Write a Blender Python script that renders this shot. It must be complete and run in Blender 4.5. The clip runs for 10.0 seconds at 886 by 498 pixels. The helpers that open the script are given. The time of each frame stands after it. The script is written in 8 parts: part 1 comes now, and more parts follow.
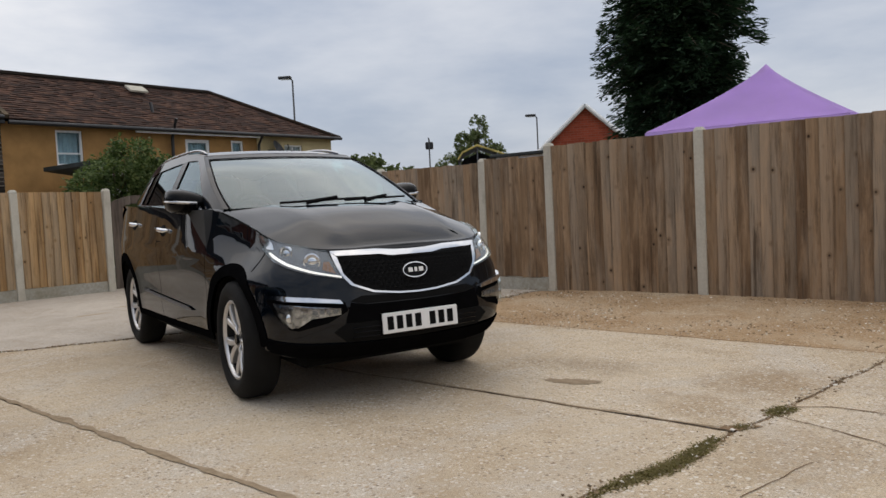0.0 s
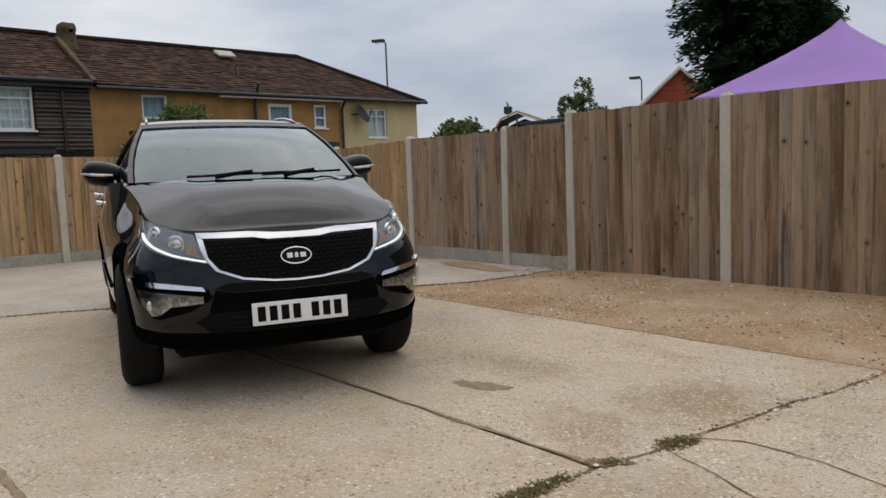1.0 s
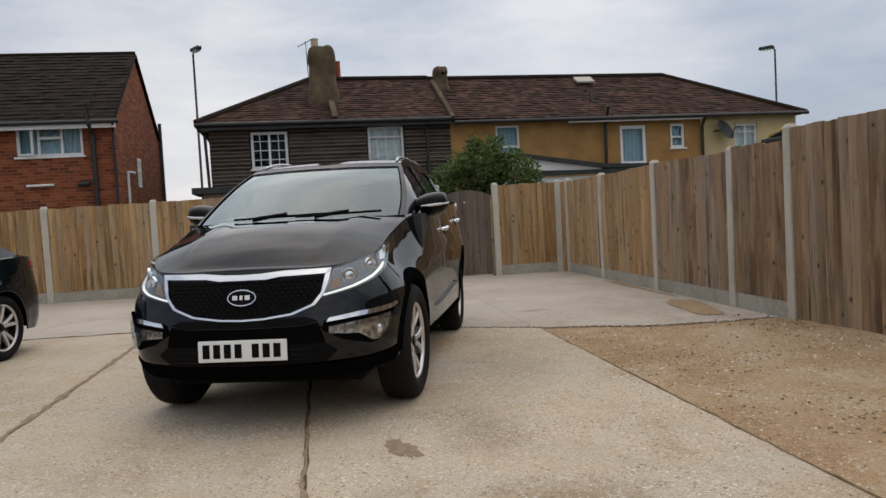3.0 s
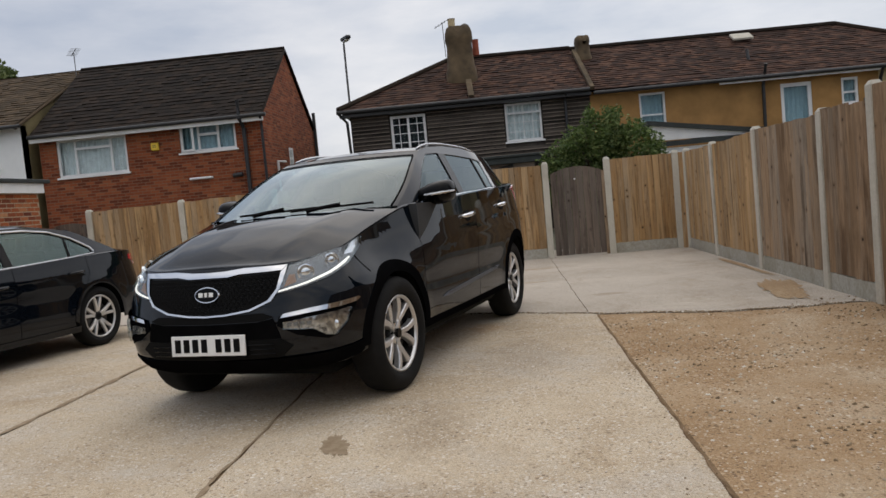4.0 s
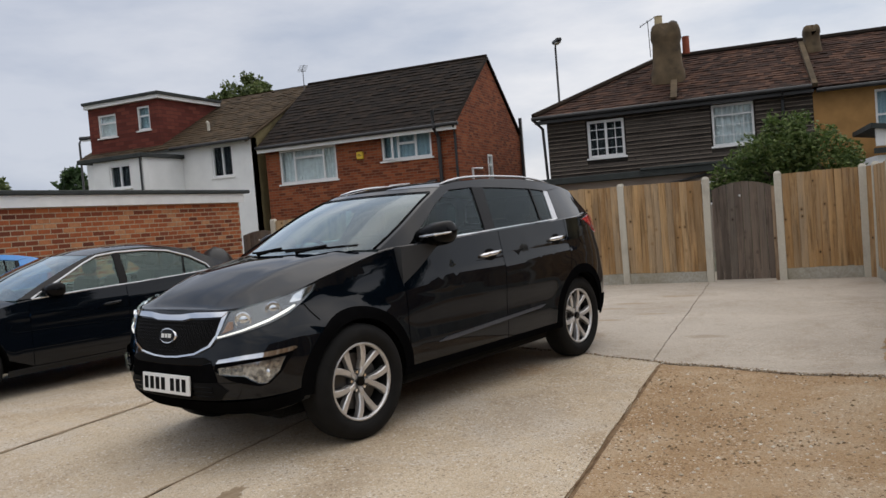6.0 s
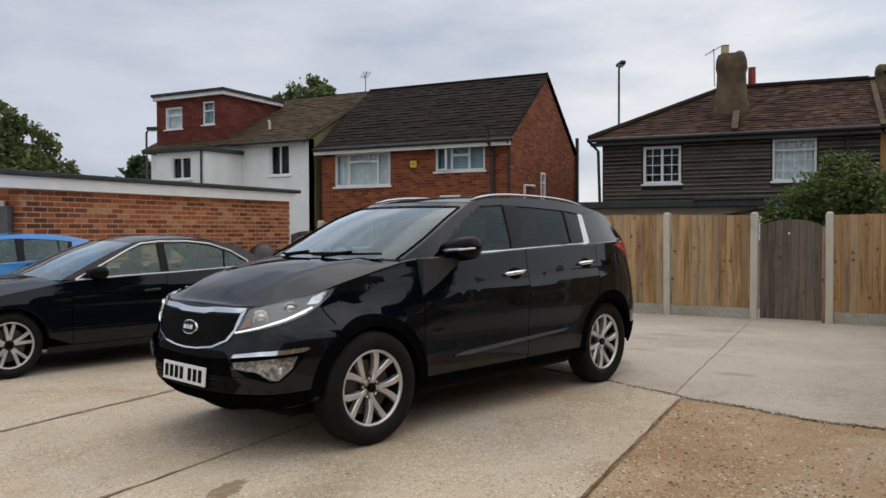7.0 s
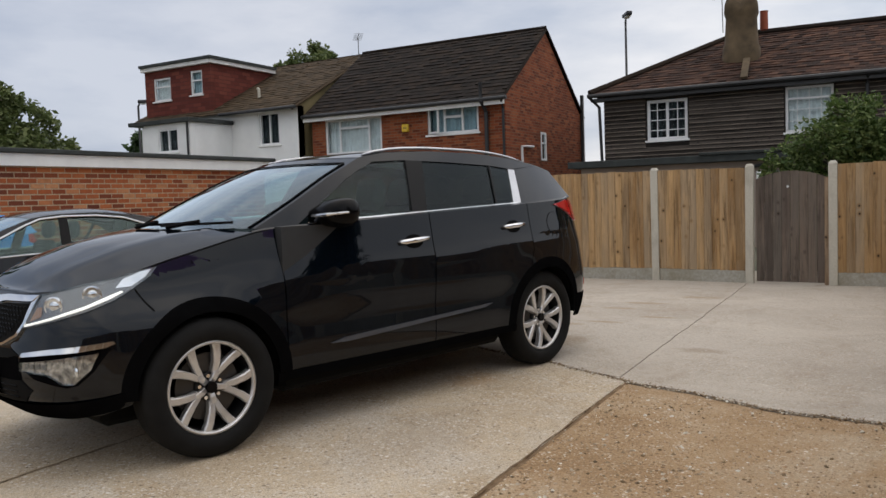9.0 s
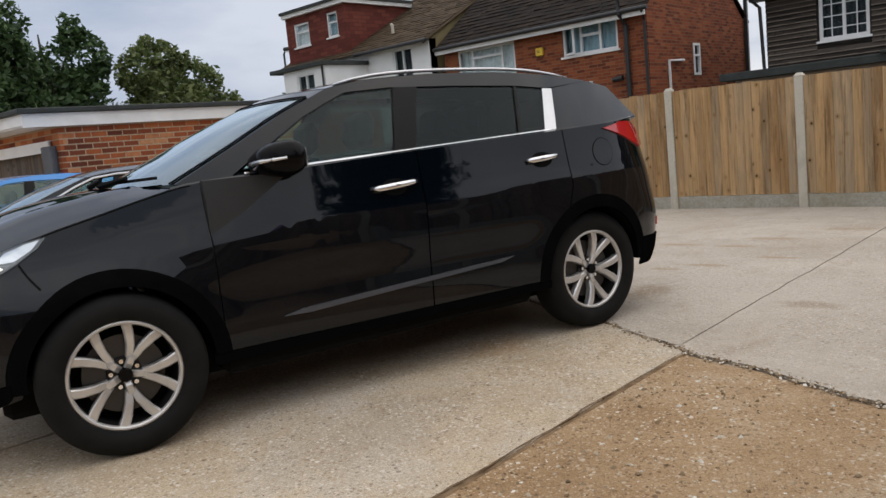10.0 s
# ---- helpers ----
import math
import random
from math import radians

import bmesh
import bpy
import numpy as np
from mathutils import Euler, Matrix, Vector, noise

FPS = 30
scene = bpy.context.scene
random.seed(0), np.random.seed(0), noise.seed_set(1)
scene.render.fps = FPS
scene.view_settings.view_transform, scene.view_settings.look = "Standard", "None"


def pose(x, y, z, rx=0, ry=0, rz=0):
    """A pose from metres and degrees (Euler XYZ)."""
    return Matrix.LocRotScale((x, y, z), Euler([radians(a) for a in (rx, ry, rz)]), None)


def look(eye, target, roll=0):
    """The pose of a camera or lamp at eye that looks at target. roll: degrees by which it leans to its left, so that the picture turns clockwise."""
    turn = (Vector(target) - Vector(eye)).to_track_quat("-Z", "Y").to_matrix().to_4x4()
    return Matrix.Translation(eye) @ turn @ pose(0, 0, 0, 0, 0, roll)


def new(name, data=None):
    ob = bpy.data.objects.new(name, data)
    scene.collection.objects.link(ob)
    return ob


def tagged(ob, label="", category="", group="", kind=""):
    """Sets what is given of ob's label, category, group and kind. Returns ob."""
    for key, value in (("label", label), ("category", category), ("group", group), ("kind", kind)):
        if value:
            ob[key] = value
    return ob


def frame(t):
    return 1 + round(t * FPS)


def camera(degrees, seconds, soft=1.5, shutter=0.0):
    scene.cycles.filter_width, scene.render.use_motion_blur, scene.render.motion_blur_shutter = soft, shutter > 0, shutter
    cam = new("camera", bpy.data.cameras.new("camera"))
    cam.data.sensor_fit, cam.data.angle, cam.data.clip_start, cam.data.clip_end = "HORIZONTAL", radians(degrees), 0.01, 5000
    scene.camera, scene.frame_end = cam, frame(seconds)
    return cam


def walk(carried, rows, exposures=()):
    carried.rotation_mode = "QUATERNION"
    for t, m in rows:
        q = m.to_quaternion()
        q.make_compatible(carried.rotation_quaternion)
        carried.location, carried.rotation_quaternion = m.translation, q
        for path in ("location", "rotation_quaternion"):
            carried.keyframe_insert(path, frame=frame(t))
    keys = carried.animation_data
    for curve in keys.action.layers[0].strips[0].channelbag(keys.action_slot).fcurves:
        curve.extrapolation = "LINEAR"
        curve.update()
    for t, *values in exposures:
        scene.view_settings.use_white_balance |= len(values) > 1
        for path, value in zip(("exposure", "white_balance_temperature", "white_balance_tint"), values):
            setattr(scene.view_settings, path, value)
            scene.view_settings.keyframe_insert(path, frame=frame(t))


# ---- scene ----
cam = camera(59.0, 10.0)
PATH = [
    (0, (0.055, 0.452, 1.083), (-1.273, 1.943, 0.967), -2.8),
    (0.5, (0.335, 1.031, 1.106), (-1.111, 2.401, 0.926), -5.8),
    (1, (0.518, 1.661, 1.11), (-1.015, 2.931, 0.915), -2.1),
    (1.5, (0.789, 2.242, 1.13), (-0.938, 3.239, 0.978), -8.7),
    (2, (1.021, 2.874, 1.112), (-0.762, 3.754, 0.895), -3.0),
    (2.5, (1.205, 3.41, 1.129), (-0.689, 4.044, 1.027), -5.8),
    (3, (1.258, 4.011, 1.127), (-0.716, 4.314, 1.029), -3.1),
    (4.5, (1.055, 5.812, 1.138), (-0.911, 5.462, 1.018), -5.0),
    (5, (0.839, 6.307, 1.166), (-1.081, 5.764, 1.027), -2.2),
    (5.5, (0.661, 6.65, 1.264), (-1.196, 5.92, 1.134), -6.2),
    (7, (0.525, 7.073, 1.297), (-1.253, 6.158, 1.25), -0.2),
    (7.5, (0.529, 7.091, 1.291), (-1.245, 6.171, 1.205), -0.2),
    (8, (0.393, 7.159, 1.269), (-1.395, 6.271, 1.14), -3.2),
    (8.5, (-0.11, 7.243, 1.253), (-1.89, 6.334, 1.18), -0.6),
    (9, (-0.722, 7.417, 1.233), (-2.46, 6.436, 1.106), -2.0),
    (9.5, (-1.382, 7.533, 1.227), (-2.922, 6.271, 1.04), 0.0),
    (10, (-2.06, 7.725, 1.177), (-3.512, 6.376, 0.909), -5.8),
]
walk(cam, [(t, look(eye, target, roll)) for t, eye, target, roll in PATH], exposures=[(0, 0.18, 6800, 10), (2, 0.08, 6800, 10), (4.5, 0.2, 6800, 10), (7, 0.24, 6800, 10), (8.5, 0.24, 6800, 10), (10, 0.38, 6800, 10)])

# ---- world and light: an overcast afternoon ----
world = bpy.data.worlds.new("overcast_sky")
scene.world = world
world.use_nodes = True
wn, wl = world.node_tree.nodes, world.node_tree.links
wn.clear()
w_out = wn.new("ShaderNodeOutputWorld")
w_bg = wn.new("ShaderNodeBackground")
w_sky = wn.new("ShaderNodeTexSky")
w_sky.sky_type, w_sky.sun_disc = "NISHITA", False
w_sky.sun_elevation, w_sky.sun_rotation = radians(50), radians(-37)
w_sky.air_density, w_sky.dust_density = 1.0, 1.5
w_co = wn.new("ShaderNodeTexCoord")
w_map = wn.new("ShaderNodeMapping")
w_map.inputs["Scale"].default_value = (1.6, 1.6, 5.5)
w_no = wn.new("ShaderNodeTexNoise")
w_no.inputs["Scale"].default_value, w_no.inputs["Detail"].default_value, w_no.inputs["Roughness"].default_value = 1.5, 7.0, 0.55
w_ramp = wn.new("ShaderNodeValToRGB")
w_ramp.color_ramp.elements[0].position, w_ramp.color_ramp.elements[0].color = 0.36, (3.5, 4.0, 4.9, 1)
w_ramp.color_ramp.elements[1].position, w_ramp.color_ramp.elements[1].color = 0.66, (6.2, 6.35, 6.7, 1)
w_mix = wn.new("ShaderNodeMixRGB")
w_mix.inputs["Fac"].default_value = 0.9
wl.new(w_co.outputs["Generated"], w_map.inputs["Vector"])
wl.new(w_map.outputs["Vector"], w_no.inputs["Vector"])
wl.new(w_no.outputs["Fac"], w_ramp.inputs["Fac"])
wl.new(w_sky.outputs["Color"], w_mix.inputs["Color1"])
wl.new(w_ramp.outputs["Color"], w_mix.inputs["Color2"])
w_sep, w_grad, w_mul = wn.new("ShaderNodeSeparateXYZ"), wn.new("ShaderNodeMapRange"), wn.new("ShaderNodeMixRGB")
w_grad.inputs["From Min"].default_value, w_grad.inputs["From Max"].default_value = -1.0, 1.0
w_tone = wn.new("ShaderNodeValToRGB")
for i, (at, tone) in enumerate(((0.125, (0.68, 0.72, 0.80, 1)), (0.50, (1.12, 1.09, 1.06, 1)), (0.64, (0.98, 0.98, 0.99, 1)), (0.86, (0.74, 0.77, 0.82, 1)))):
    stop = w_tone.color_ramp.elements[i] if i < 2 else w_tone.color_ramp.elements.new(at)
    stop.position, stop.color = at, tone
w_mul.blend_type, w_mul.inputs["Fac"].default_value = "MULTIPLY", 1.0
wl.new(w_co.outputs["Generated"], w_sep.inputs[0])
wl.new(w_sep.outputs["Y"], w_grad.inputs["Value"])
wl.new(w_grad.outputs["Result"], w_tone.inputs["Fac"])
wl.new(w_mix.outputs["Color"], w_mul.inputs["Color1"])
wl.new(w_tone.outputs["Color"], w_mul.inputs["Color2"])
w_zen, w_high, w_lift = wn.new("ShaderNodeMapRange"), wn.new("ShaderNodeMixRGB"), wn.new("ShaderNodeMixRGB")
w_zen.interpolation_type = "SMOOTHSTEP"
w_zen.inputs["From Min"].default_value, w_zen.inputs["From Max"].default_value = 0.22, 1.0
w_high.inputs["Color1"].default_value, w_high.inputs["Color2"].default_value = (1, 1, 1, 1), (1.78, 1.70, 1.58, 1)
w_lift.blend_type, w_lift.inputs["Fac"].default_value = "MULTIPLY", 1.0
wl.new(w_sep.outputs["Z"], w_zen.inputs["Value"])
wl.new(w_zen.outputs["Result"], w_high.inputs["Fac"])
wl.new(w_mul.outputs["Color"], w_lift.inputs["Color1"])
wl.new(w_high.outputs["Color"], w_lift.inputs["Color2"])
wl.new(w_lift.outputs["Color"], w_bg.inputs["Color"])
w_bg.inputs["Strength"].default_value = 0.124
wl.new(w_bg.outputs["Background"], w_out.inputs["Surface"])

sun = new("sun", bpy.data.lights.new("sun", "SUN"))
sun.data.energy, sun.data.angle, sun.data.color = 0.5, radians(120), (1.0, 0.93, 0.84)
sun.matrix_world = look((-6, 8, 12), (0, 0, 0))


# ---- materials ----
def ramp_node(nt, stops):
    r = nt.nodes.new("ShaderNodeValToRGB")
    e = r.color_ramp.elements
    e[0].position, e[0].color = stops[0][0], (*stops[0][1], 1)
    e[1].position, e[1].color = stops[-1][0], (*stops[-1][1], 1)
    for p, c in stops[1:-1]:
        k = e.new(p)
        k.color = (*c, 1)
    return r


class Mat:
    """A small builder for node materials on object coordinates, shifted at random from object to object."""

    def __init__(self, name, rough=0.6, metal=0.0, spec=0.5, coat=0.0, shift=True, uv=False):
        self.m = bpy.data.materials.new(name)
        self.m.use_nodes = True
        self.nt = self.m.node_tree
        self.p = self.nt.nodes["Principled BSDF"]
        self.p.inputs["Roughness"].default_value = rough
        self.p.inputs["Metallic"].default_value = metal
        self.p.inputs["Specular IOR Level"].default_value = spec
        self.p.inputs["Coat Weight"].default_value = coat
        self.p.inputs["Coat Roughness"].default_value = 0.03
        tc = self.nt.nodes.new("ShaderNodeTexCoord")
        self.co = tc.outputs["UV" if uv else "Object"]
        if shift:
            info, mul, add = self.n("ShaderNodeObjectInfo"), self.n("ShaderNodeMath"), self.n("ShaderNodeVectorMath")
            mul.operation, mul.inputs[1].default_value = "MULTIPLY", 53.0
            self.l(info.outputs["Random"], mul.inputs[0])
            self.l(self.co, add.inputs[0])
            self.l(mul.outputs[0], add.inputs[1])
            self.co = add.outputs[0]

    def n(self, kind):
        return self.nt.nodes.new(kind)

    def l(self, a, b):
        self.nt.links.new(a, b)

    def mapped(self, scale, turn=(0, 0, 0)):
        k = self.n("ShaderNodeMapping")
        k.inputs["Scale"].default_value = scale
        k.inputs["Rotation"].default_value = turn
        self.l(self.co, k.inputs["Vector"])
        return k.outputs["Vector"]

    def noise(self, scale, detail=4.0, rough=0.55, stretch=(1, 1, 1), distort=0.0):
        k = self.n("ShaderNodeTexNoise")
        k.inputs["Scale"].default_value, k.inputs["Detail"].default_value = scale, detail
        k.inputs["Roughness"].default_value, k.inputs["Distortion"].default_value = rough, distort
        self.l(self.mapped(stretch), k.inputs["Vector"])
        return k.outputs["Fac"]

    def cells(self, scale, stretch=(1, 1, 1), out="Color", feature="F1"):
        k = self.n("ShaderNodeTexVoronoi")
        k.feature = feature
        k.inputs["Scale"].default_value = scale
        self.l(self.mapped(stretch), k.inputs["Vector"])
        return k.outputs[out]

    def ramp(self, fac, *stops):
        r = ramp_node(self.nt, stops)
        self.l(fac, r.inputs["Fac"])
        return r.outputs["Color"]

    def mix(self, fac, a, b, blend="MIX"):
        k = self.n("ShaderNodeMixRGB")
        k.blend_type = blend
        for v, s in ((fac, k.inputs["Fac"]), (a, k.inputs["Color1"]), (b, k.inputs["Color2"])):
            if isinstance(v, (int, float)):
                s.default_value = v
            elif isinstance(v, tuple):
                s.default_value = (*v, 1)
            else:
                self.l(v, s)
        return k.outputs["Color"]

    def random(self):
        return self.n("ShaderNodeObjectInfo").outputs["Random"]

    def island(self):
        return self.n("ShaderNodeNewGeometry").outputs["Random Per Island"]

    def base(self, c):
        if isinstance(c, tuple):
            self.p.inputs["Base Color"].default_value = (*c, 1)
        else:
            self.l(c, self.p.inputs["Base Color"])
        return self

    def rough(self, c):
        self.l(c, self.p.inputs["Roughness"])
        return self

    def bump(self, fac, strength=0.4, depth=0.01):
        k = self.n("ShaderNodeBump")
        k.inputs["Strength"].default_value, k.inputs["Distance"].default_value = strength, depth
        self.l(fac, k.inputs["Height"])
        self.l(k.outputs["Normal"], self.p.inputs["Normal"])
        return self


def g(v):
    return (v, v, v)


def plain(name, colour, rough=0.5, metal=0.0, vary=0.12, scale=6.0, bump=0.0, spec=0.5, coat=0.0):
    k = Mat(name, rough, metal, spec, coat)
    lo, hi = tuple(c * (1 - vary) for c in colour), tuple(min(1, c * (1 + vary)) for c in colour)
    k.base(k.ramp(k.noise(scale, 6), (0.3, lo), (0.7, hi)))
    if bump:
        k.bump(k.noise(scale * 14, 4), bump, 0.004)
    return k.m


def stones(k, scale, share, size, *stops):
    """Single stones set in a ground: their colour, and a mask of the share of the cells that hold one."""
    vo, sep = k.n("ShaderNodeTexVoronoi"), k.n("ShaderNodeSeparateColor")
    vo.inputs["Scale"].default_value = scale
    k.l(k.co, vo.inputs["Vector"])
    k.l(vo.outputs["Color"], sep.inputs["Color"])
    disc = k.ramp(vo.outputs["Distance"], (size * 0.8, g(1)), (size, g(0)))
    there = k.ramp(sep.outputs[1], (share - 0.01, g(1)), (share + 0.01, g(0)))
    return k.ramp(sep.outputs[0], *stops), k.mix(1.0, disc, there, "MULTIPLY")


def stain(k, col, x, y, rx, ry, tone, most):
    """A stain with a broken edge round one spot of the yard."""
    move, gap, add, edge = k.n("ShaderNodeMapping"), k.n("ShaderNodeVectorMath"), k.n("ShaderNodeMath"), k.n("ShaderNodeMapRange")
    move.inputs["Location"].default_value = (-x / rx, -y / ry, 0)
    move.inputs["Scale"].default_value = (1 / rx, 1 / ry, 0)
    k.l(k.co, move.inputs["Vector"])
    gap.operation, add.operation = "LENGTH", "MULTIPLY_ADD"
    k.l(move.outputs[0], gap.inputs[0])
    k.l(k.noise(5.0, 8, 0.75), add.inputs[0])
    add.inputs[1].default_value = 2.2
    k.l(gap.outputs["Value"], add.inputs[2])
    for name, v in (("From Min", 1.5), ("From Max", 2.25), ("To Min", most), ("To Max", 0.0)):
        edge.inputs[name].default_value = v
    k.l(add.outputs[0], edge.inputs["Value"])
    return k.mix(edge.outputs["Result"], col, tone)


def concrete_material(name, light, dark, speck, warm, stains):
    """Worn concrete: cloudy tone, warm stains, exposed stones of three sizes and sandy grain."""
    k = Mat(name, 0.9, spec=0.25, shift=False)
    col = k.ramp(k.noise(0.6, 9, 0.66), (0.36, dark), (0.58, light))
    cool = k.ramp(k.noise(1.1, 8, 0.72, (1, 0.6, 1), 0.8), (0.47, g(0)), (0.62, g(0.7)))
    col = k.mix(cool, col, (0.525, 0.468, 0.395))
    brown = k.ramp(k.noise(1.7, 8, 0.72, (0.7, 1.2, 1), 0.6), (0.53, g(0)), (0.68, g(0.6)))
    col = k.mix(brown, col, warm)
    for row in stains:
        col = stain(k, col, *row)
    sand = k.ramp(k.noise(190.0, 4, 0.8), (0.36, g(0.62)), (0.5, g(1.0)), (0.64, g(1.3)))
    col = k.mix(min(1.0, 1.4 * speck), col, k.mix(1.0, col, sand, "MULTIPLY"))
    bare = k.ramp(k.noise(2.1, 7, 0.66), (0.34, g(0.35)), (0.60, g(1.0)))
    for scale, share, size in ((85.0, 0.62, 0.44), (50.0, 0.55, 0.42), (31.0, 0.30, 0.34)):
        tone, there = stones(k, scale, share, size, (0.0, (0.10, 0.07, 0.05)), (0.16, (0.20, 0.14, 0.09)), (0.30, (0.40, 0.28, 0.165)), (0.52, (0.52, 0.40, 0.28)), (0.72, (0.62, 0.56, 0.47)), (1.0, (0.82, 0.79, 0.73)))
        col = k.mix(k.mix(1.0, k.mix(1.0, there, bare, "MULTIPLY"), g(speck), "MULTIPLY"), col, tone)
    pits = k.ramp(k.cells(23.0, out="Distance"), (0.03, g(1)), (0.09, g(0)))
    some = k.ramp(k.noise(6.0, 3), (0.50, g(0)), (0.58, g(0.8)))
    col = k.mix(k.mix(1.0, pits, some, "MULTIPLY"), col, (0.11, 0.08, 0.055))
    k.base(col)
    h = k.mix(0.5, k.ramp(k.cells(50.0, out="Distance"), (0.0, g(1)), (0.6, g(0))), k.noise(14.0, 9, 0.7))
    k.bump(h, 0.6, 0.006)
    return k.m


BROWN, DUN = (0.33, 0.235, 0.14), (0.27, 0.205, 0.14)
M_CONC = concrete_material("aggregate_concrete", (0.56, 0.46, 0.335), (0.41, 0.318, 0.215), 0.72, (0.36, 0.258, 0.155), (
    (-1.52, 4.85, 0.34, 0.42, BROWN, 0.85), (-1.62, 4.2, 0.28, 0.25, BROWN, 0.6), (-5.4, 4.95, 0.28, 0.2, (0.46, 0.29, 0.15), 0.6), (-2.6, 4.75, 0.5, 0.25, DUN, 0.45), (-4.2, 5.3, 0.7, 0.35, DUN, 0.35), (-1.0, 3.7, 0.3, 0.4, BROWN, 0.4)))
M_CONC2 = concrete_material("smooth_concrete", (0.475, 0.42, 0.355), (0.385, 0.33, 0.27), 0.42, (0.34, 0.27, 0.20), (
    (-6.95, 5.1, 0.28, 0.2, DUN, 0.7), (-6.85, 6.2, 0.1, 0.22, DUN, 0.6), (-8.9, 4.4, 0.07, 0.25, BROWN, 0.7), (-8.85, 4.95, 0.06, 0.2, BROWN, 0.7), (-9.3, 5.1, 0.07, 0.25, BROWN, 0.7), (-7.95, 5.05, 0.05, 0.2, BROWN, 0.7), (-8.35, 5.5, 0.05, 0.22, BROWN, 0.7), (-7.75, 4.8, 0.06, 0.15, BROWN, 0.7), (-9.9, 5.6, 0.08, 0.3, BROWN, 0.6)))


def earth_material():
    """Trodden earth full of small gravel."""
    k = Mat("gravelly_earth", 0.95, spec=0.2, shift=False)
    col = k.ramp(k.noise(0.9, 8, 0.68), (0.34, (0.30, 0.19, 0.10)), (0.5, (0.40, 0.275, 0.16)), (0.66, (0.49, 0.39, 0.275)))
    sand = k.ramp(k.noise(170.0, 4, 0.8), (0.36, g(0.6)), (0.5, g(1.0)), (0.64, g(1.3)))
    col = k.mix(1.0, col, sand, "MULTIPLY")
    bare = k.ramp(k.noise(2.6, 6, 0.65), (0.34, g(0.3)), (0.62, g(1)))
    for scale, share, size in ((90.0, 0.55, 0.44), (52.0, 0.5, 0.42), (31.0, 0.28, 0.34)):
        tone, there = stones(k, scale, share, size, (0.0, (0.09, 0.055, 0.035)), (0.14, (0.17, 0.105, 0.06)), (0.32, (0.36, 0.22, 0.115)), (0.58, (0.47, 0.33, 0.205)), (0.85, (0.55, 0.45, 0.335)), (1.0, (0.72, 0.66, 0.57)))
        col = k.mix(k.mix(1.0, there, bare, "MULTIPLY"), col, tone)
    k.base(col)
    k.bump(k.mix(0.5, k.ramp(k.cells(50.0, out="Distance"), (0.0, g(1)), (0.6, g(0))), k.noise(14.0, 8)), 0.8, 0.012)
    return k.m


M_EARTH = earth_material()
k = Mat("joint_dirt", 1.0, spec=0.1, shift=False)
k.base(k.ramp(k.noise(11.0, 8, 0.7), (0.3, (0.12, 0.075, 0.042)), (0.7, (0.30, 0.205, 0.125)))).bump(k.noise(60, 5), 0.7, 0.01)
M_DIRT = k.m
k = Mat("worn_brown_patch", 0.95, spec=0.2, shift=False)
k.base(k.ramp(k.noise(16.0, 8, 0.7), (0.3, (0.23, 0.165, 0.10)), (0.7, (0.37, 0.285, 0.195)))).bump(k.noise(70, 5), 0.7, 0.006)
M_PATCH = k.m
k = Mat("far_ground", 0.95, spec=0.2, shift=False)
k.base(k.ramp(k.noise(0.3, 8, 0.65), (0.3, (0.07, 0.075, 0.05)), (0.7, (0.16, 0.15, 0.11)))).bump(k.noise(9, 6), 0.5, 0.02)
M_GROUND = k.m


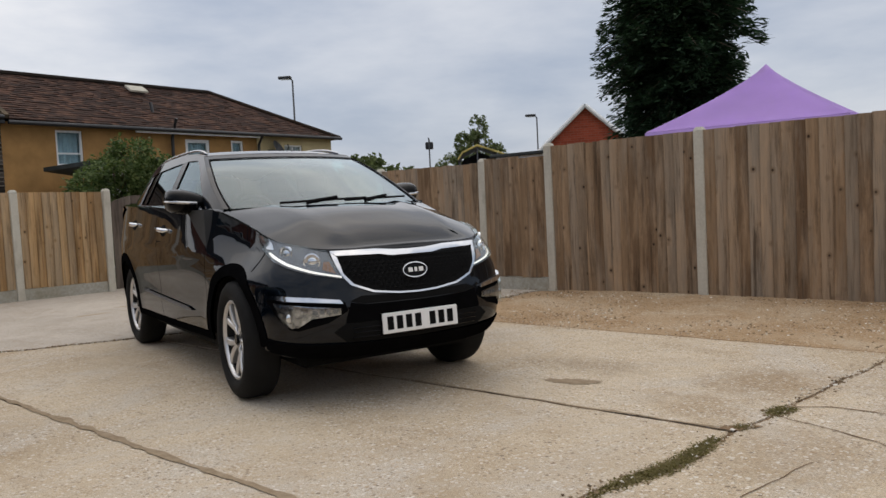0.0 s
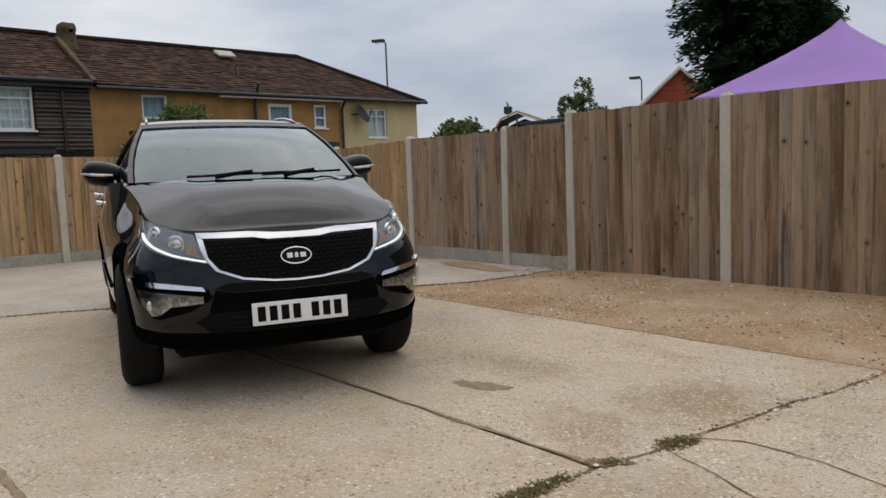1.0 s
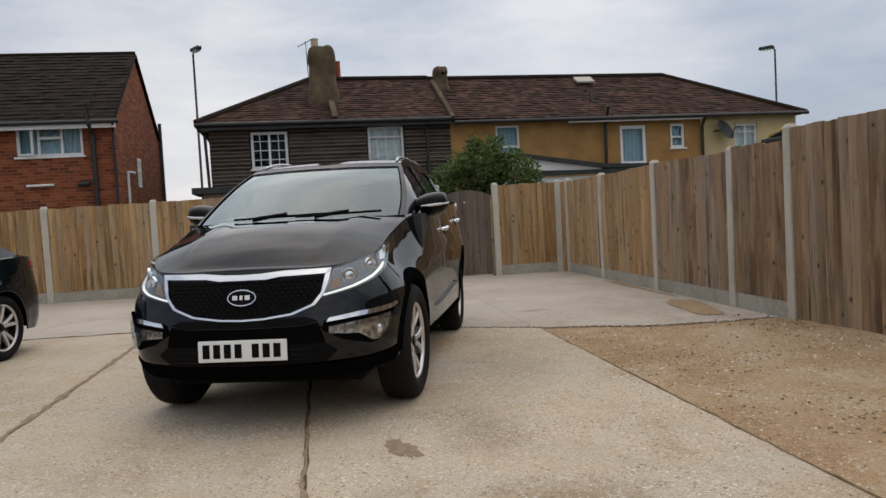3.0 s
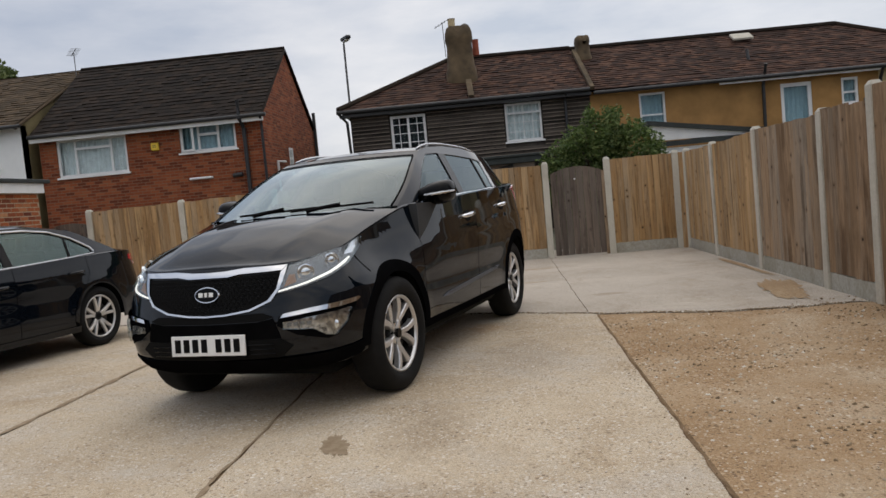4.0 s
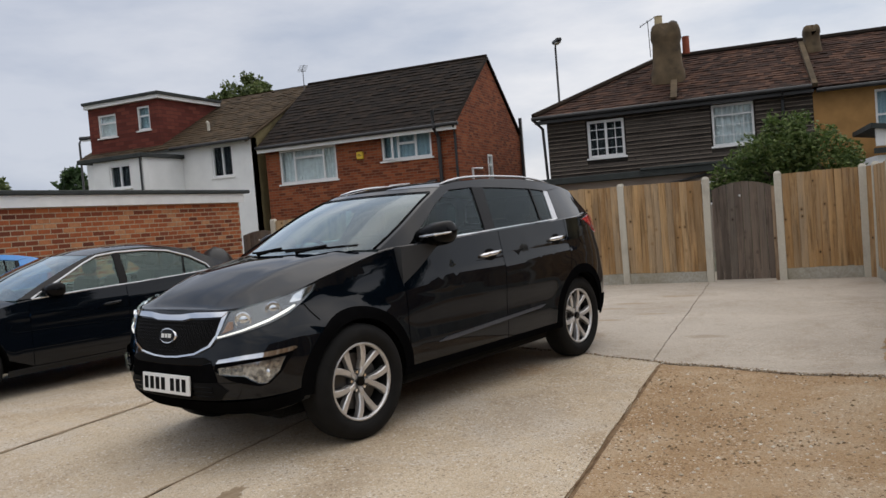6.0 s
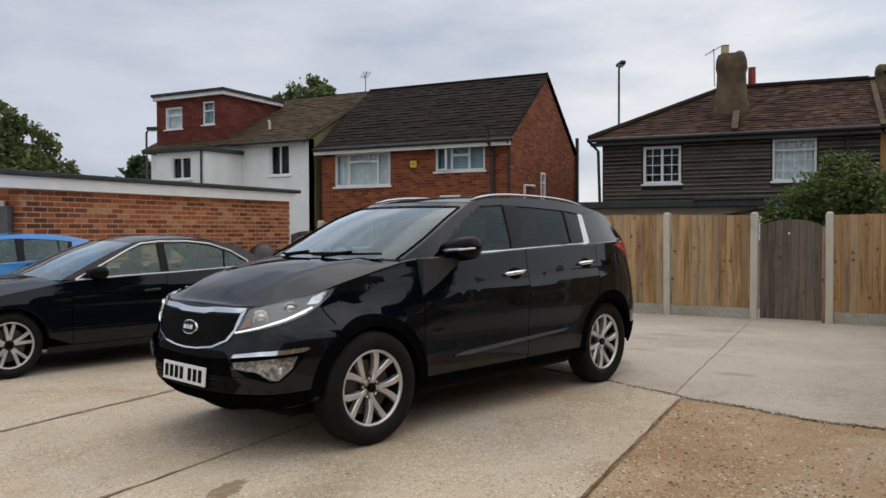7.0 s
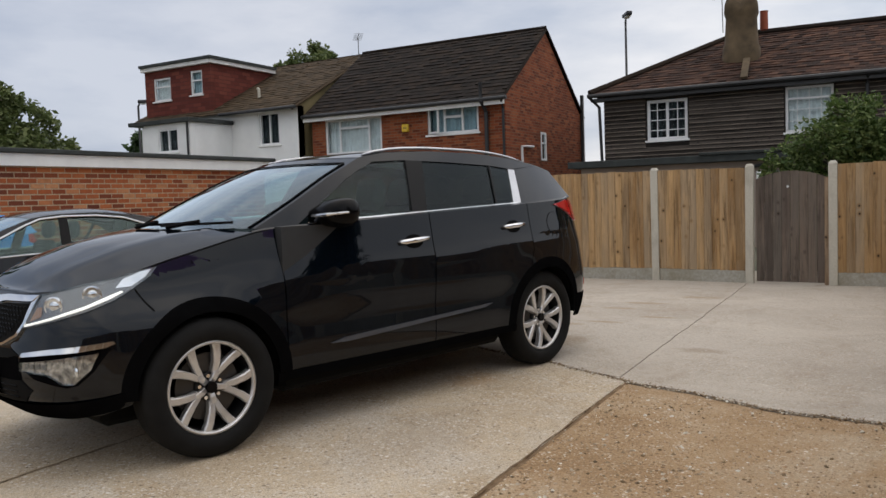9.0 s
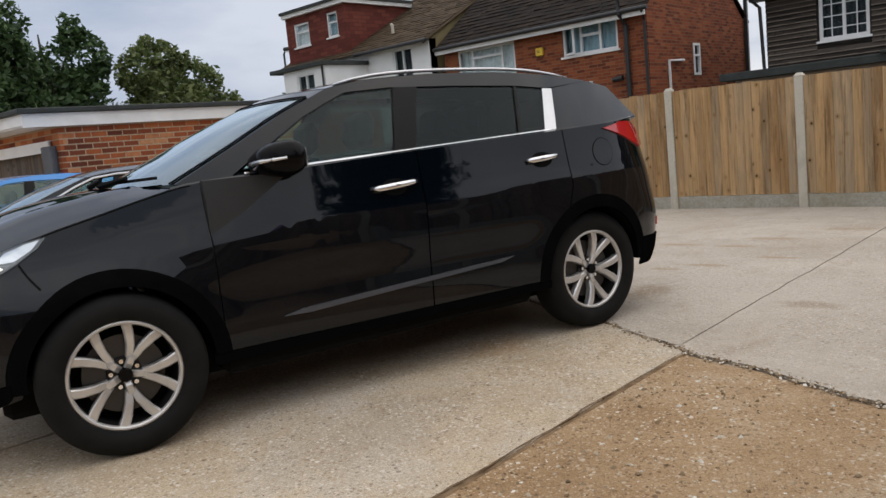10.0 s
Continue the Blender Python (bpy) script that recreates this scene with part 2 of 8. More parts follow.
def board_material(name, a, b, c, grey, level=False, lip=None):
    k = Mat(name, 0.8, spec=0.25)

    def way(x, y, z):
        return (z, y, x) if level else (x, y, z)

    tone = k.ramp(k.random(), (0.0, a), (0.3, b), (0.55, c), (0.78, grey), (1.0, tuple(0.7 * v for v in b)))
    grain = k.ramp(k.noise(38.0, 8, 0.72, way(1, 1, 0.045), 0.35), (0.30, g(0.5)), (0.45, g(0.88)), (0.60, g(1.02)), (0.74, g(1.2)))
    col = k.mix(1.0, tone, grain, "MULTIPLY")
    warm = k.ramp(k.noise(3.4, 7, 0.68, way(2.4, 1, 0.3), 0.25), (0.47, g(0)), (0.64, g(0.5)))
    col = k.mix(warm, col, tuple(min(1, 1.35 * v) for v in c))
    weather = k.ramp(k.noise(2.6, 7, 0.7, way(2.2, 1, 0.3)), (0.46, g(0)), (0.64, g(0.6)))
    col = k.mix(weather, col, k.mix(1.0, grain, grey, "MULTIPLY"))
    damp = k.ramp(k.noise(4.6, 8, 0.72, way(3.0, 2, 0.16), 0.3), (0.53, g(0)), (0.66, g(0.8)))
    col = k.mix(damp, col, tuple(0.36 * v for v in a))
    spot = k.cells(7.5, (1.0, 0.3, 0.8), "Distance")
    pick = k.ramp(k.noise(2.0, 2, 0.5, (3, 1, 1.3)), (0.36, g(0)), (0.42, g(0.95)))
    halo = k.ramp(spot, (0.09, g(0.8)), (0.26, g(0)))
    col = k.mix(k.mix(1.0, halo, pick, "MULTIPLY"), col, tuple(0.62 * v for v in b))
    knot = k.ramp(spot, (0.05, g(1)), (0.11, g(0)))
    col = k.mix(k.mix(1.0, knot, pick, "MULTIPLY"), col, (0.022, 0.013, 0.008))
    if lip:
        sep, low = k.n("ShaderNodeSeparateXYZ"), k.n("ShaderNodeMath")
        k.l(k.n("ShaderNodeTexCoord").outputs["Object"], sep.inputs[0])
        low.operation, low.inputs[1].default_value = "MULTIPLY_ADD", 0.05
        k.l(k.noise(6.0, 6, 0.7, way(1, 1, 0.3)), low.inputs[0])
        k.l(sep.outputs["Z"], low.inputs[2])
        col = k.mix(k.ramp(low.outputs[0], (0.034, g(0.9)), (0.05, g(0))), col, lip)
    k.base(col)
    k.bump(k.noise(40.0, 6, 0.6, way(1, 1, 0.05), 0.2), 0.45, 0.005)
    return k.m


M_BOARD = board_material("weathered_board", (0.165, 0.10, 0.055), (0.29, 0.188, 0.108), (0.41, 0.275, 0.165), (0.33, 0.265, 0.198))
M_BOARD2 = board_material("honey_board", (0.29, 0.165, 0.07), (0.40, 0.24, 0.108), (0.50, 0.32, 0.155), (0.38, 0.285, 0.185))
M_GATE = board_material("dark_gate_board", (0.10, 0.075, 0.06), (0.13, 0.10, 0.08), (0.17, 0.13, 0.10), (0.14, 0.12, 0.10))
k = Mat("post_concrete", 0.88, spec=0.25)
k.base(k.mix(k.ramp(k.noise(4, 7, 0.7, (1, 1, 0.4)), (0.5, g(0)), (0.75, g(0.6))), k.ramp(k.noise(50, 6), (0.3, (0.50, 0.465, 0.385)), (0.7, (0.58, 0.545, 0.46))), (0.26, 0.225, 0.17))).bump(k.noise(90, 5), 0.3, 0.002)
M_POST = k.m
k = Mat("gravel_board_concrete", 0.9, spec=0.25)
k.base(k.mix(k.ramp(k.noise(3, 7, 0.7), (0.45, g(0)), (0.75, g(0.7))), k.ramp(k.noise(35, 6), (0.3, (0.34, 0.32, 0.27)), (0.7, (0.47, 0.45, 0.39))), (0.24, 0.21, 0.13))).bump(k.noise(70, 6), 0.6, 0.005)
M_GBOARD = k.m


def brick_material(name, tones, mortar, scale=1.0):
    """Far brickwork: on local x and z, courses of 75 mm."""
    k = Mat(name, 0.9, spec=0.2, shift=False)
    sep, comb = k.n("ShaderNodeSeparateXYZ"), k.n("ShaderNodeCombineXYZ")
    k.l(k.co, sep.inputs[0])
    k.l(sep.outputs["X"], comb.inputs["X"])
    k.l(sep.outputs["Z"], comb.inputs["Y"])
    b = k.n("ShaderNodeTexBrick")
    b.inputs["Scale"].default_value = 1.0
    b.inputs["Brick Width"].default_value, b.inputs["Row Height"].default_value = 0.225 * scale, 0.075 * scale
    b.inputs["Mortar Size"].default_value, b.inputs["Bias"].default_value = 0.006, -0.1
    b.inputs["Color1"].default_value, b.inputs["Color2"].default_value = (0, 0, 0, 1), (1, 1, 1, 1)
    b.inputs["Mortar"].default_value = (0.5, 0.5, 0.5, 1)
    k.l(comb.outputs[0], b.inputs["Vector"])
    col = k.ramp(b.outputs["Color"], (0.0, tones[0]), (0.4, tones[1]), (0.7, tones[2]), (1.0, tones[3]))
    col = k.mix(k.ramp(k.noise(1.3, 7, 0.65), (0.3, g(0)), (0.75, g(0.3))), col, tones[0])
    col = k.mix(b.outputs["Fac"], col, mortar)
    k.base(col)
    inv = k.n("ShaderNodeInvert")
    k.l(b.outputs["Fac"], inv.inputs["Color"])
    k.bump(k.mix(0.3, inv.outputs["Color"], k.noise(60, 5)), 0.6, 0.008)
    return k.m


M_BRICK_H = brick_material("red_house_brick", ((0.14, 0.038, 0.019), (0.25, 0.066, 0.028), (0.30, 0.086, 0.035), (0.36, 0.125, 0.054)), (0.22, 0.14, 0.09))
M_BRICK_D = brick_material("hung_tile_red", ((0.11, 0.03, 0.022), (0.15, 0.04, 0.03), (0.18, 0.05, 0.035), (0.21, 0.065, 0.045)), (0.08, 0.03, 0.025), 1.6)
M_BRICK_FAR = brick_material("far_red_brick", ((0.30, 0.06, 0.03), (0.38, 0.075, 0.036), (0.42, 0.085, 0.042), (0.46, 0.11, 0.055)), (0.32, 0.13, 0.09))


def tile_material(name, a, b, c, lichen):
    k = Mat(name, 0.88, spec=0.25, shift=False)
    col = k.ramp(k.island(), (0.0, a), (0.55, b), (1.0, c))
    col = k.mix(k.ramp(k.noise(1.2, 7, 0.65), (0.4, g(0)), (0.75, g(0.7))), col, a)
    spot = k.ramp(k.noise(7.5, 8, 0.75), (0.63, g(0)), (0.72, g(0.8)))
    k.base(k.mix(spot, col, lichen))
    k.bump(k.noise(30, 6), 0.4, 0.01)
    return k.m


M_TILE_T = tile_material("brown_clay_tile", (0.026, 0.014, 0.010), (0.060, 0.029, 0.019), (0.125, 0.062, 0.040), (0.26, 0.21, 0.15))
M_TILE_B = tile_material("dark_concrete_tile", (0.008, 0.005, 0.0035), (0.017, 0.011, 0.007), (0.032, 0.020, 0.012), (0.15, 0.12, 0.075))
M_TILE_W = tile_material("grey_brown_tile", (0.052, 0.036, 0.021), (0.080, 0.054, 0.031), (0.115, 0.078, 0.044), (0.17, 0.15, 0.10))
M_RENDER = plain("ochre_render", (0.37, 0.20, 0.068), 0.92, vary=0.2, scale=2.2, bump=0.3)
M_RENDER2 = plain("cream_render", (0.62, 0.50, 0.27), 0.92, vary=0.08, scale=2.2, bump=0.3)
M_WHITE_R = plain("white_render", (0.84, 0.84, 0.82), 0.85, vary=0.06, scale=1.6, bump=0.2)
M_GREEN_R = plain("mossy_side_render", (0.24, 0.19, 0.09), 0.92, vary=0.3, scale=1.2, bump=0.3)
M_PINK_R = plain("pinkish_render", (0.30, 0.24, 0.20), 0.92, vary=0.15, scale=1.5, bump=0.3)
M_WEATHERBOARD = board_material("black_weatherboard", (0.010, 0.008, 0.006), (0.022, 0.017, 0.013), (0.055, 0.043, 0.034), (0.09, 0.075, 0.062), True, (0.22, 0.18, 0.145))
M_UPVC = plain("white_upvc", (0.80, 0.80, 0.79), 0.35, vary=0.03)
M_WHITEPAINT = plain("white_fascia_paint", (0.83, 0.82, 0.79), 0.55, vary=0.07, scale=3)
M_FELT = plain("black_roof_felt", (0.035, 0.04, 0.038), 0.85, vary=0.3, scale=4, bump=0.3)
M_BLACKPIPE = plain("black_pipe", (0.02, 0.02, 0.021), 0.45, vary=0.2)
M_STEELGREY = plain("galvanised_grey", (0.11, 0.115, 0.12), 0.5, 0.3, vary=0.15)
M_CHIMNEY = plain("sooty_chimney_render", (0.095, 0.066, 0.036), 0.93, vary=0.5, scale=2.5, bump=0.4)
M_POT = plain("buff_clay_pot", (0.50, 0.40, 0.24), 0.85)
M_REDPOT = plain("red_clay_pot", (0.32, 0.08, 0.04), 0.85)
M_CURTAIN = plain("white_net_curtain", (0.78, 0.80, 0.81), 0.9, vary=0.12, scale=9)
M_BLUECURT = plain("pale_blue_curtain", (0.36, 0.48, 0.54), 0.9, vary=0.12, scale=9)
# Dark tone that puts the shade of unlit rooms into the colour.
M_ROOM_SHADE = plain("room_shade", (0.035, 0.045, 0.05), 0.9, vary=0.3)
# Opaque pane, darkened in colour for the unlit room behind it.
M_DARKPANE = plain("dark_window_pane", (0.02, 0.024, 0.026), 0.05, vary=0.1)
M_YELLOW = plain("yellow_plastic", (0.75, 0.50, 0.04), 0.5)
M_OCHREBAND = plain("faded_yellow_band", (0.46, 0.36, 0.10), 0.7, vary=0.25)
M_PURPLE = plain("lilac_canopy_cloth", (0.64, 0.42, 0.86), 0.75, vary=0.06, scale=1.5, bump=0.1)
M_BLACKBAG = plain("black_plastic_cover", (0.012, 0.012, 0.013), 0.4, vary=0.3, bump=0.5)
M_BARK = plain("bark", (0.10, 0.075, 0.05), 0.95, vary=0.35, scale=5, bump=0.8)

k = Mat("window_glass", 0.03, spec=0.6, shift=False)
k.p.inputs["Transmission Weight"].default_value = 1.0
k.p.inputs["IOR"].default_value = 1.1
k.base((0.85, 0.92, 0.92))
M_PANE = k.m


def leaf_material(name, a, b, c):
    k = Mat(name, 0.6, spec=0.3, shift=False)
    k.base(k.ramp(k.island(), (0.0, a), (0.5, b), (1.0, c)))
    k.p.inputs["Subsurface Weight"].default_value = 0.0
    tr, add = k.n("ShaderNodeBsdfTranslucent"), k.n("ShaderNodeMixShader")
    tr.inputs["Color"].default_value = (b[0] * 1.2, b[1] * 1.3, b[2], 1)
    add.inputs["Fac"].default_value = 0.25
    k.l(k.p.outputs[0], add.inputs[1])
    k.l(tr.outputs[0], add.inputs[2])
    k.l(add.outputs[0], k.n("ShaderNodeOutputMaterial").inputs["Surface"])
    for n in [n for n in k.nt.nodes if n.bl_idname == "ShaderNodeOutputMaterial"][:1]:
        k.nt.nodes.remove(n)
    return k.m


M_LEAF_BUSH = leaf_material("bush_leaf", (0.03, 0.055, 0.015), (0.085, 0.13, 0.036), (0.25, 0.30, 0.11))
M_LEAF_CON = leaf_material("conifer_spray", (0.012, 0.028, 0.015), (0.024, 0.052, 0.025), (0.05, 0.09, 0.042))
M_LEAF_DARK = leaf_material("dark_tree_leaf", (0.022, 0.042, 0.018), (0.05, 0.088, 0.034), (0.10, 0.155, 0.06))
M_LEAF_MID = leaf_material("olive_tree_leaf", (0.05, 0.07, 0.026), (0.11, 0.14, 0.05), (0.21, 0.235, 0.095))
M_LEAF_YEL = leaf_material("yellow_green_leaf", (0.13, 0.15, 0.02), (0.22, 0.24, 0.03), (0.30, 0.32, 0.06))
M_GRASS = leaf_material("moss_grass", (0.11, 0.088, 0.03), (0.17, 0.142, 0.045), (0.25, 0.195, 0.085))


# ---- mesh helpers ----
def raw(name, verts, faces, material, parent=None, label="", smooth=False, uv=None):
    me = bpy.data.meshes.new(name)
    me.from_pydata([tuple(v) for v in verts], [], faces)
    me.materials.append(material)
    if smooth:
        me.polygons.foreach_set("use_smooth", [True] * len(me.polygons))
    me.update()
    ob = new(name, me)
    if parent is not None:
        ob.parent = parent
    return tagged(ob, label)


def part(name, bm, material, parent=None, label="", smooth=False):
    bmesh.ops.recalc_face_normals(bm, faces=bm.faces)
    me = bpy.data.meshes.new(name)
    bm.to_mesh(me)
    bm.free()
    me.materials.append(material)
    if smooth:
        me.polygons.foreach_set("use_smooth", [True] * len(me.polygons))
    ob = new(name, me)
    if parent is not None:
        ob.parent = parent
    return tagged(ob, label)


def thing(name, m, label, category, group="", kind=""):
    ob = new(name)
    ob.empty_display_size = 0.1
    ob.matrix_world = m
    return tagged(ob, label, category, group, kind)


def box(bm, x0, x1, y0, y1, z0, z1, bevel=0.0, m=None):
    vs = [bm.verts.new((x, y, z)) for z in (z0, z1) for y in (y0, y1) for x in (x0, x1)]
    fs = [bm.faces.new([vs[i] for i in q]) for q in ((0, 2, 3, 1), (4, 5, 7, 6), (0, 1, 5, 4), (2, 6, 7, 3), (0, 4, 6, 2), (1, 3, 7, 5))]
    if bevel:
        es = list({e for f in fs for e in f.edges})
        r = bmesh.ops.bevel(bm, geom=es, offset=bevel, segments=1, affect="EDGES")
        vs = list({v for f in r["faces"] for v in f.verts} | {v for v in vs if v.is_valid})
    if m is not None:
        bmesh.ops.transform(bm, matrix=m, verts=[v for v in vs if v.is_valid])
    return bm


def boxes(*rows, bevel=0.0):
    bm = bmesh.new()
    for r in rows:
        box(bm, *r, bevel=bevel)
    return bm


def tube(bm, pts, r, seg=8, cap=True):
    """A round bar along points; r is one radius or one for each point."""
    pts = [Vector(p) for p in pts]
    rs = r if isinstance(r, (list, tuple)) else [r] * len(pts)
    rings = []
    for i, p in enumerate(pts):
        d = (pts[min(i + 1, len(pts) - 1)] - pts[max(i - 1, 0)]).normalized()
        side = d.cross(Vector((0, 0, 1)) if abs(d.z) < 0.95 else Vector((1, 0, 0))).normalized()
        up = side.cross(d)
        rings.append([bm.verts.new(p + rs[i] * (math.cos(a) * side + math.sin(a) * up)) for a in (2 * math.pi * j / seg for j in range(seg))])
    for a, b in zip(rings, rings[1:]):
        for j in range(seg):
            bm.faces.new((a[j], a[(j + 1) % seg], b[(j + 1) % seg], b[j]))
    if cap:
        bm.faces.new(rings[0][::-1])
        bm.faces.new(rings[-1])
    return bm


def prism(bm, outline, z0, z1):
    """An upright prism on a plan outline."""
    lo, hi = [bm.verts.new((*p, z0)) for p in outline], [bm.verts.new((*p, z1)) for p in outline]
    bm.faces.new(lo[::-1])
    bm.faces.new(hi)
    for i in range(len(lo)):
        j = (i + 1) % len(lo)
        bm.faces.new((lo[i], lo[j], hi[j], hi[i]))
    return bm


def wall_mesh(outline_len, z0, z1, th, holes):
    """A wall on local x (along), y (inward) and z, with openings (x0, x1, z0, z1) through it."""
    xs = sorted({0, outline_len, *(v for h in holes for v in h[:2])})
    zs = sorted({z0, z1, *(v for h in holes for v in h[2:])})
    bm = bmesh.new()

    def solid(i, j):
        if not (0 <= i < len(xs) - 1 and 0 <= j < len(zs) - 1):
            return False
        x, z = (xs[i] + xs[i + 1]) / 2, (zs[j] + zs[j + 1]) / 2
        return not any(a < x < b and c < z < d for a, b, c, d in holes)

    def quad(*ps):
        bm.faces.new([bm.verts.new(p) for p in ps])

    for i in range(len(xs) - 1):
        for j in range(len(zs) - 1):
            if not solid(i, j):
                continue
            a, b, c, d = xs[i], xs[i + 1], zs[j], zs[j + 1]
            quad((a, 0, c), (b, 0, c), (b, 0, d), (a, 0, d))
            quad((a, th, c), (a, th, d), (b, th, d), (b, th, c))
            if not solid(i - 1, j):
                quad((a, 0, c), (a, 0, d), (a, th, d), (a, th, c))
            if not solid(i + 1, j):
                quad((b, 0, c), (b, th, c), (b, th, d), (b, 0, d))
            if not solid(i, j - 1):
                quad((a, 0, c), (a, th, c), (b, th, c), (b, 0, c))
            if not solid(i, j + 1):
                quad((a, 0, d), (b, 0, d), (b, th, d), (a, th, d))
    bmesh.ops.remove_doubles(bm, verts=bm.verts, dist=0.0005)
    return bm


def roof_slope(el, er, rr, rl, width=0.2, gauge=0.18, lift=0.022):
    """Overlapping tiles, each with its own thickness, on the plane of eave-left, eave-right, ridge-right, ridge-left."""
    el, er, rr, rl = (Vector(p) for p in (el, er, rr, rl))
    along = (er - el).normalized()
    mid0, mid1 = (el + er) / 2, (rl + rr) / 2
    n = along.cross(mid1 - mid0).normalized()
    if n.z < 0:
        n = -n
    rows = max(3, round(abs((mid1 - mid0).length) / gauge))
    verts, faces = [], []
    rnd = random.Random(7)
    for i in range(rows):
        a, b = el.lerp(rl, i / rows), er.lerp(rr, i / rows)
        c, d = el.lerp(rl, (i + 1.25) / rows), er.lerp(rr, (i + 1.25) / rows)
        length = (b - a).length
        if length < 0.15:
            continue
        x0 = (a - el).dot(along)
        cols = [0.0]
        x = width * (1 - ((x0 / width + 0.5 * (i % 2)) % 1))
        while x < length - 0.02:
            if x > 0.02:
                cols.append(x)
            x += width
        cols.append(length)
        for p, q in zip(cols, cols[1:]):
            j = lift * rnd.uniform(0.5, 1.6)
            s0, s1 = p / length, q / length - 0.008 / length
            v = [a.lerp(b, s0) + n * j, a.lerp(b, s1) + n * j, c.lerp(d, s1) + n * 0.004, c.lerp(d, s0) + n * 0.004, a.lerp(b, s0), a.lerp(b, s1)]
            k = len(verts)
            verts += v
            faces += [(k, k + 1, k + 2, k + 3), (k + 4, k + 5, k + 1, k)]
    k = len(verts)
    verts += [el - n * 0.01, er - n * 0.01, rr - n * 0.01, rl - n * 0.01]
    faces.append((k, k + 1, k + 2, k + 3))
    return verts, faces


def window(parent, x, z0, w, h, bars_x=(), bars_z=(), curtain=None, depth=0.07, sill=True, frame_w=0.055, thin=0.0, thin_x=0, thin_z=0):
    """A window in a wall's opening, in the wall's local frame (y inward). bars: fractions of the width and the height."""
    bm = bmesh.new()
    f, y0, y1 = frame_w, depth - 0.04, depth + 0.03
    x1, z1 = x + w, z0 + h
    ring = [(0, 0), (w, 0), (w, h), (0, h)]
    inner = [(f, f), (w - f, f), (w - f, h - f), (f, h - f)]
    vs = [[bm.verts.new((x + u, y, z0 + v)) for u, v in q] for y in (y0, y1) for q in (ring, inner)]
    for i in range(4):
        j = (i + 1) % 4
        for a, b in ((vs[0], vs[1]), (vs[1], vs[3]), (vs[3], vs[2]), (vs[2], vs[0])):
            bm.faces.new((a[i], a[j], b[j], b[i]))
    bmesh.ops.recalc_face_normals(bm, faces=bm.faces)
    win = part("window", bm, M_UPVC, parent, "white plastic framed window")
    for b in bars_x:
        part("mullion", boxes((x + b * w - f * 0.45, x + b * w + f * 0.45, y0 + 0.004, y1 - 0.004, z0 + f, z1 - f)), M_UPVC, win)
    for b in bars_z:
        part("transom", boxes((x + f, x1 - f, y0 + 0.008, y1 - 0.008, z0 + b * h - f * 0.4, z0 + b * h + f * 0.4)), M_UPVC, win)
    for i in range(1, thin_x):
        part("glazing_bar", boxes((x + i * w / thin_x - thin, x + i * w / thin_x + thin, y0 + 0.012, y1 - 0.012, z0 + f, z1 - f)), M_UPVC, win)
    for i in range(1, thin_z):
        part("glazing_bar", boxes((x + f, x1 - f, y0 + 0.016, y1 - 0.016, z0 + i * h / thin_z - thin, z0 + i * h / thin_z + thin)), M_UPVC, win)
    pane = part("pane", boxes((x + f * 0.5, x1 - f * 0.5, depth, depth + 0.006, z0 + f * 0.5, z1 - f * 0.5)), M_PANE, win)
    pane.visible_shadow = False
    # Given the dark room tone, this sheet stands for indoor shade, not cloth.
    if curtain:
        cb = bmesh.new()
        nseg = max(8, int(w / 0.04))
        lo, hi = [], []
        for i in range(nseg + 1):
            xx, yy = x + w * i / nseg, depth + 0.10 + 0.02 * math.sin(i * 1.9)
            lo.append(cb.verts.new((xx, yy, z0)))
            hi.append(cb.verts.new((xx, yy, z1)))
        for i in range(nseg):
            cb.faces.new((lo[i], lo[i + 1], hi[i + 1], hi[i]))
        part("curtain", cb, curtain, win, "curtain, or dark sheet for an unlit room")
    # Dark sheet added behind every pane; it stands for the room's shade.
    part("room_back", boxes((x - 0.05, x1 + 0.05, depth + 0.32, depth + 0.34, z0 - 0.05, z1 + 0.05)), M_ROOM_SHADE, win)
    if sill:
        part("sill", boxes((x - 0.05, x1 + 0.05, -0.05, depth - 0.045, z0 - 0.05, z0 - 0.002), bevel=0.006), M_WHITEPAINT, win)
    return win


# ---- ground ----
ground = part("ground", boxes((-420, 420, -420, 420, -0.5, -0.035)), M_GROUND)
tagged(ground, "dull earth and grass beyond the yard", "ground", kind="structure")
bed = part("yard_bed", boxes((-13.2, 9, -9, 5.962, -0.034, -0.004), (-13.2, 9, 5.962, 8.3, -0.034, -0.026)), M_DIRT)
tagged(bed, "dark dirt bedding under the yard's concrete slabs", "ground", kind="structure")
pavement = tagged(new("pavement"), "pale worn concrete slabs with dirt-filled joints", "pavement", kind="structure")


def ragged(pts, step=0.12, amp=0.006, seed=0.0):
    """A line through points, broken into short pieces that wander a little."""
    out = []
    for a, b in zip(pts, pts[1:]):
        a, b = Vector(a), Vector(b)
        n = max(1, round((b - a).length / step))
        side = Vector((-(b - a).y, (b - a).x)).normalized()
        for i in range(n):
            p = a.lerp(b, i / n)
            k = noise.noise((p.x * 3.1 + seed, p.y * 3.1, seed)) + 0.6 * noise.noise((p.x * 11 + seed, p.y * 11, seed))
            out.append(p + side * k * amp)
    out.append(Vector(pts[-1]))
    return out


# joints of the yard: lines that run along x, and two cracks that cross them
J_FAR = ragged([(-8.1, -9), (-7.75, -2.0), (-7.45, 2.0), (-7.18, 2.85), (-6.82, 3.62), (-6.05, 5.34), (-5.71, 5.95), (-5.30, 7.0), (-5.2, 8.2)], 0.07, 0.05, 3.0)
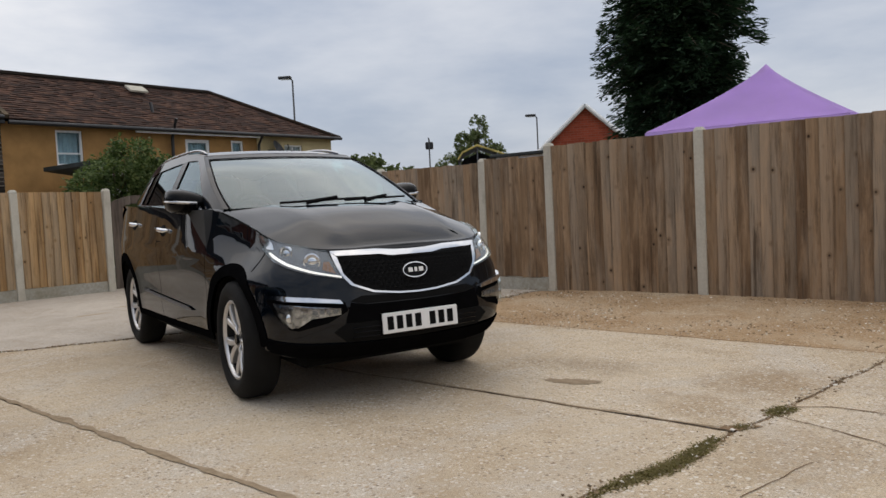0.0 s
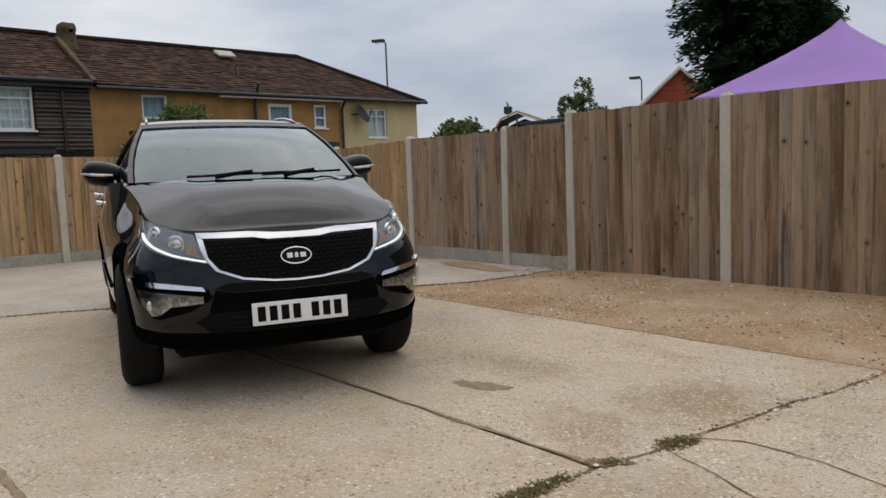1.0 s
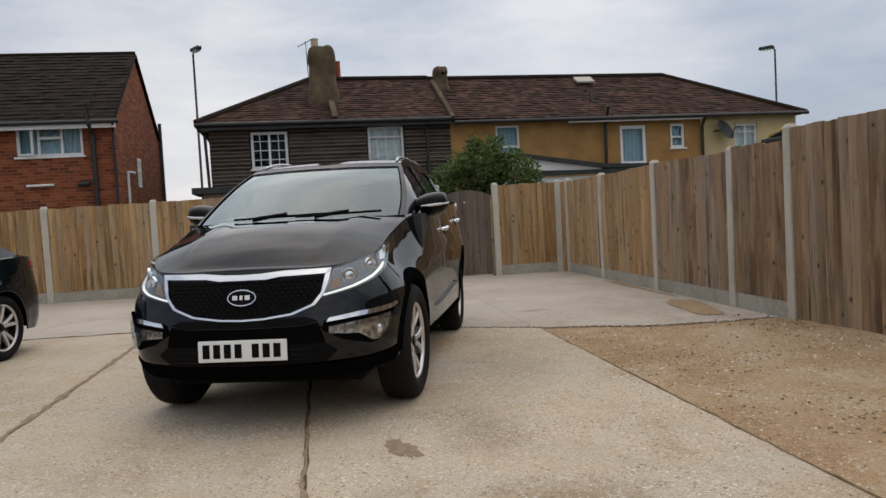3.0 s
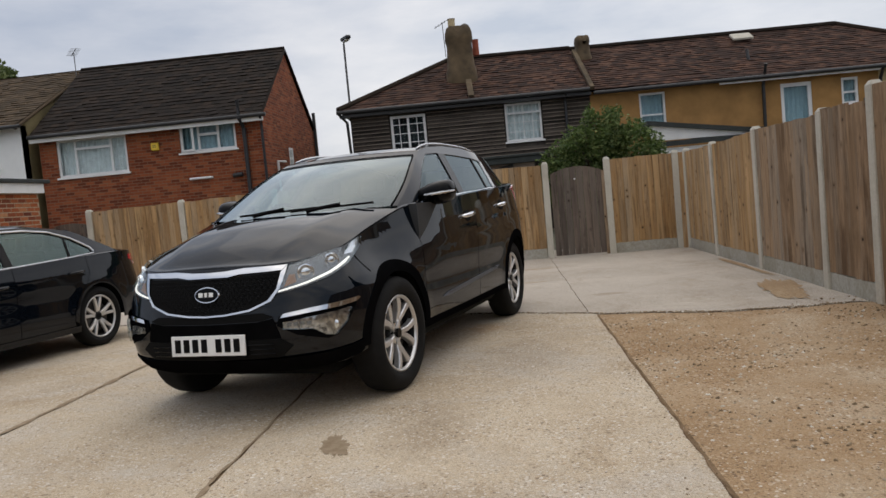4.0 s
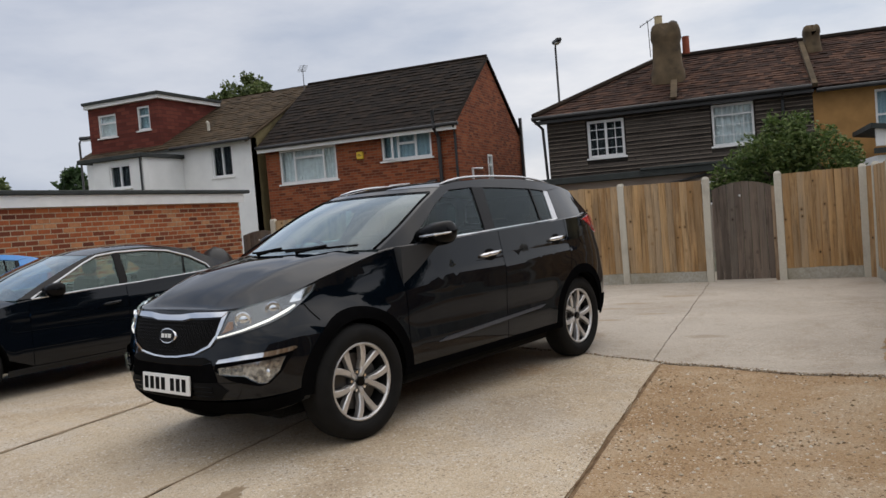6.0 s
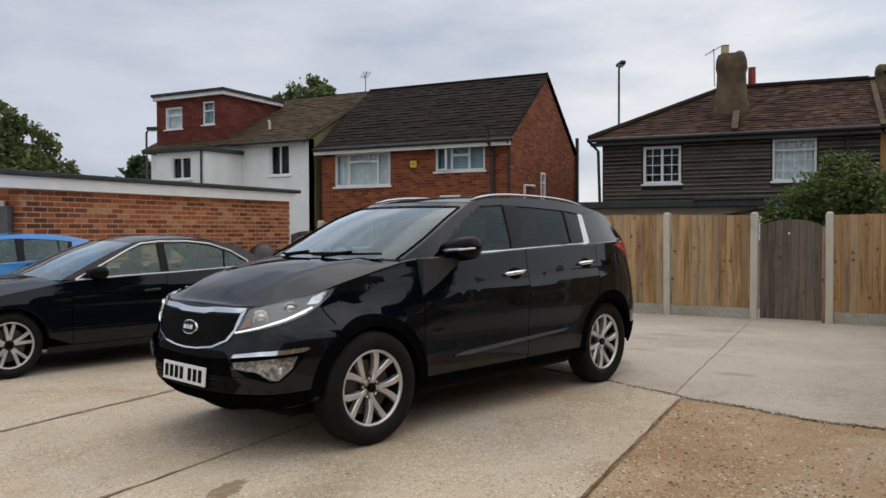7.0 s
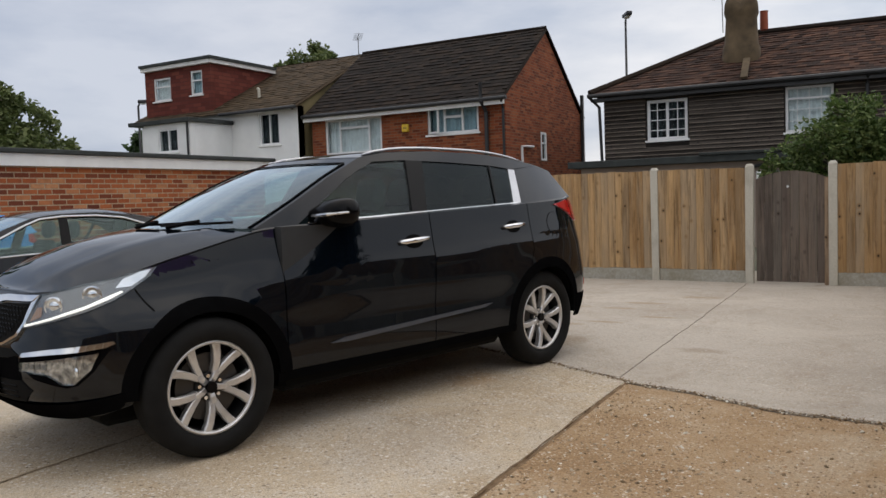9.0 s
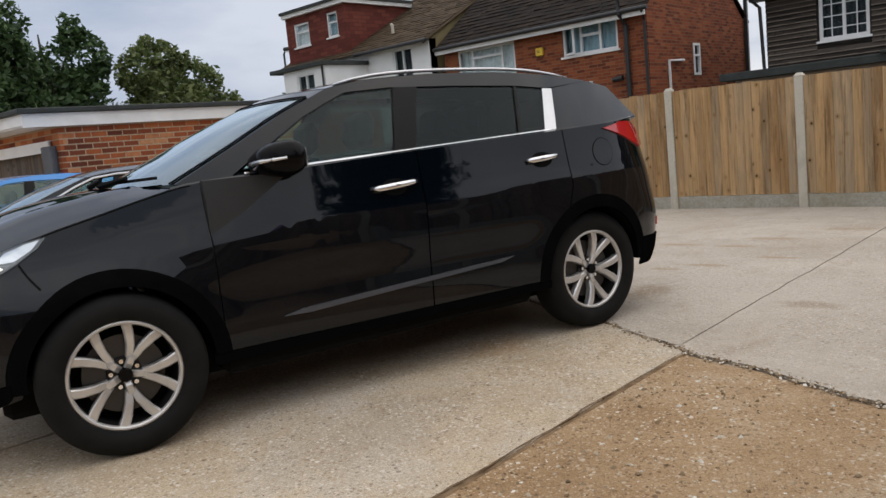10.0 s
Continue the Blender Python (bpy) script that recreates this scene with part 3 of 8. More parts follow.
J_NEAR = ragged([(-1.9, -9), (-1.62, 1.2), (-1.45, 2.74), (-1.34, 3.26), (-1.31, 3.53), (-1.30, 3.89), (-1.24, 4.22), (-1.24, 4.40), (-1.20, 4.74), (-1.16, 5.14), (-1.12, 5.30), (-1.09, 5.98)], 0.08, 0.03, 9.0)


def on(line, y):
    for a, b in zip(line, line[1:]):
        if a.y <= y <= b.y:
            return a.lerp(b, (y - a.y) / (b.y - a.y)).x
    return line[-1].x


def stretch(line, y0, y1, gap):
    return [Vector((on(line, y0) + gap, y0))] + [Vector((p.x + gap, p.y)) for p in line if y0 + 0.03 < p.y < y1 - 0.03] + [Vector((on(line, y1) + gap, y1))]


def edge(xa, xb, y, seed, gap):
    return [p + Vector((0, gap)) for p in ragged([(xa, y), (xb, y)], 0.15, 0.012, seed)]


def slab(outline, material, top=0.0):
    bm = bmesh.new()
    prism(bm, [(p.x, p.y) for p in outline], -0.021, top)
    rim = [e for e in bm.edges if all(abs(v.co.z - top) < 1e-6 for v in e.verts)]
    bmesh.ops.bevel(bm, geom=rim, offset=0.008, segments=1, affect="EDGES")
    return part("slab", bm, material, pavement)


def strip(left, right, y0, y1, seed0, seed1, material, top=0.0, gap=0.011):
    """A slab between two crack lines and two long joints."""
    a, b = stretch(left, y0, y1, 0.012), stretch(right, y0, y1, -0.012)
    lo, hi = edge(a[0].x, b[0].x, y0, seed0, gap), edge(a[-1].x, b[-1].x, y1, seed1, -gap)
    return slab(lo[:-1] + b[:-1] + hi[::-1][:-1] + a[::-1][:-1], material, top)


YEND = 8.05
X_BACK = ragged([(-13.1, -9), (-13.1, 8.2)], 1.0, 0.0)
X_FRONT = ragged([(8.8, -9), (8.8, 8.2)], 1.0, 0.0)
strip(J_FAR, J_NEAR, -8.9, 2.20, 1.0, 2.0, M_CONC)
strip(J_FAR, J_NEAR, 2.20, 3.87, 2.0, 3.0, M_CONC)
strip(J_FAR, J_NEAR, 3.87, 5.95, 3.0, 4.0, M_CONC, 0.002)
strip(X_BACK, J_FAR, -8.9, 5.88, 1.0, 5.0, M_CONC2, 0.008, 0.004)
strip(X_BACK, J_FAR, 5.88, YEND, 5.0, 6.0, M_CONC2, 0.006, 0.004)
strip(J_NEAR, X_FRONT, -8.9, 5.95, 1.0, 4.0, M_CONC, 0.003)

# the strip of bare gravelly earth beside the fence, banked up a little against it
bm = bmesh.new()
nx, ny = 210, 34
rows = []
for j in range(ny + 1):
    row = []
    for i in range(nx + 1):
        v = j / ny
        y = 5.941 + v * (8.10 - 5.941)
        x0 = on(J_FAR, min(y, 8.19)) + 0.015
        x = x0 + (8.8 - x0) * (i / nx)
        z = -0.005 + 0.05 * max(0, v - 0.55) * 2.0 * (0.5 + 0.5 * math.tanh((x + 4.9) * 3)) + 0.012 * noise.noise((x * 2.1, y * 2.1, 0)) * min(1, v * 8, i / 3) + 0.006 * noise.noise((x * 9, y * 9, 4)) * min(1, v * 8, i / 3)
        row.append(bm.verts.new((x, y, z)))
    rows.append(row)
for a, b in zip(rows, rows[1:]):
    for i in range(nx):
        bm.faces.new((a[i], a[i + 1], b[i + 1], b[i]))
tagged(part("earth_strip", bm, M_EARTH, smooth=True), "bare brown gravelly earth strip along the fence", "ground", kind="structure")


def flat_ribbon(name, pts, widths, z, material, parent, label=""):
    """A thin ribbon of dirt lying in a crack, tapering along it."""
    bm = bmesh.new()
    prev = None
    pts = ragged(pts, 0.05, 0.018, 21.0)
    for i, p in enumerate(pts):
        t = i / (len(pts) - 1)
        q = pts[min(i + 1, len(pts) - 1)] - pts[max(i - 1, 0)]
        s = Vector((-q.y, q.x)).normalized() * (widths[0] + (widths[1] - widths[0]) * t) * (0.3 + 1.7 * abs(noise.noise((p.x * 7, p.y * 7, 2))))
        row = [bm.verts.new((p.x + s.x, p.y + s.y, z)), bm.verts.new((p.x, p.y, z + 0.002)), bm.verts.new((p.x - s.x, p.y - s.y, z))]
        if prev:
            for j in range(2):
                bm.faces.new((prev[j], prev[j + 1], row[j + 1], row[j]))
        prev = row
    return part(name, bm, material, parent, label)


flat_ribbon("crack", [(-1.22, 4.39), (-1.06, 4.47), (-0.89, 4.49), (-0.74, 4.48), (-0.5, 4.40), (-0.2, 4.30)], (0.006, 0.004), 0.0062, M_DIRT, pavement, "thin dirt-filled crack")
flat_ribbon("crack", [(-0.98, 3.12), (-0.96, 3.27), (-0.94, 3.41), (-0.89, 3.62)], (0.004, 0.0015), 0.0062, M_DIRT, pavement, "hairline crack")
flat_ribbon("crack", [(-0.72, 4.05), (-0.64, 4.11), (-0.5, 4.14)], (0.003, 0.002), 0.0062, M_DIRT, pavement, "hairline crack")
flat_ribbon("joint", [(-6.9, 2.2), (-5.0, 2.205), (-3.6, 2.195), (-1.6, 2.2)], (0.022, 0.03), 0.0046, M_PATCH, pavement, "brown dirt spread along a joint")
flat_ribbon("joint", [(-3.4, 3.875), (-2.6, 3.872), (-2.0, 3.874), (-1.36, 3.876)], (0.006, 0.018), 0.0056, M_PATCH, pavement, "brown dirt spread along a joint")
flat_ribbon("joint", [(-5.0, 5.938), (-3.6, 5.944), (-1.2, 5.94), (1.5, 5.945), (4.0, 5.94)], (0.004, 0.012), 0.0052, M_DIRT, pavement, "dirt-filled joint beside the bare earth")
flat_ribbon("crack", [(-1.2, 4.18), (-1.04, 4.13), (-0.89, 4.07), (-0.75, 4.01), (-0.63, 3.91), (-0.5, 3.84), (-0.3, 3.78)], (0.004, 0.005), 0.0062, M_DIRT, pavement, "thin dirt-filled crack")


def blot(name, cx, cy, rx, ry, z, turn, material, parent, label, seed):
    """A worn patch with a ragged outline."""
    bm = bmesh.new()
    vs = []
    for i in range(64):
        a = 2 * math.pi * i / 64
        r = 1 + 0.45 * noise.noise((math.cos(a) * 1.6, math.sin(a) * 1.6, seed)) + 0.4 * noise.noise((math.cos(a) * 6, math.sin(a) * 6, seed))
        x, y = rx * r * math.cos(a), ry * r * math.sin(a)
        vs.append(bm.verts.new((cx + x * math.cos(turn) - y * math.sin(turn), cy + x * math.sin(turn) + y * math.cos(turn), z)))
    bm.faces.new(vs)
    return part(name, bm, material, parent, label)


blot("worn_patch", -2.44, 4.33, 0.17, 0.06, 0.0042, 0.32, M_PATCH, pavement, "brown spalled patch in the concrete", 3.0)
blot("worn_patch", -1.32, 3.90, 0.06, 0.035, 0.0062, 0.3, M_DIRT, pavement, "dirt where two joints meet", 5.0)
blot("dirt_patch", -6.25, 7.72, 0.75, 0.16, 0.0122, -0.15, M_EARTH, pavement, "earth washed against the fence", 8.0)
blot("dirt_patch", -8.4, 7.95, 0.9, 0.05, 0.0122, 0.0, M_EARTH, pavement, "earth washed against the fence", 9.0)

blot("dirt_patch", -1.27, 3.96, 0.05, 0.03, 0.0064, 0.4, M_DIRT, pavement, "dirt and grit spread from a joint", 11.0)

# moss and grass in the near joint
rnd = random.Random(31)
verts, faces = [], []
for x, y, sx, sy, n in ((-1.315, 3.62, 0.016, 0.06, 700), (-1.312, 3.48, 0.02, 0.07, 1300), (-1.318, 3.33, 0.02, 0.06, 1000), (-1.345, 3.20, 0.02, 0.06, 800), (-1.375, 3.08, 0.016, 0.06, 700), (-1.24, 4.28, 0.022, 0.04, 900), (-1.21, 4.33, 0.016, 0.02, 300), (-1.41, 2.92, 0.012, 0.08, 400), (-1.285, 3.94, 0.018, 0.025, 260)):
    for i in range(n):
        p = Vector((rnd.gauss(x, sx), rnd.gauss(y, sy), 0.004))
        h, a = rnd.uniform(0.002, 0.007), rnd.uniform(0, 6.28)
        d = Vector((math.cos(a), math.sin(a), 0)) * rnd.uniform(0.003, 0.006)
        lean = Vector((rnd.gauss(0, 0.008), rnd.gauss(0, 0.008), h))
        j = len(verts)
        verts += [p - d, p + d, p + d * 0.4 + lean, p - d * 0.4 + lean]
        faces.append((j, j + 1, j + 2, j + 3))
tagged(raw("moss", verts, faces, M_GRASS), "tufts of moss and short grass in a joint of the concrete", "moss", kind="stuff")


# loose stones on the earth strip and grit along the joints
def pebbles(name, spots, label, seed, material):
    rnd = random.Random(seed)
    verts, faces = [], []
    for x, y, z, r in spots:
        a = rnd.uniform(0, 6.28)
        e = [Vector((math.cos(a + i * 1.5708), math.sin(a + i * 1.5708), 0)) * r * rnd.uniform(0.6, 1.3) for i in range(4)]
        c, j = Vector((x, y, z)), len(verts)
        verts += [c + q + Vector((0, 0, rnd.uniform(-0.1, 0.3) * r)) for q in e] + [c + Vector((rnd.uniform(-0.3, 0.3) * r, rnd.uniform(-0.3, 0.3) * r, r * rnd.uniform(0.5, 0.9))), c - Vector((0, 0, r * 0.6))]
        faces += [(j, j + 1, j + 4), (j + 1, j + 2, j + 4), (j + 2, j + 3, j + 4), (j + 3, j, j + 4), (j + 1, j, j + 5), (j + 2, j + 1, j + 5), (j + 3, j + 2, j + 5), (j, j + 3, j + 5)]
    tagged(raw(name, verts, faces, material), label, "stones", kind="stuff")


k = Mat("loose_stone", 0.85, spec=0.3, shift=False)
k.base(k.ramp(k.island(), (0.0, (0.13, 0.09, 0.055)), (0.3, (0.22, 0.15, 0.085)), (0.6, (0.33, 0.245, 0.155)), (0.8, (0.52, 0.45, 0.35)), (1.0, (0.80, 0.77, 0.70))))
M_STONE = k.m
rnd = random.Random(17)
spots = []
for i in range(15000):
    x, y = rnd.uniform(-5.4, 3.5), 5.97 + 2.0 * rnd.random() ** 1.1
    if noise.noise((x * 0.9, y * 1.3, 6.0)) + 0.5 * noise.noise((x * 4, y * 4, 1)) < rnd.uniform(-0.45, 0.35):
        continue
    v = (y - 5.965) / 2.135
    spots.append((x, y, -0.006 + 0.1 * max(0, v - 0.55) + 0.012 * noise.noise((x * 2.1, y * 2.1, 0)), 0.004 + 0.011 * rnd.random() ** 3.5))
pebbles("loose_stones", spots, "loose brown and pale stones on the bare earth", 18, M_STONE)
spots = []
for line, lo, hi, n, spread in ((J_FAR, 2.0, 7.9, 2600, 0.022), (J_NEAR, 1.5, 5.9, 700, 0.03)):
    for i in range(n):
        y = rnd.uniform(lo, hi)
        spots.append((on(line, y) + rnd.gauss(0, spread), y, 0.004, 0.003 + 0.010 * rnd.random() ** 2.5))
for i in range(1500):
    spots.append((rnd.uniform(-7, 2), rnd.uniform(1.0, 5.9), 0.003, 0.0015 + 0.004 * rnd.random() ** 4))
for i in range(500):
    spots.append((rnd.uniform(-5.2, 1.5), rnd.gauss(5.9, 0.07), 0.003, 0.002 + 0.006 * rnd.random() ** 3))
pebbles("loose_grit", spots, "scattered grit on the concrete and along its joints", 19, M_STONE)


# ---- fences ----
def board_data(w, h, material, key={}):
    """A feather-edged board, thicker along one edge; alike boards share it."""
    if (w, h, material.name) not in key:
        bm = bmesh.new()
        sec = [(0, -0.014), (w * 0.04, -0.018), (w, 0.008), (w, 0.016), (0, 0.020)]
        lo, hi = [bm.verts.new((x, y, 0)) for x, y in sec], [bm.verts.new((x, y, h)) for x, y in sec]
        bm.faces.new(lo[::-1]), bm.faces.new(hi)
        for i in range(5):
            bm.faces.new((lo[i], lo[(i + 1) % 5], hi[(i + 1) % 5], hi[i]))
        bmesh.ops.recalc_face_normals(bm, faces=bm.faces)
        me = bpy.data.meshes.new("board")
        bm.to_mesh(me)
        bm.free()
        me.materials.append(material)
        key[w, h, material.name] = me
    return key[w, h, material.name]


def piece(name, data, parent, m):
    ob = new(name, data)
    ob.parent = parent
    ob.matrix_basis = m
    return ob


post_rnd = random.Random(4)
side_fence = thing("board_fence", Matrix(), "weathered brown board fence between concrete posts beside the yard", "fence")
back_fence = thing("board_fence", Matrix(), "honey-brown board fence on concrete gravel boards behind the yard", "fence")


def fence_post(fence, x, y, top, rz=0.0):
    bm = boxes((-0.05, 0.05, -0.05, 0.05, -0.05, top - 0.035), bevel=0.006)
    cap = [(-0.05, -0.05), (0.05, -0.05), (0.05, 0.05), (-0.05, 0.05)]
    lo = [bm.verts.new((*p, top - 0.0352)) for p in cap]
    hi = [bm.verts.new((p[0] * 0.55, p[1] * 0.55, top)) for p in cap]
    bm.faces.new(hi)
    for i in range(4):
        bm.faces.new((lo[i], lo[(i + 1) % 4], hi[(i + 1) % 4], hi[i]))
    ob = part("fence_post", bm, M_POST, fence)
    ob.matrix_world = pose(x, y, 0, post_rnd.uniform(-0.4, 0.4), post_rnd.uniform(-0.4, 0.4), rz)
    return tagged(ob, "grey concrete post with a tapered top")


def fence_panel(fence, ax, ay, bx, by, low, top_a, top_b, width, material, gravel, label):
    """A closeboard panel from post a to post b, seen from the side of the yard."""
    length = math.hypot(bx - ax, by - ay) - 0.10
    d = Vector((bx - ax, by - ay)).normalized()
    rz = math.degrees(math.atan2(d.y, d.x))
    ob = new("fence_panel")
    ob.empty_display_size = 0.1
    ob.matrix_world = pose(ax + d.x * 0.05, ay + d.y * 0.05, 0, 0, 0, rz)
    ob.parent = fence
    tagged(ob, label)
    if gravel:
        part("gravel_board", boxes((0.003, length - 0.003, -0.022, 0.026, -0.03, low - 0.004), bevel=0.005), M_GBOARD, ob, "stained concrete gravel board")
    rnd = random.Random(int(abs(ax * 97 + ay * 31)))
    n = max(2, round(length / width))
    w = length / n
    for i in range(n):
        f = (i + 0.5) / n
        h = top_a + (top_b - top_a) * f - low
        hk = round(h, 2)
        data = board_data(round(w * 1.12, 3), hk, material)
        x = i * w * (1 - 0.12 / n / 1.0)
        piece("board", data, ob, pose(x, -0.012 + rnd.uniform(-0.004, 0.004), low + rnd.uniform(-0.006, 0.006), rnd.uniform(-0.3, 0.3), rnd.uniform(-0.35, 0.35), rnd.uniform(-3.0, 3.0)))
    for z in (low + 0.2, (low + top_a) / 2, top_a - 0.25):
        part("rail", boxes((0.0, length, 0.016, 0.06, z - 0.035, z + 0.035)), M_BOARD, ob)
    return ob


OLD = "weathered brown vertical-board fence panel, knotty and streaked"
HONEY = "honey-brown vertical-board fence panel on a concrete gravel board"
FY = 8.07
for x, top in ((6.0, 1.74), (4.14, 1.74), (2.30, 1.74), (0.45, 1.74), (-1.40, 1.73), (-3.22, 1.72), (-5.02, 1.715), (-6.015, 1.61), (-7.815, 1.60), (-9.65, 1.55), (-11.25, 1.55)):
    fence_post(side_fence, x, FY, top)
for a, b, top in ((4.14, 6.0, 1.70), (2.30, 4.14, 1.70), (0.45, 2.30, 1.70), (-1.40, 0.45, 1.695), (-3.22, -1.40, 1.69), (-5.02, -3.22, 1.68)):
    fence_panel(side_fence, a, FY, b, FY, 0.02, top, top, 0.108, M_BOARD, False, OLD)
fence_panel(side_fence, -5.02, FY, -6.015, FY, 0.16, 1.60, 1.57, 0.12, M_BOARD, True, OLD).matrix_world = pose(-6.015 + 0.05, FY, 0, 0, 0, 0)
for a, b, t0, t1 in ((-7.815, -6.015, 1.555, 1.565), (-9.65, -7.815, 1.51, 1.55), (-11.25, -9.65, 1.49, 1.51)):
    fence_panel(side_fence, a, FY, b, FY, 0.16, t0, t1, 0.115, M_BOARD if a > -8 else M_BOARD2, True, OLD if a > -8 else HONEY)

BACK = [(-11.77, -1.89, 1.50), (-11.75, -0.22, 1.52), (-11.73, 1.40, 1.545), (-11.71, 3.02, 1.575), (-11.64, 4.66, 1.56), (-11.52, 5.90, 1.55), (-11.45, 6.88, 1.54), (-11.40, 7.93, 1.54)]
for x, y, top in BACK:
    fence_post(back_fence, x, y, top, 88)
for (ax, ay, at), (bx, by, bt) in zip(BACK, BACK[1:]):
    if abs(ay - 5.90) > 0.1:
        fence_panel(back_fence, ax, ay, bx, by, 0.17, at - 0.04, bt - 0.04, 0.10, M_BOARD2, True, HONEY)


def arched_gate(m, width, side, crown, label):
    """An arch-topped ledged gate; m has x along the fence and y away from the yard."""
    ob = thing("wooden_gate", m, label, "gate")
    n = max(4, round(width / 0.098))
    w = width / n
    for i in range(n):
        bm = bmesh.new()
        x0, x1 = i * w + 0.002, (i + 1) * w - 0.002
        xs = [x0 + (x1 - x0) * j / 3 for j in range(4)]
        zt = [side + (crown - side) * math.sin(math.pi * (0.08 + 0.84 * x / width)) ** 0.8 for x in xs]
        lo = [bm.verts.new((x, y, 0.03)) for y in (0, 0.018) for x in xs]
        hi = [bm.verts.new((x, y, z)) for y in (0, 0.018) for x, z in zip(xs, zt)]
        for j in range(3):
            bm.faces.new((lo[j], lo[j + 1], hi[j + 1], hi[j]))
            bm.faces.new((lo[4 + j + 1], lo[4 + j], hi[4 + j], hi[4 + j + 1]))
            bm.faces.new((hi[j], hi[j + 1], hi[4 + j + 1], hi[4 + j]))
            bm.faces.new((lo[j], lo[4 + j], lo[4 + j + 1], lo[j + 1]))
        for j in (0, 3):
            bm.faces.new((lo[j], hi[j], hi[4 + j], lo[4 + j]))
        b = part("board", bm, M_GATE, ob)
        b.matrix_basis = pose(0, 0.004 * ((i * 7) % 3 - 1), 0)
    for z in (0.25, side - 0.2):
        part("ledge", boxes((0.02, width - 0.02, 0.023, 0.05, z - 0.05, z + 0.05)), M_GATE, ob)
    bm = bmesh.new()
    bmesh.ops.create_uvsphere(bm, u_segments=10, v_segments=6, radius=0.016, matrix=pose(width * 0.47, -0.012, side - 0.06))
    part("latch_ring", bm, M_UPVC, ob, "small pale latch knob", smooth=True)
    return ob


gd = Vector((-11.45 + 11.52, 6.88 - 5.90)).normalized()
g_rz = math.degrees(math.atan2(gd.y, gd.x))
arched_gate(pose(-11.52 + gd.x * 0.08, 5.90 + gd.y * 0.08, 0, 0, 0, g_rz), 0.82, 1.30, 1.44, "dark weathered arch-topped wooden gate, closed, beside concrete posts")
fence_side = part("gate_jamb", boxes((0, 0.05, -0.03, 0.04, 0, 1.34), bevel=0.004), M_BOARD)
fence_side.matrix_world = pose(-11.52 + gd.x * 0.885, 5.90 + gd.y * 0.885, 0, 0, 0, g_rz)
tagged(fence_side, "weathered timber gate jamb beside a concrete post", "gate jamb")
infill = part("infill_board", boxes((-0.09, 0.09, -0.012, 0.012, 0.0, 1.50), bevel=0.003), M_BOARD2, back_fence, "narrow board closing the corner")
infill.matrix_world = pose(-11.325, 8.0, 0, 0, 0, 43)
arched_gate(pose(-12.2, -2.95, 0, 0, 0, 82), 0.95, 1.18, 1.30, "grey weathered arch-topped side gate beside the garage")
# Unseen fences, added to close the yard out of view for reflections.
for a, b in (((8.9, 8.0), (8.9, -9)), ((8.9, -9), (-6.0, -9))):
    n = 6
    for i in range(n):
        p, q = Vector(a).lerp(Vector(b), i / n), Vector(a).lerp(Vector(b), (i + 1) / n)
        ob = part("yard_wall", boxes((0, (q - p).length, 0, 0.1, 0, 1.7)), M_BOARD)
        ob.matrix_world = pose(p.x, p.y, 0, 0, 0, math.degrees(math.atan2((q - p).y, (q - p).x)))
        tagged(ob, "plain unseen fence added to close the yard", "fence", kind="structure")


# ---- houses ----
def gutter(parent, x0, x1, y, z, r=0.055):
    bm = bmesh.new()
    tube(bm, [(x0, y, z), (x1, y, z)], r, 8)
    return part("gutter", bm, M_BLACKPIPE, parent)


def pipe(parent, pts, r=0.04, name="drainpipe", material=None):
    bm = bmesh.new()
    tube(bm, pts, r, 8)
    return part(name, bm, material or M_BLACKPIPE, parent)


def roof_part(parent, material, *corners, **kw):
    v, f = roof_slope(*corners, **kw)
    ob = raw("roof", v, f, material, parent)
    ob["kind"] = "stuff"
    return ob


def aerial(x, y, z, rz, size=0.5):
    ob = bmesh.new()
    tube(ob, [(0, 0, 0), (0, 0, 0.9)], 0.014, 5)
    tube(ob, [(-size, 0, 0.88), (size, 0, 0.95)], 0.009, 5)
    for i in range(6):
        u = -size + 2 * size * (i + 0.5) / 6
        tube(ob, [(u, -0.14, 0.915 + 0.035 * u / size), (u, 0.14, 0.915 + 0.035 * u / size)], 0.006, 4)
    o = part("tv_aerial", ob, M_STEELGREY)
    o.matrix_world = pose(x, y, z, 0, 0, rz)
    return tagged(o, "thin grey television aerial on a roof pole", "aerial")


# terrace behind the back fence: a black weatherboarded house and an ochre one that ends in cream render
TM = pose(-20.312, 1.214, 0, 0, 0, 93.97) @ Matrix.Diagonal((0.99, 0.99, 0.99, 1))
dark = thing("weatherboarded_house", TM, "old house clad in black weatherboard under a brown tiled hip roof", "house")
D_WIN = [(1.08, 2.06, 2.53, 3.53), (4.27, 5.28, 2.52, 3.57)]
part("wall", wall_mesh(6.65, -0.03, 3.72, 0.3, D_WIN), M_WEATHERBOARD, dark)
part("wall", boxes((0, 0.3, 0.302, 5.6, -0.03, 3.72), (0.3, 6.64, 5.3, 5.6, -0.03, 3.72)), M_WEATHERBOARD, dark)
rnd = random.Random(11)
wz = 2.05
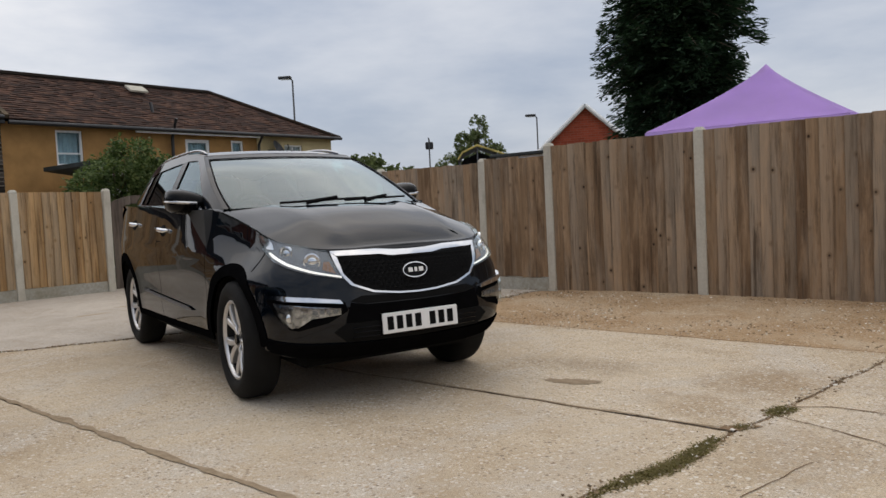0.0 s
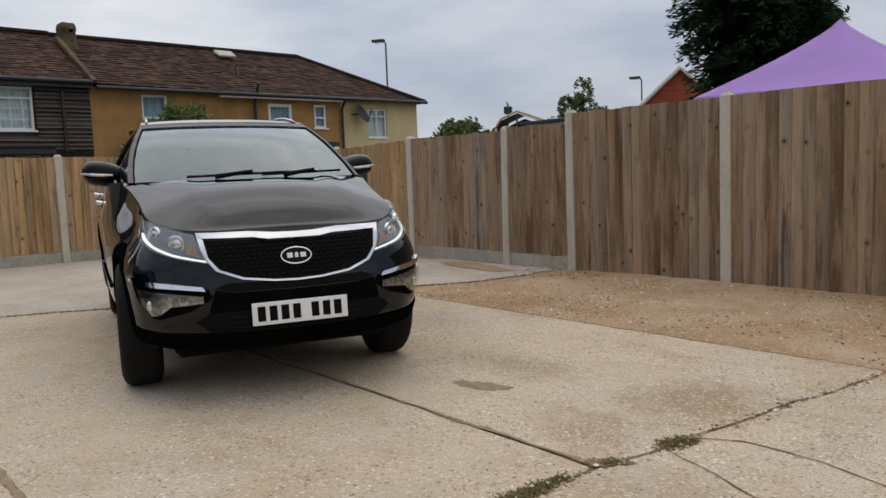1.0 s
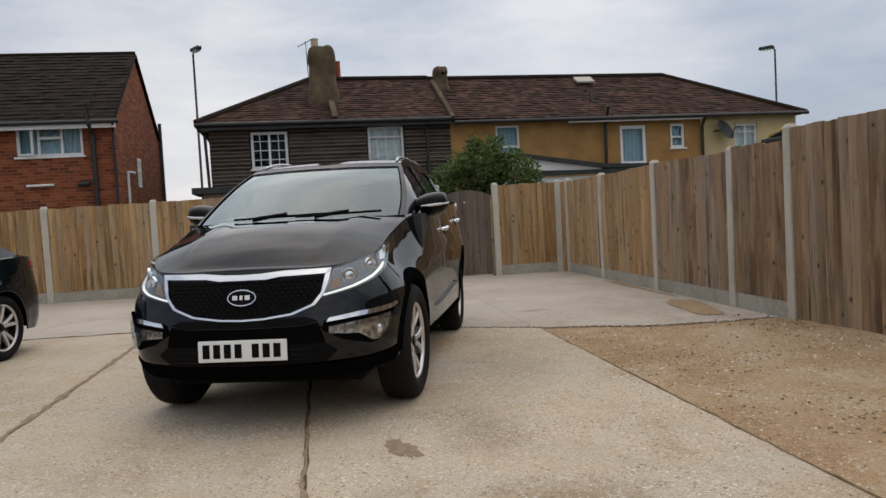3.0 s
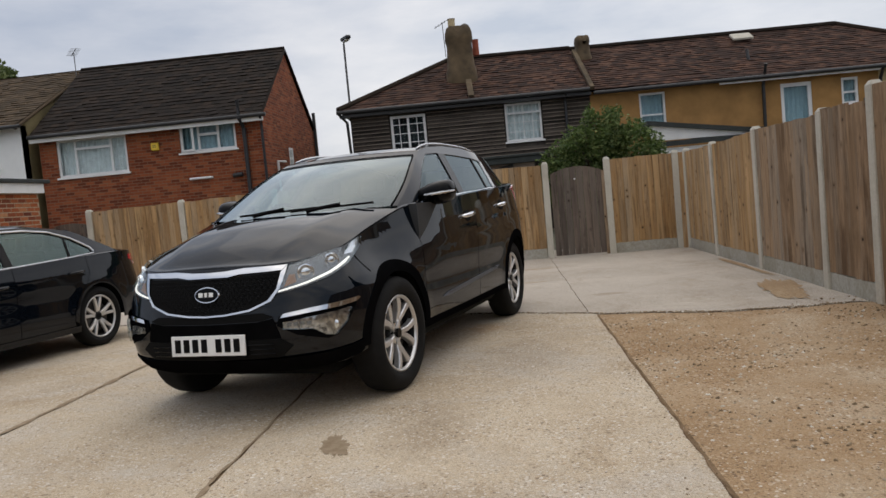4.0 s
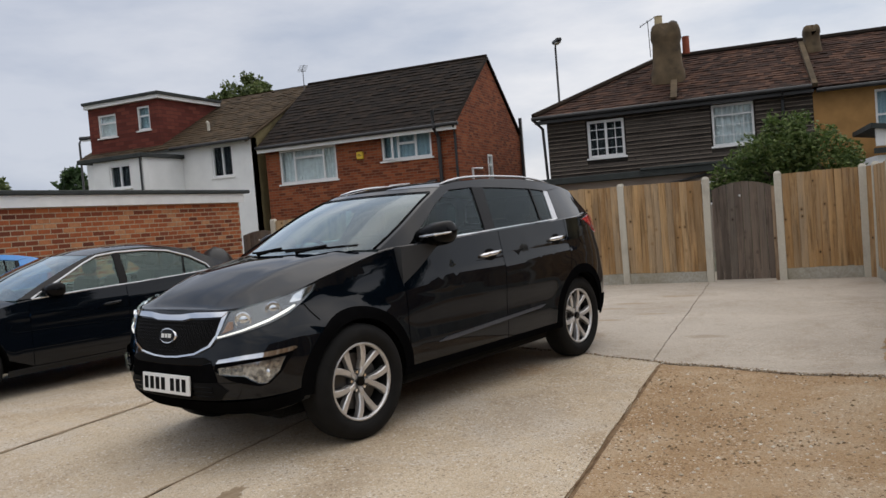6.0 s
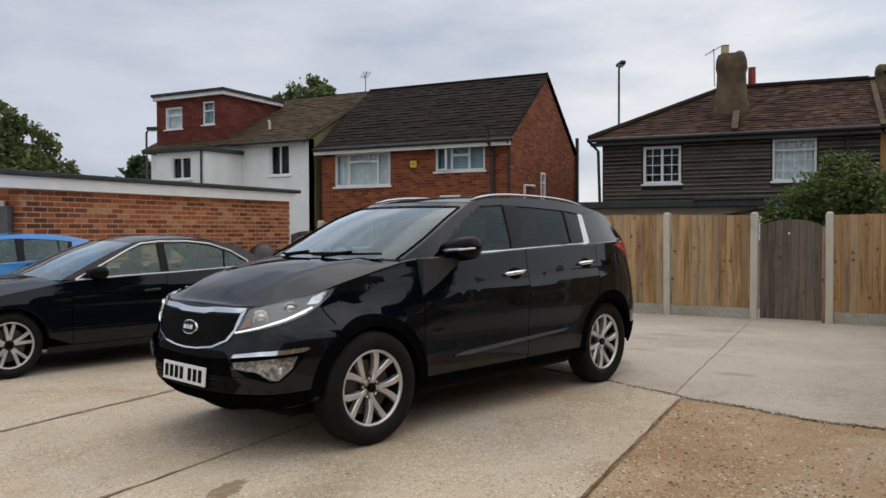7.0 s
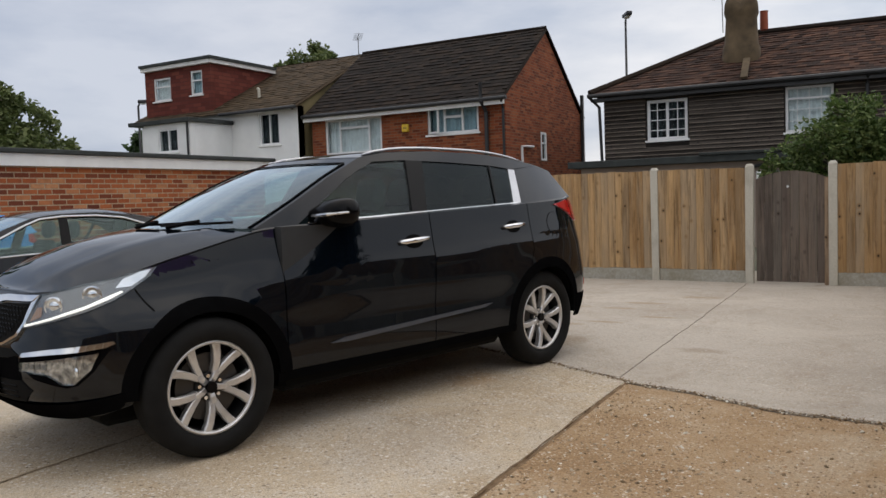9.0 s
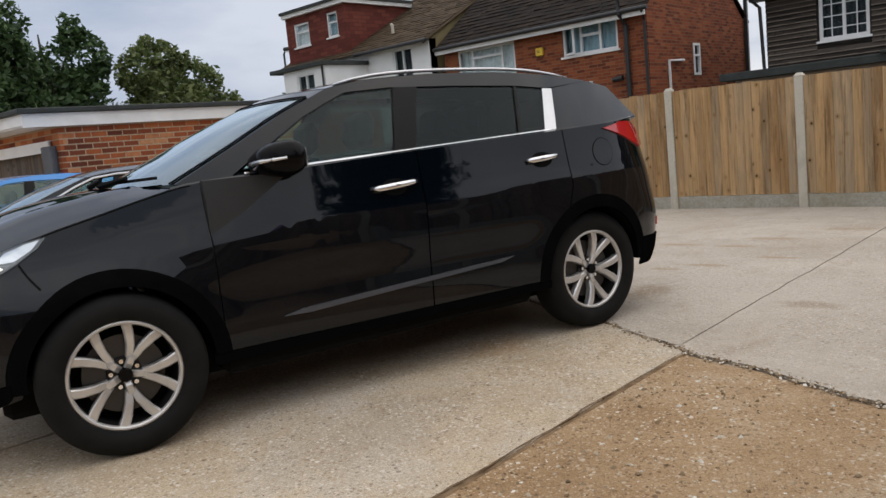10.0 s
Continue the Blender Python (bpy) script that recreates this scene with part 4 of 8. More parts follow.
while wz < 3.66:
    h = 0.105
    cuts = [(a - 0.04, b + 0.04) for a, b, c, d in D_WIN if c - 0.12 < wz + h / 2 < d + 0.05]
    spans, x = [], 0.0
    for a, b in cuts:
        spans.append((x, a))
        x = b
    spans.append((x, 6.64))
    for a, b in spans:
        bm = bmesh.new()
        s = [(-0.05, 0.0), (-0.002, 0.0), (-0.002, h), (-0.010, h)]
        va, vb = [bm.verts.new((a, y, z)) for y, z in s], [bm.verts.new((b, y, z)) for y, z in s]
        bm.faces.new(va), bm.faces.new(vb[::-1])
        for i in range(4):
            bm.faces.new((va[i], va[(i + 1) % 4], vb[(i + 1) % 4], vb[i]))
        o = part("weatherboard", bm, M_WEATHERBOARD, dark)
        o.matrix_basis = pose(0, rnd.uniform(-0.006, 0.002), wz, 0, rnd.uniform(-0.08, 0.08), 0)
    wz += h
window(dark, 1.08, 2.53, 0.98, 1.0, (0.5,), (), M_ROOM_SHADE, thin=0.009, thin_x=4, thin_z=4, frame_w=0.07)
window(dark, 4.27, 2.52, 1.01, 1.05, (), (0.74,), M_CURTAIN, thin=0.008, thin_x=4, thin_z=4)
roof_part(dark, M_TILE_T, (-0.3, -0.3, 3.76), (6.65, -0.3, 3.70), (6.65, 2.8, 5.36), (2.9, 2.8, 5.37))
roof_part(dark, M_TILE_T, (-0.3, 5.9, 3.76), (-0.3, -0.3, 3.76), (2.9, 2.8, 5.37), (2.9, 2.8, 5.37))
roof_part(dark, M_TILE_T, (6.65, 5.9, 3.70), (-0.3, 5.9, 3.76), (2.9, 2.8, 5.37), (6.65, 2.8, 5.36))
bm = bmesh.new()
tube(bm, [(2.9, 2.8, 5.40), (6.65, 2.8, 5.39)], 0.09, 8)
tube(bm, [(-0.3, -0.3, 3.80), (2.9, 2.8, 5.40)], 0.08, 8)
part("ridge_tile", bm, M_TILE_B, dark)
gutter(dark, -0.34, 6.6, -0.36, 3.72)
pipe(dark, [(-0.30, -0.36, 3.70), (-0.10, -0.12, 3.45), (-0.06, -0.08, 2.0)])
pipe(dark, [(5.95, -0.36, 3.68), (5.95, -0.09, 3.5), (5.95, -0.09, 2.0)])
part("eave_board", boxes((-0.28, 6.65, -0.28, 0.0, 3.58, 3.66)), M_BLACKPIPE, dark)


def round_stack(parent, x, y, w, d, z0, z1, name="chimney"):
    """A rendered stack whose top bulges into two rounded lobes."""
    bm = bmesh.new()
    prof = [(0.0, 1.16), (0.2, 1.10), (0.36, 1.06), (0.40, 0.97), (0.62, 0.90), (0.74, 0.88), (0.80, 0.97), (0.90, 0.94), (0.97, 0.84), (1.0, 0.66)]
    rings = []
    for t, s in prof:
        ring = []
        for i in range(24):
            a = 2 * math.pi * i / 24
            px = math.copysign(abs(math.cos(a)) ** 0.6, math.cos(a)) * w / 2 * s
            py = math.copysign(abs(math.sin(a)) ** 0.6, math.sin(a)) * d / 2 * s
            dip = 0.20 * math.exp(-((px / (0.10 * w)) ** 2)) if t > 0.85 else 0
            ring.append(bm.verts.new((x + px, y + py, z0 + (z1 - z0) * t - dip)))
        rings.append(ring)
    for a, b in zip(rings, rings[1:]):
        for i in range(24):
            bm.faces.new((a[i], a[(i + 1) % 24], b[(i + 1) % 24], b[i]))
    bm.faces.new(rings[-1])
    return part(name, bm, M_CHIMNEY, parent, "soot-stained rendered chimney stack", smooth=True)


ch = round_stack(dark, 3.22, 1.35, 0.84, 0.85, 4.05, 6.08)
for x, r, h, mt, yy in ((3.05, 0.11, 0.30, M_POT, 1.35), (3.72, 0.10, -0.25, M_REDPOT, 1.9)):
    bm = bmesh.new()
    tube(bm, [(x, yy, 5.3), (x, yy, 6.0 + h), (x, yy, 6.02 + h)], [r, r * 0.95, r * 1.1], 12)
    part("pot", bm, mt, ch, "clay chimney pot")
bm = bmesh.new()
tube(bm, [(2.80, 1.1, 5.2), (2.78, 1.1, 6.2)], 0.012, 6)
tube(bm, [(2.55, 1.1, 6.05), (2.95, 1.1, 6.25)], 0.010, 5)
for i in range(4):
    tube(bm, [(2.58 + 0.09 * i, 0.95, 6.07 + 0.045 * i), (2.58 + 0.09 * i, 1.25, 6.07 + 0.045 * i)], 0.007, 4)
part("aerial_pole", bm, M_STEELGREY, ch)
bm = bmesh.new()
tube(bm, [(3.42, 1.35, 5.98), (3.42, 1.35, 6.10), (3.42, 1.35, 6.15)], [0.13, 0.13, 0.05], 12)
part("cowl", bm, M_BLACKPIPE, ch, "sooty black cowl")
part("flashing", boxes((3.30, 3.46, -0.2, 0.95, 3.80, 3.85)), M_CHIMNEY, dark).matrix_basis = Matrix.Translation((0, 0, 0)) @ Matrix.Translation((0, -0.2, 3.8)) @ Euler((radians(30.5), 0, 0)).to_matrix().to_4x4() @ Matrix.Translation((0, 0.2, -3.76))

# low flat-roofed extension in front of it
part("wall", boxes((-0.1, 4.75, -2.0, -0.004, -0.03, 1.84)), M_PINK_R, dark, "pinkish rendered extension wall")
part("flat_roof", boxes((-0.35, 5.0, -2.25, -0.045, 1.845, 2.0), bevel=0.01), M_FELT, dark, "black felted flat roof edge")
part("flat_roof", boxes((2.6, 5.1, -2.3, -0.3, 2.0, 2.06), bevel=0.01), M_FELT, dark, "black felted flat roof edge")
pipe(dark, [(4.2, -2.1, 1.80), (3.4, -2.08, 1.66), (2.9, -2.06, 1.55)], 0.035)

ochre = thing("rendered_house", TM, "long ochre and cream rendered house under a brown tiled roof", "house")
O_WIN = [(8.0, 8.72, 2.57, 3.50), (11.9, 12.76, 2.22, 3.40), (13.57, 14.04, 2.68, 3.41)]
part("wall", wall_mesh(7.95, -0.03, 3.66, 0.3, [(a - 6.65, b - 6.65, c, d) for a, b, c, d in O_WIN]), M_RENDER, ochre, "ochre rendered wall").matrix_basis = pose(6.65, 0, 0)
part("wall", wall_mesh(3.35, -0.03, 3.62, 0.3, [(15.75 - 14.6, 16.55 - 14.6, 2.38, 3.34)]), M_RENDER2, ochre, "cream rendered wall").matrix_basis = pose(14.6, -0.02, 0)
part("wall", boxes((17.65, 17.95, 0.284, 5.6, -0.03, 3.6), (6.65, 17.64, 5.3, 5.6, -0.03, 3.6)), M_RENDER2, ochre)
window(ochre, 8.0, 2.57, 0.72, 0.93, (), (0.35,), M_BLUECURT)
window(ochre, 11.9, 2.22, 0.86, 1.18, (), (), M_BLUECURT, frame_w=0.1)
window(ochre, 13.57, 2.68, 0.47, 0.73, (), (0.45,), M_BLUECURT, frame_w=0.07)
window(ochre, 15.75, 2.38, 0.8, 0.96, (0.5,), (0.75,), M_CURTAIN)
roof_part(ochre, M_TILE_T, (6.65, -0.3, 3.70), (18.15, -0.3, 3.58), (14.9, 2.8, 5.34), (6.65, 2.8, 5.34))
roof_part(ochre, M_TILE_T, (18.15, -0.3, 3.58), (18.15, 5.9, 3.58), (14.9, 2.8, 5.34), (14.9, 2.8, 5.34))
roof_part(ochre, M_TILE_T, (18.15, 5.9, 3.58), (6.65, 5.9, 3.70), (6.65, 2.8, 5.34), (14.9, 2.8, 5.34))
bm = bmesh.new()
tube(bm, [(6.65, 2.8, 5.36), (14.9, 2.8, 5.36)], 0.09, 8)
tube(bm, [(18.15, -0.3, 3.62), (14.9, 2.8, 5.36)], 0.08, 8)
part("ridge_tile", bm, M_TILE_B, ochre)
gutter(ochre, 6.7, 18.15, -0.36, 3.60)
part("fascia", boxes((10.15, 14.6, -0.30, -0.24, 3.50, 3.60)), M_WHITEPAINT, ochre)
pipe(ochre, [(11.4, 0.9, 4.55), (11.4, 0.75, 4.0)], 0.05)
pipe(ochre, [(11.4, -0.36, 3.95), (11.38, -0.14, 3.4), (11.38, -0.1, 2.0)], 0.05)
pipe(ochre, [(14.55, -0.36, 3.55), (14.6, -0.1, 3.3), (14.6, -0.1, 1.9)], 0.045)
part("skylight", boxes((11.35, 11.95, -0.05, 0.35, 0, 0.07), bevel=0.01), M_POST, ochre).matrix_basis = pose(0.1, 2.05, 5.04, 30.5, 0, 0)
round_stack(ochre, 6.95, 2.2, 0.45, 0.7, 4.6, 5.62)
part("flashing", boxes((6.62, 6.74, -0.3, 2.6, 0, 0.10)), M_CHIMNEY, ochre).matrix_basis = Matrix.Translation((0, -0.3, 3.70)) @ Euler((radians(30.2), 0, 0)).to_matrix().to_4x4() @ Matrix.Translation((0, 0.3, 0))

# satellite dish on the cream wall
dish = thing("satellite_dish", TM @ pose(15.2, -0.35, 3.12, 62, 0, 25), "dark round satellite dish on a wall bracket", "satellite dish")
bm = bmesh.new()
prev = None
for i in range(7):
    r = 0.34 * i / 6
    ring = [bm.verts.new((r * math.cos(a), r * math.sin(a), 0.5 * r * r)) for a in (2 * math.pi * j / 24 for j in range(24))] if i else [bm.verts.new((0, 0, 0))]
    if i == 1:
        for j in range(24):
            bm.faces.new((prev[0], ring[j], ring[(j + 1) % 24]))
    elif i:
        for j in range(24):
            bm.faces.new((prev[j], ring[j], ring[(j + 1) % 24], prev[(j + 1) % 24]))
    prev = ring
bmesh.ops.solidify(bm, geom=bm.faces[:], thickness=0.012)
part("reflector", bm, M_STEELGREY, dish, smooth=True)
bm = bmesh.new()
tube(bm, [(0, -0.33, 0.05), (0, -0.1, 0.36), (0, 0.0, 0.38)], 0.014, 6)
tube(bm, [(0, 0, -0.01), (0, 0.12, -0.2), (0, 0.2, -0.34)], 0.022, 6)
part("arm", bm, M_BLACKPIPE, dish)

# lean-to in front of the ochre house
lean = thing("lean_to", pose(-17.55, 8.75, 0, 0, 0, 92), "white-panelled lean-to with a black felted roof", "lean-to")
part("wall", boxes((0, 4.2, 0.0, 2.8, -0.03, 1.80)), M_WHITE_R, lean)
bm = bmesh.new()
for x0, x1, za, zb in ((-0.1, 2.35, 2.46, 2.08), (2.35, 4.4, 2.08, 2.02)):
    v = [bm.verts.new(p) for p in ((x0, -0.15, za - 0.1), (x1, -0.15, zb - 0.1), (x1, 2.8, zb - 0.1), (x0, 2.8, za - 0.1), (x0, -0.15, za), (x1, -0.15, zb), (x1, 2.8, zb), (x0, 2.8, za))]
    for q in ((0, 3, 2, 1), (4, 5, 6, 7), (0, 1, 5, 4), (1, 2, 6, 5), (2, 3, 7, 6), (3, 0, 4, 7)):
        bm.faces.new([v[i] for i in q])
part("roof", bm, M_FELT, lean)
bm = bmesh.new()
v = [bm.verts.new(p) for p in ((0, -0.04, 1.99), (2.3, -0.04, 1.95), (2.3, -0.04, 1.99), (0, -0.04, 2.345))]
w = [bm.verts.new((p.co.x, 0.1, p.co.z)) for p in v]
bm.faces.new(v), bm.faces.new(w[::-1])
for i in range(4):
    bm.faces.new((v[i], w[i], w[(i + 1) % 4], v[(i + 1) % 4]))
part("panel", bm, M_WHITEPAINT, lean)
part("ledge", boxes((-0.05, 4.3, -0.12, 0.0, 1.84, 1.95)), M_FELT, lean)

# brick house
BM = pose(-18.348, -6.63, 0, 0, 0, 91.27)
brick_house = thing("brick_house", BM, "red brick house with white windows and a dark tiled gable roof", "house")
B_WIN = [(0.45, 2.31, 2.57, 3.53), (3.72, 5.19, 2.90, 3.66)]
part("wall", wall_mesh(5.92, -0.03, 3.72, 0.28, B_WIN), M_BRICK_H, brick_house)


def gable_wall(parent, m, depth, z_eave, z_top, th, holes, material):
    """A gable-ended wall on local x (along) and z with openings, made of the square part and the triangle over it."""
    o = part("wall", wall_mesh(depth, -0.03, z_eave, th, holes), material, parent)
    o.matrix_basis = m
    bm = bmesh.new()
    a = [bm.verts.new((x, 0, z)) for x, z in ((0, z_eave), (depth, z_eave), (depth / 2, z_top))]
    b = [bm.verts.new((x, th, z)) for x, z in ((0, z_eave), (depth, z_eave), (depth / 2, z_top))]
    bm.faces.new(a), bm.faces.new(b[::-1])
    for i in range(3):
        bm.faces.new((a[i], b[i], b[(i + 1) % 3], a[(i + 1) % 3]))
    t = part("gable", bm, material, parent)
    t.matrix_basis = m
    return o


B_GABLE = pose(5.92, 0.0, 0, 0, 0, 90)
gw = gable_wall(brick_house, B_GABLE, 5.8, 3.72, 5.78, 0.28, [(2.1, 2.5, 2.2, 2.97)], M_BRICK_H)
gw.matrix_basis = B_GABLE @ pose(0.282, 0, 0)
for o in brick_house.children:
    if o.name.startswith("gable"):
        o.matrix_basis = B_GABLE @ pose(0, 0, 0)
part("wall", boxes((0, 0.28, 0.282, 5.8, -0.03, 3.72), (0.28, 5.6, 5.52, 5.8, -0.03, 3.72)), M_BRICK_H, brick_house)
w1 = window(brick_house, 0.45, 2.57, 1.86, 0.96, (0.26, 0.77), (), M_CURTAIN, frame_w=0.06)
part("transom", boxes((0.45 + 0.26 * 1.86, 0.45 + 0.77 * 1.86, 0.036, 0.094, 3.25, 3.31)), M_UPVC, w1)
w2 = window(brick_house, 3.72, 2.90, 1.47, 0.76, (0.33, 0.68), (), M_BLUECURT, frame_w=0.06)
part("transom", boxes((3.72 + 0.33 * 1.47, 3.72 + 0.68 * 1.47, 0.036, 0.094, 3.30, 3.36)), M_UPVC, w2)
sash = part("open_sash", boxes((0, 0.44, -0.02, 0.02, 0, 0.05), (0, 0.44, -0.02, 0.02, 0.66, 0.71), (0, 0.05, -0.02, 0.02, 0.05, 0.66), (0.39, 0.44, -0.02, 0.02, 0.05, 0.66)), M_UPVC, w2, "casement standing ajar")
sash.matrix_basis = pose(3.76, 0.02, 2.92, 0, 0, -28)
sg = part("sash_pane", boxes((0.04, 0.40, -0.003, 0.003, 0.04, 0.67)), M_PANE, w2)
sg.matrix_basis = sash.matrix_basis
gwin = thing("gable_window", BM @ B_GABLE @ pose(0.282, 0, 0), "narrow white window in a brick gable", "window")
window(gwin, 2.1, 2.2, 0.4, 0.77, (), (0.62,), M_CURTAIN, depth=0.02, sill=False)
roof_part(brick_house, M_TILE_B, (-0.1, -0.28, 3.66), (5.97, -0.28, 3.66), (5.97, 2.9, 5.85), (-0.1, 2.9, 5.85), width=0.22, gauge=0.19)
roof_part(brick_house, M_TILE_B, (5.97, 6.08, 3.66), (-0.1, 6.08, 3.66), (-0.1, 2.9, 5.85), (5.97, 2.9, 5.85), width=0.22, gauge=0.19)
bm = bmesh.new()
tube(bm, [(-0.1, 2.9, 5.87), (5.97, 2.9, 5.87)], 0.05, 8)
part("ridge_tile", bm, M_TILE_B, brick_house)
part("fascia", boxes((-0.1, 6.0, -0.27, -0.22, 3.50, 3.63)), M_WHITEPAINT, brick_house)
gutter(brick_house, -0.1, 6.1, -0.33, 3.64, 0.05)
pipe(brick_house, [(5.42, -0.34, 4.05), (5.42, -0.33, 3.6), (5.44, -0.09, 3.35), (5.44, -0.09, 0.4)], 0.055)
pipe(brick_house, [(5.95, -0.3, 3.6), (5.9, -0.09, 3.4), (5.9, -0.09, 0.4)], 0.035)
pipe(brick_house, [(3.9, -0.07, 2.22), (4.5, -0.07, 2.22)], 0.03, "vent_bar", M_UPVC)
pipe(brick_house, [(5.05, -0.10, 2.2), (5.3, -0.11, 2.22)], 0.06)
pipe(brick_house, [(5.97, 0.9, 1.4), (5.97, 0.9, 2.52), (5.97, 1.7, 2.54)], 0.035, "white_pipe", M_UPVC)
part("back_pipe", boxes((5.94, 6.03, 5.83, 5.93, 1.2, 4.3)), M_BLACKPIPE, brick_house)
for sx in (0, 1):
    v0, v1 = ((5.975, -0.28, 3.62), (5.975, 2.9, 5.82)) if not sx else ((5.975, 6.08, 3.62), (5.975, 2.9, 5.82))
    pipe(brick_house, [v0, v1], 0.03, "verge", M_TILE_B)
box_al = part("alarm_box", boxes((0, 0.2, -0.09, 0.0, 0, 0.2), bevel=0.02), M_YELLOW)
box_al.matrix_world = BM @ pose(2.98, -0.002, 3.03)
tagged(box_al, "small yellow alarm box on a brick wall", "alarm box")
bars = part("mark", boxes((0.05, 0.15, -0.0945, -0.0925, 0.08, 0.095), (0.05, 0.13, -0.0945, -0.0925, 0.115, 0.13)), M_BLACKPIPE, box_al)
aerial(-21.3, -7.0, 5.5, 40, 0.4)

# white house with a red tile-hung dormer
WM = pose(-18.12, -13.35, 0.03, 0, 0, 90) @ Matrix.Diagonal((0.96, 0.96, 0.965, 1))
white = thing("white_house", WM, "white rendered house with a grey-brown roof and a red dormer", "house")
part("wall", wall_mesh(6.68, -0.03, 4.12, 0.28, [(5.18, 5.96, 3.04, 4.0)]), M_WHITE_R, white)
wg = gable_wall(white, pose(6.68, 0, 0, 0, 0, 90) @ pose(0.002, 0, 0), 7.6, 4.12, 6.05, 0.28, [], M_GREEN_R)
part("wall", boxes((0, 0.28, 0.282, 7.6, -0.03, 4.12), (0.28, 6.4, 7.32, 7.6, -0.03, 4.12)), M_WHITE_R, white)
window(white, 5.18, 3.04, 0.78, 0.96, (0.5,), (), M_ROOM_SHADE)
roof_part(white, M_TILE_W, (-0.1, -0.3, 4.06), (6.72, -0.3, 4.06), (6.72, 3.8, 6.13), (-0.1, 3.8, 6.13), width=0.22, gauge=0.19)
roof_part(white, M_TILE_W, (6.72, 7.9, 4.06), (-0.1, 7.9, 4.06), (-0.1, 3.8, 6.13), (6.72, 3.8, 6.13), width=0.22, gauge=0.19)
pipe(white, [(6.74, -0.32, 4.0), (6.74, 3.8, 6.08)], 0.045, "verge", M_TILE_W)
gutter(white, 3.9, 6.9, -0.36, 4.04, 0.05)
dorm = part("dormer", wall_mesh(3.0, 4.0, 5.74, 0.15, [(0.4, 1.19, 4.76, 5.5), (2.1, 2.62, 4.82, 5.58)]), M_BRICK_D, white, "dark red tile-hung dormer")
dorm.matrix_basis = pose(0.2, 0.08, 0)
side = part("dormer", wall_mesh(2.85, 4.0, 5.74, 0.15, []), M_BRICK_D, white)
side.matrix_basis = pose(3.2, 0.08, 0, 0, 0, 90) @ pose(0.152, 0, 0)
part("dormer_back", boxes((0.2, 3.2, 2.9, 3.0, 4.5, 5.74)), M_BRICK_D, white)
dw = thing("dormer_windows", WM @ pose(0.2, 0.08, 0), "pair of white dormer windows", "window")
window(dw, 0.4, 4.76, 0.79, 0.74, (), (0.62,), M_CURTAIN)
window(dw, 2.1, 4.82, 0.52, 0.76, (), (0.6,), M_BLUECURT)
part("dormer_fascia", boxes((0.16, 3.32, -0.06, 3.0, 5.742, 5.86)), M_WHITEPAINT, white)
part("dormer_roof", boxes((0.14, 3.38, -0.12, 3.0, 5.862, 5.95)), M_FELT, white)
part("annexe", wall_mesh(1.95, -0.03, 3.74, 0.2, [(0.62, 1.45, 2.9, 3.6)]), M_WHITE_R, white, "white rendered annexe").matrix_basis = pose(2.1, -1.7, 0)
part("annexe", boxes((3.85, 4.05, -1.498, -0.004, -0.03, 3.74), (2.1, 2.3, -1.498, -0.004, -0.03, 3.74)), M_WHITE_R, white)
part("annexe_roof", boxes((1.6, 4.16, -1.85, -0.02, 3.742, 3.86), bevel=0.01), M_FELT, white)
aw = thing("annexe_window", WM @ pose(2.1, -1.7, 0), "white two-light window in a white wall", "window")
window(aw, 0.62, 2.9, 0.83, 0.7, (0.5,), (), M_ROOM_SHADE)
pipe(white, [(4.0, -1.75, 3.74), (4.0, -1.75, 1.6)], 0.03)
pipe(white, [(4.6, 0.7, 4.6), (4.6, 0.7, 4.85), (4.55, 0.7, 4.89)], 0.045, "flue", M_POST)

# ---- garage of orange-red brick ----
GM = pose(-6.50, -3.20, 0, 0, 0, 180.1) @ Matrix.Diagonal((1, 1, 1.025, 1))
garage = thing("garage", GM, "flat-roofed garage of orange-red brick with a white fascia", "garage")
k = Mat("garage_brick", 0.9, spec=0.2)
tone = k.ramp(k.random(), (0.0, (0.11, 0.032, 0.018)), (0.22, (0.22, 0.058, 0.026)), (0.5, (0.36, 0.10, 0.036)), (0.8, (0.44, 0.135, 0.05)), (1.0, (0.52, 0.25, 0.12)))
k.base(k.mix(k.ramp(k.noise(9, 7, 0.7), (0.4, g(0)), (0.75, g(0.5))), tone, (0.15, 0.055, 0.035))).bump(k.noise(70, 5), 0.5, 0.004)
M_GBRICK = k.m
k = Mat("garage_brick_far", 0.9, spec=0.2, shift=False)
k.base(k.ramp(k.island(), (0.0, (0.11, 0.032, 0.018)), (0.22, (0.22, 0.058, 0.026)), (0.5, (0.36, 0.10, 0.036)), (0.8, (0.44, 0.135, 0.05)), (1.0, (0.52, 0.25, 0.12)))).bump(k.noise(70, 5), 0.5, 0.004)
M_GBRICK2 = k.m
M_MORTAR = plain("sandy_mortar", (0.40, 0.30, 0.20), 0.95, vary=0.2, scale=20, bump=0.3)
g_wall = part("wall", boxes((0.006, 6.0, 0.006, 0.24, -0.03, 1.87), (5.76, 6.0, 0.24, 5.0, -0.03, 1.87), (0.0, 6.0, 4.76, 5.0, -0.03, 1.87)), M_MORTAR, garage)
part("wall", boxes((0.006, 0.24, 0.242, 0.62, -0.03, 1.87), (0.006, 0.24, 2.95, 4.758, -0.03, 1.87), (0.006, 0.24, 0.62, 2.95, 1.70, 1.87)), M_MORTAR, garage)
part("fascia", boxes((-0.46, 6.06, -0.09, -0.05, 1.86, 2.03)), M_WHITEPAINT, garage)
part("fascia", boxes((-0.46, -0.42, -0.05, 5.0, 1.89, 2.03)), M_WHITEPAINT, garage)
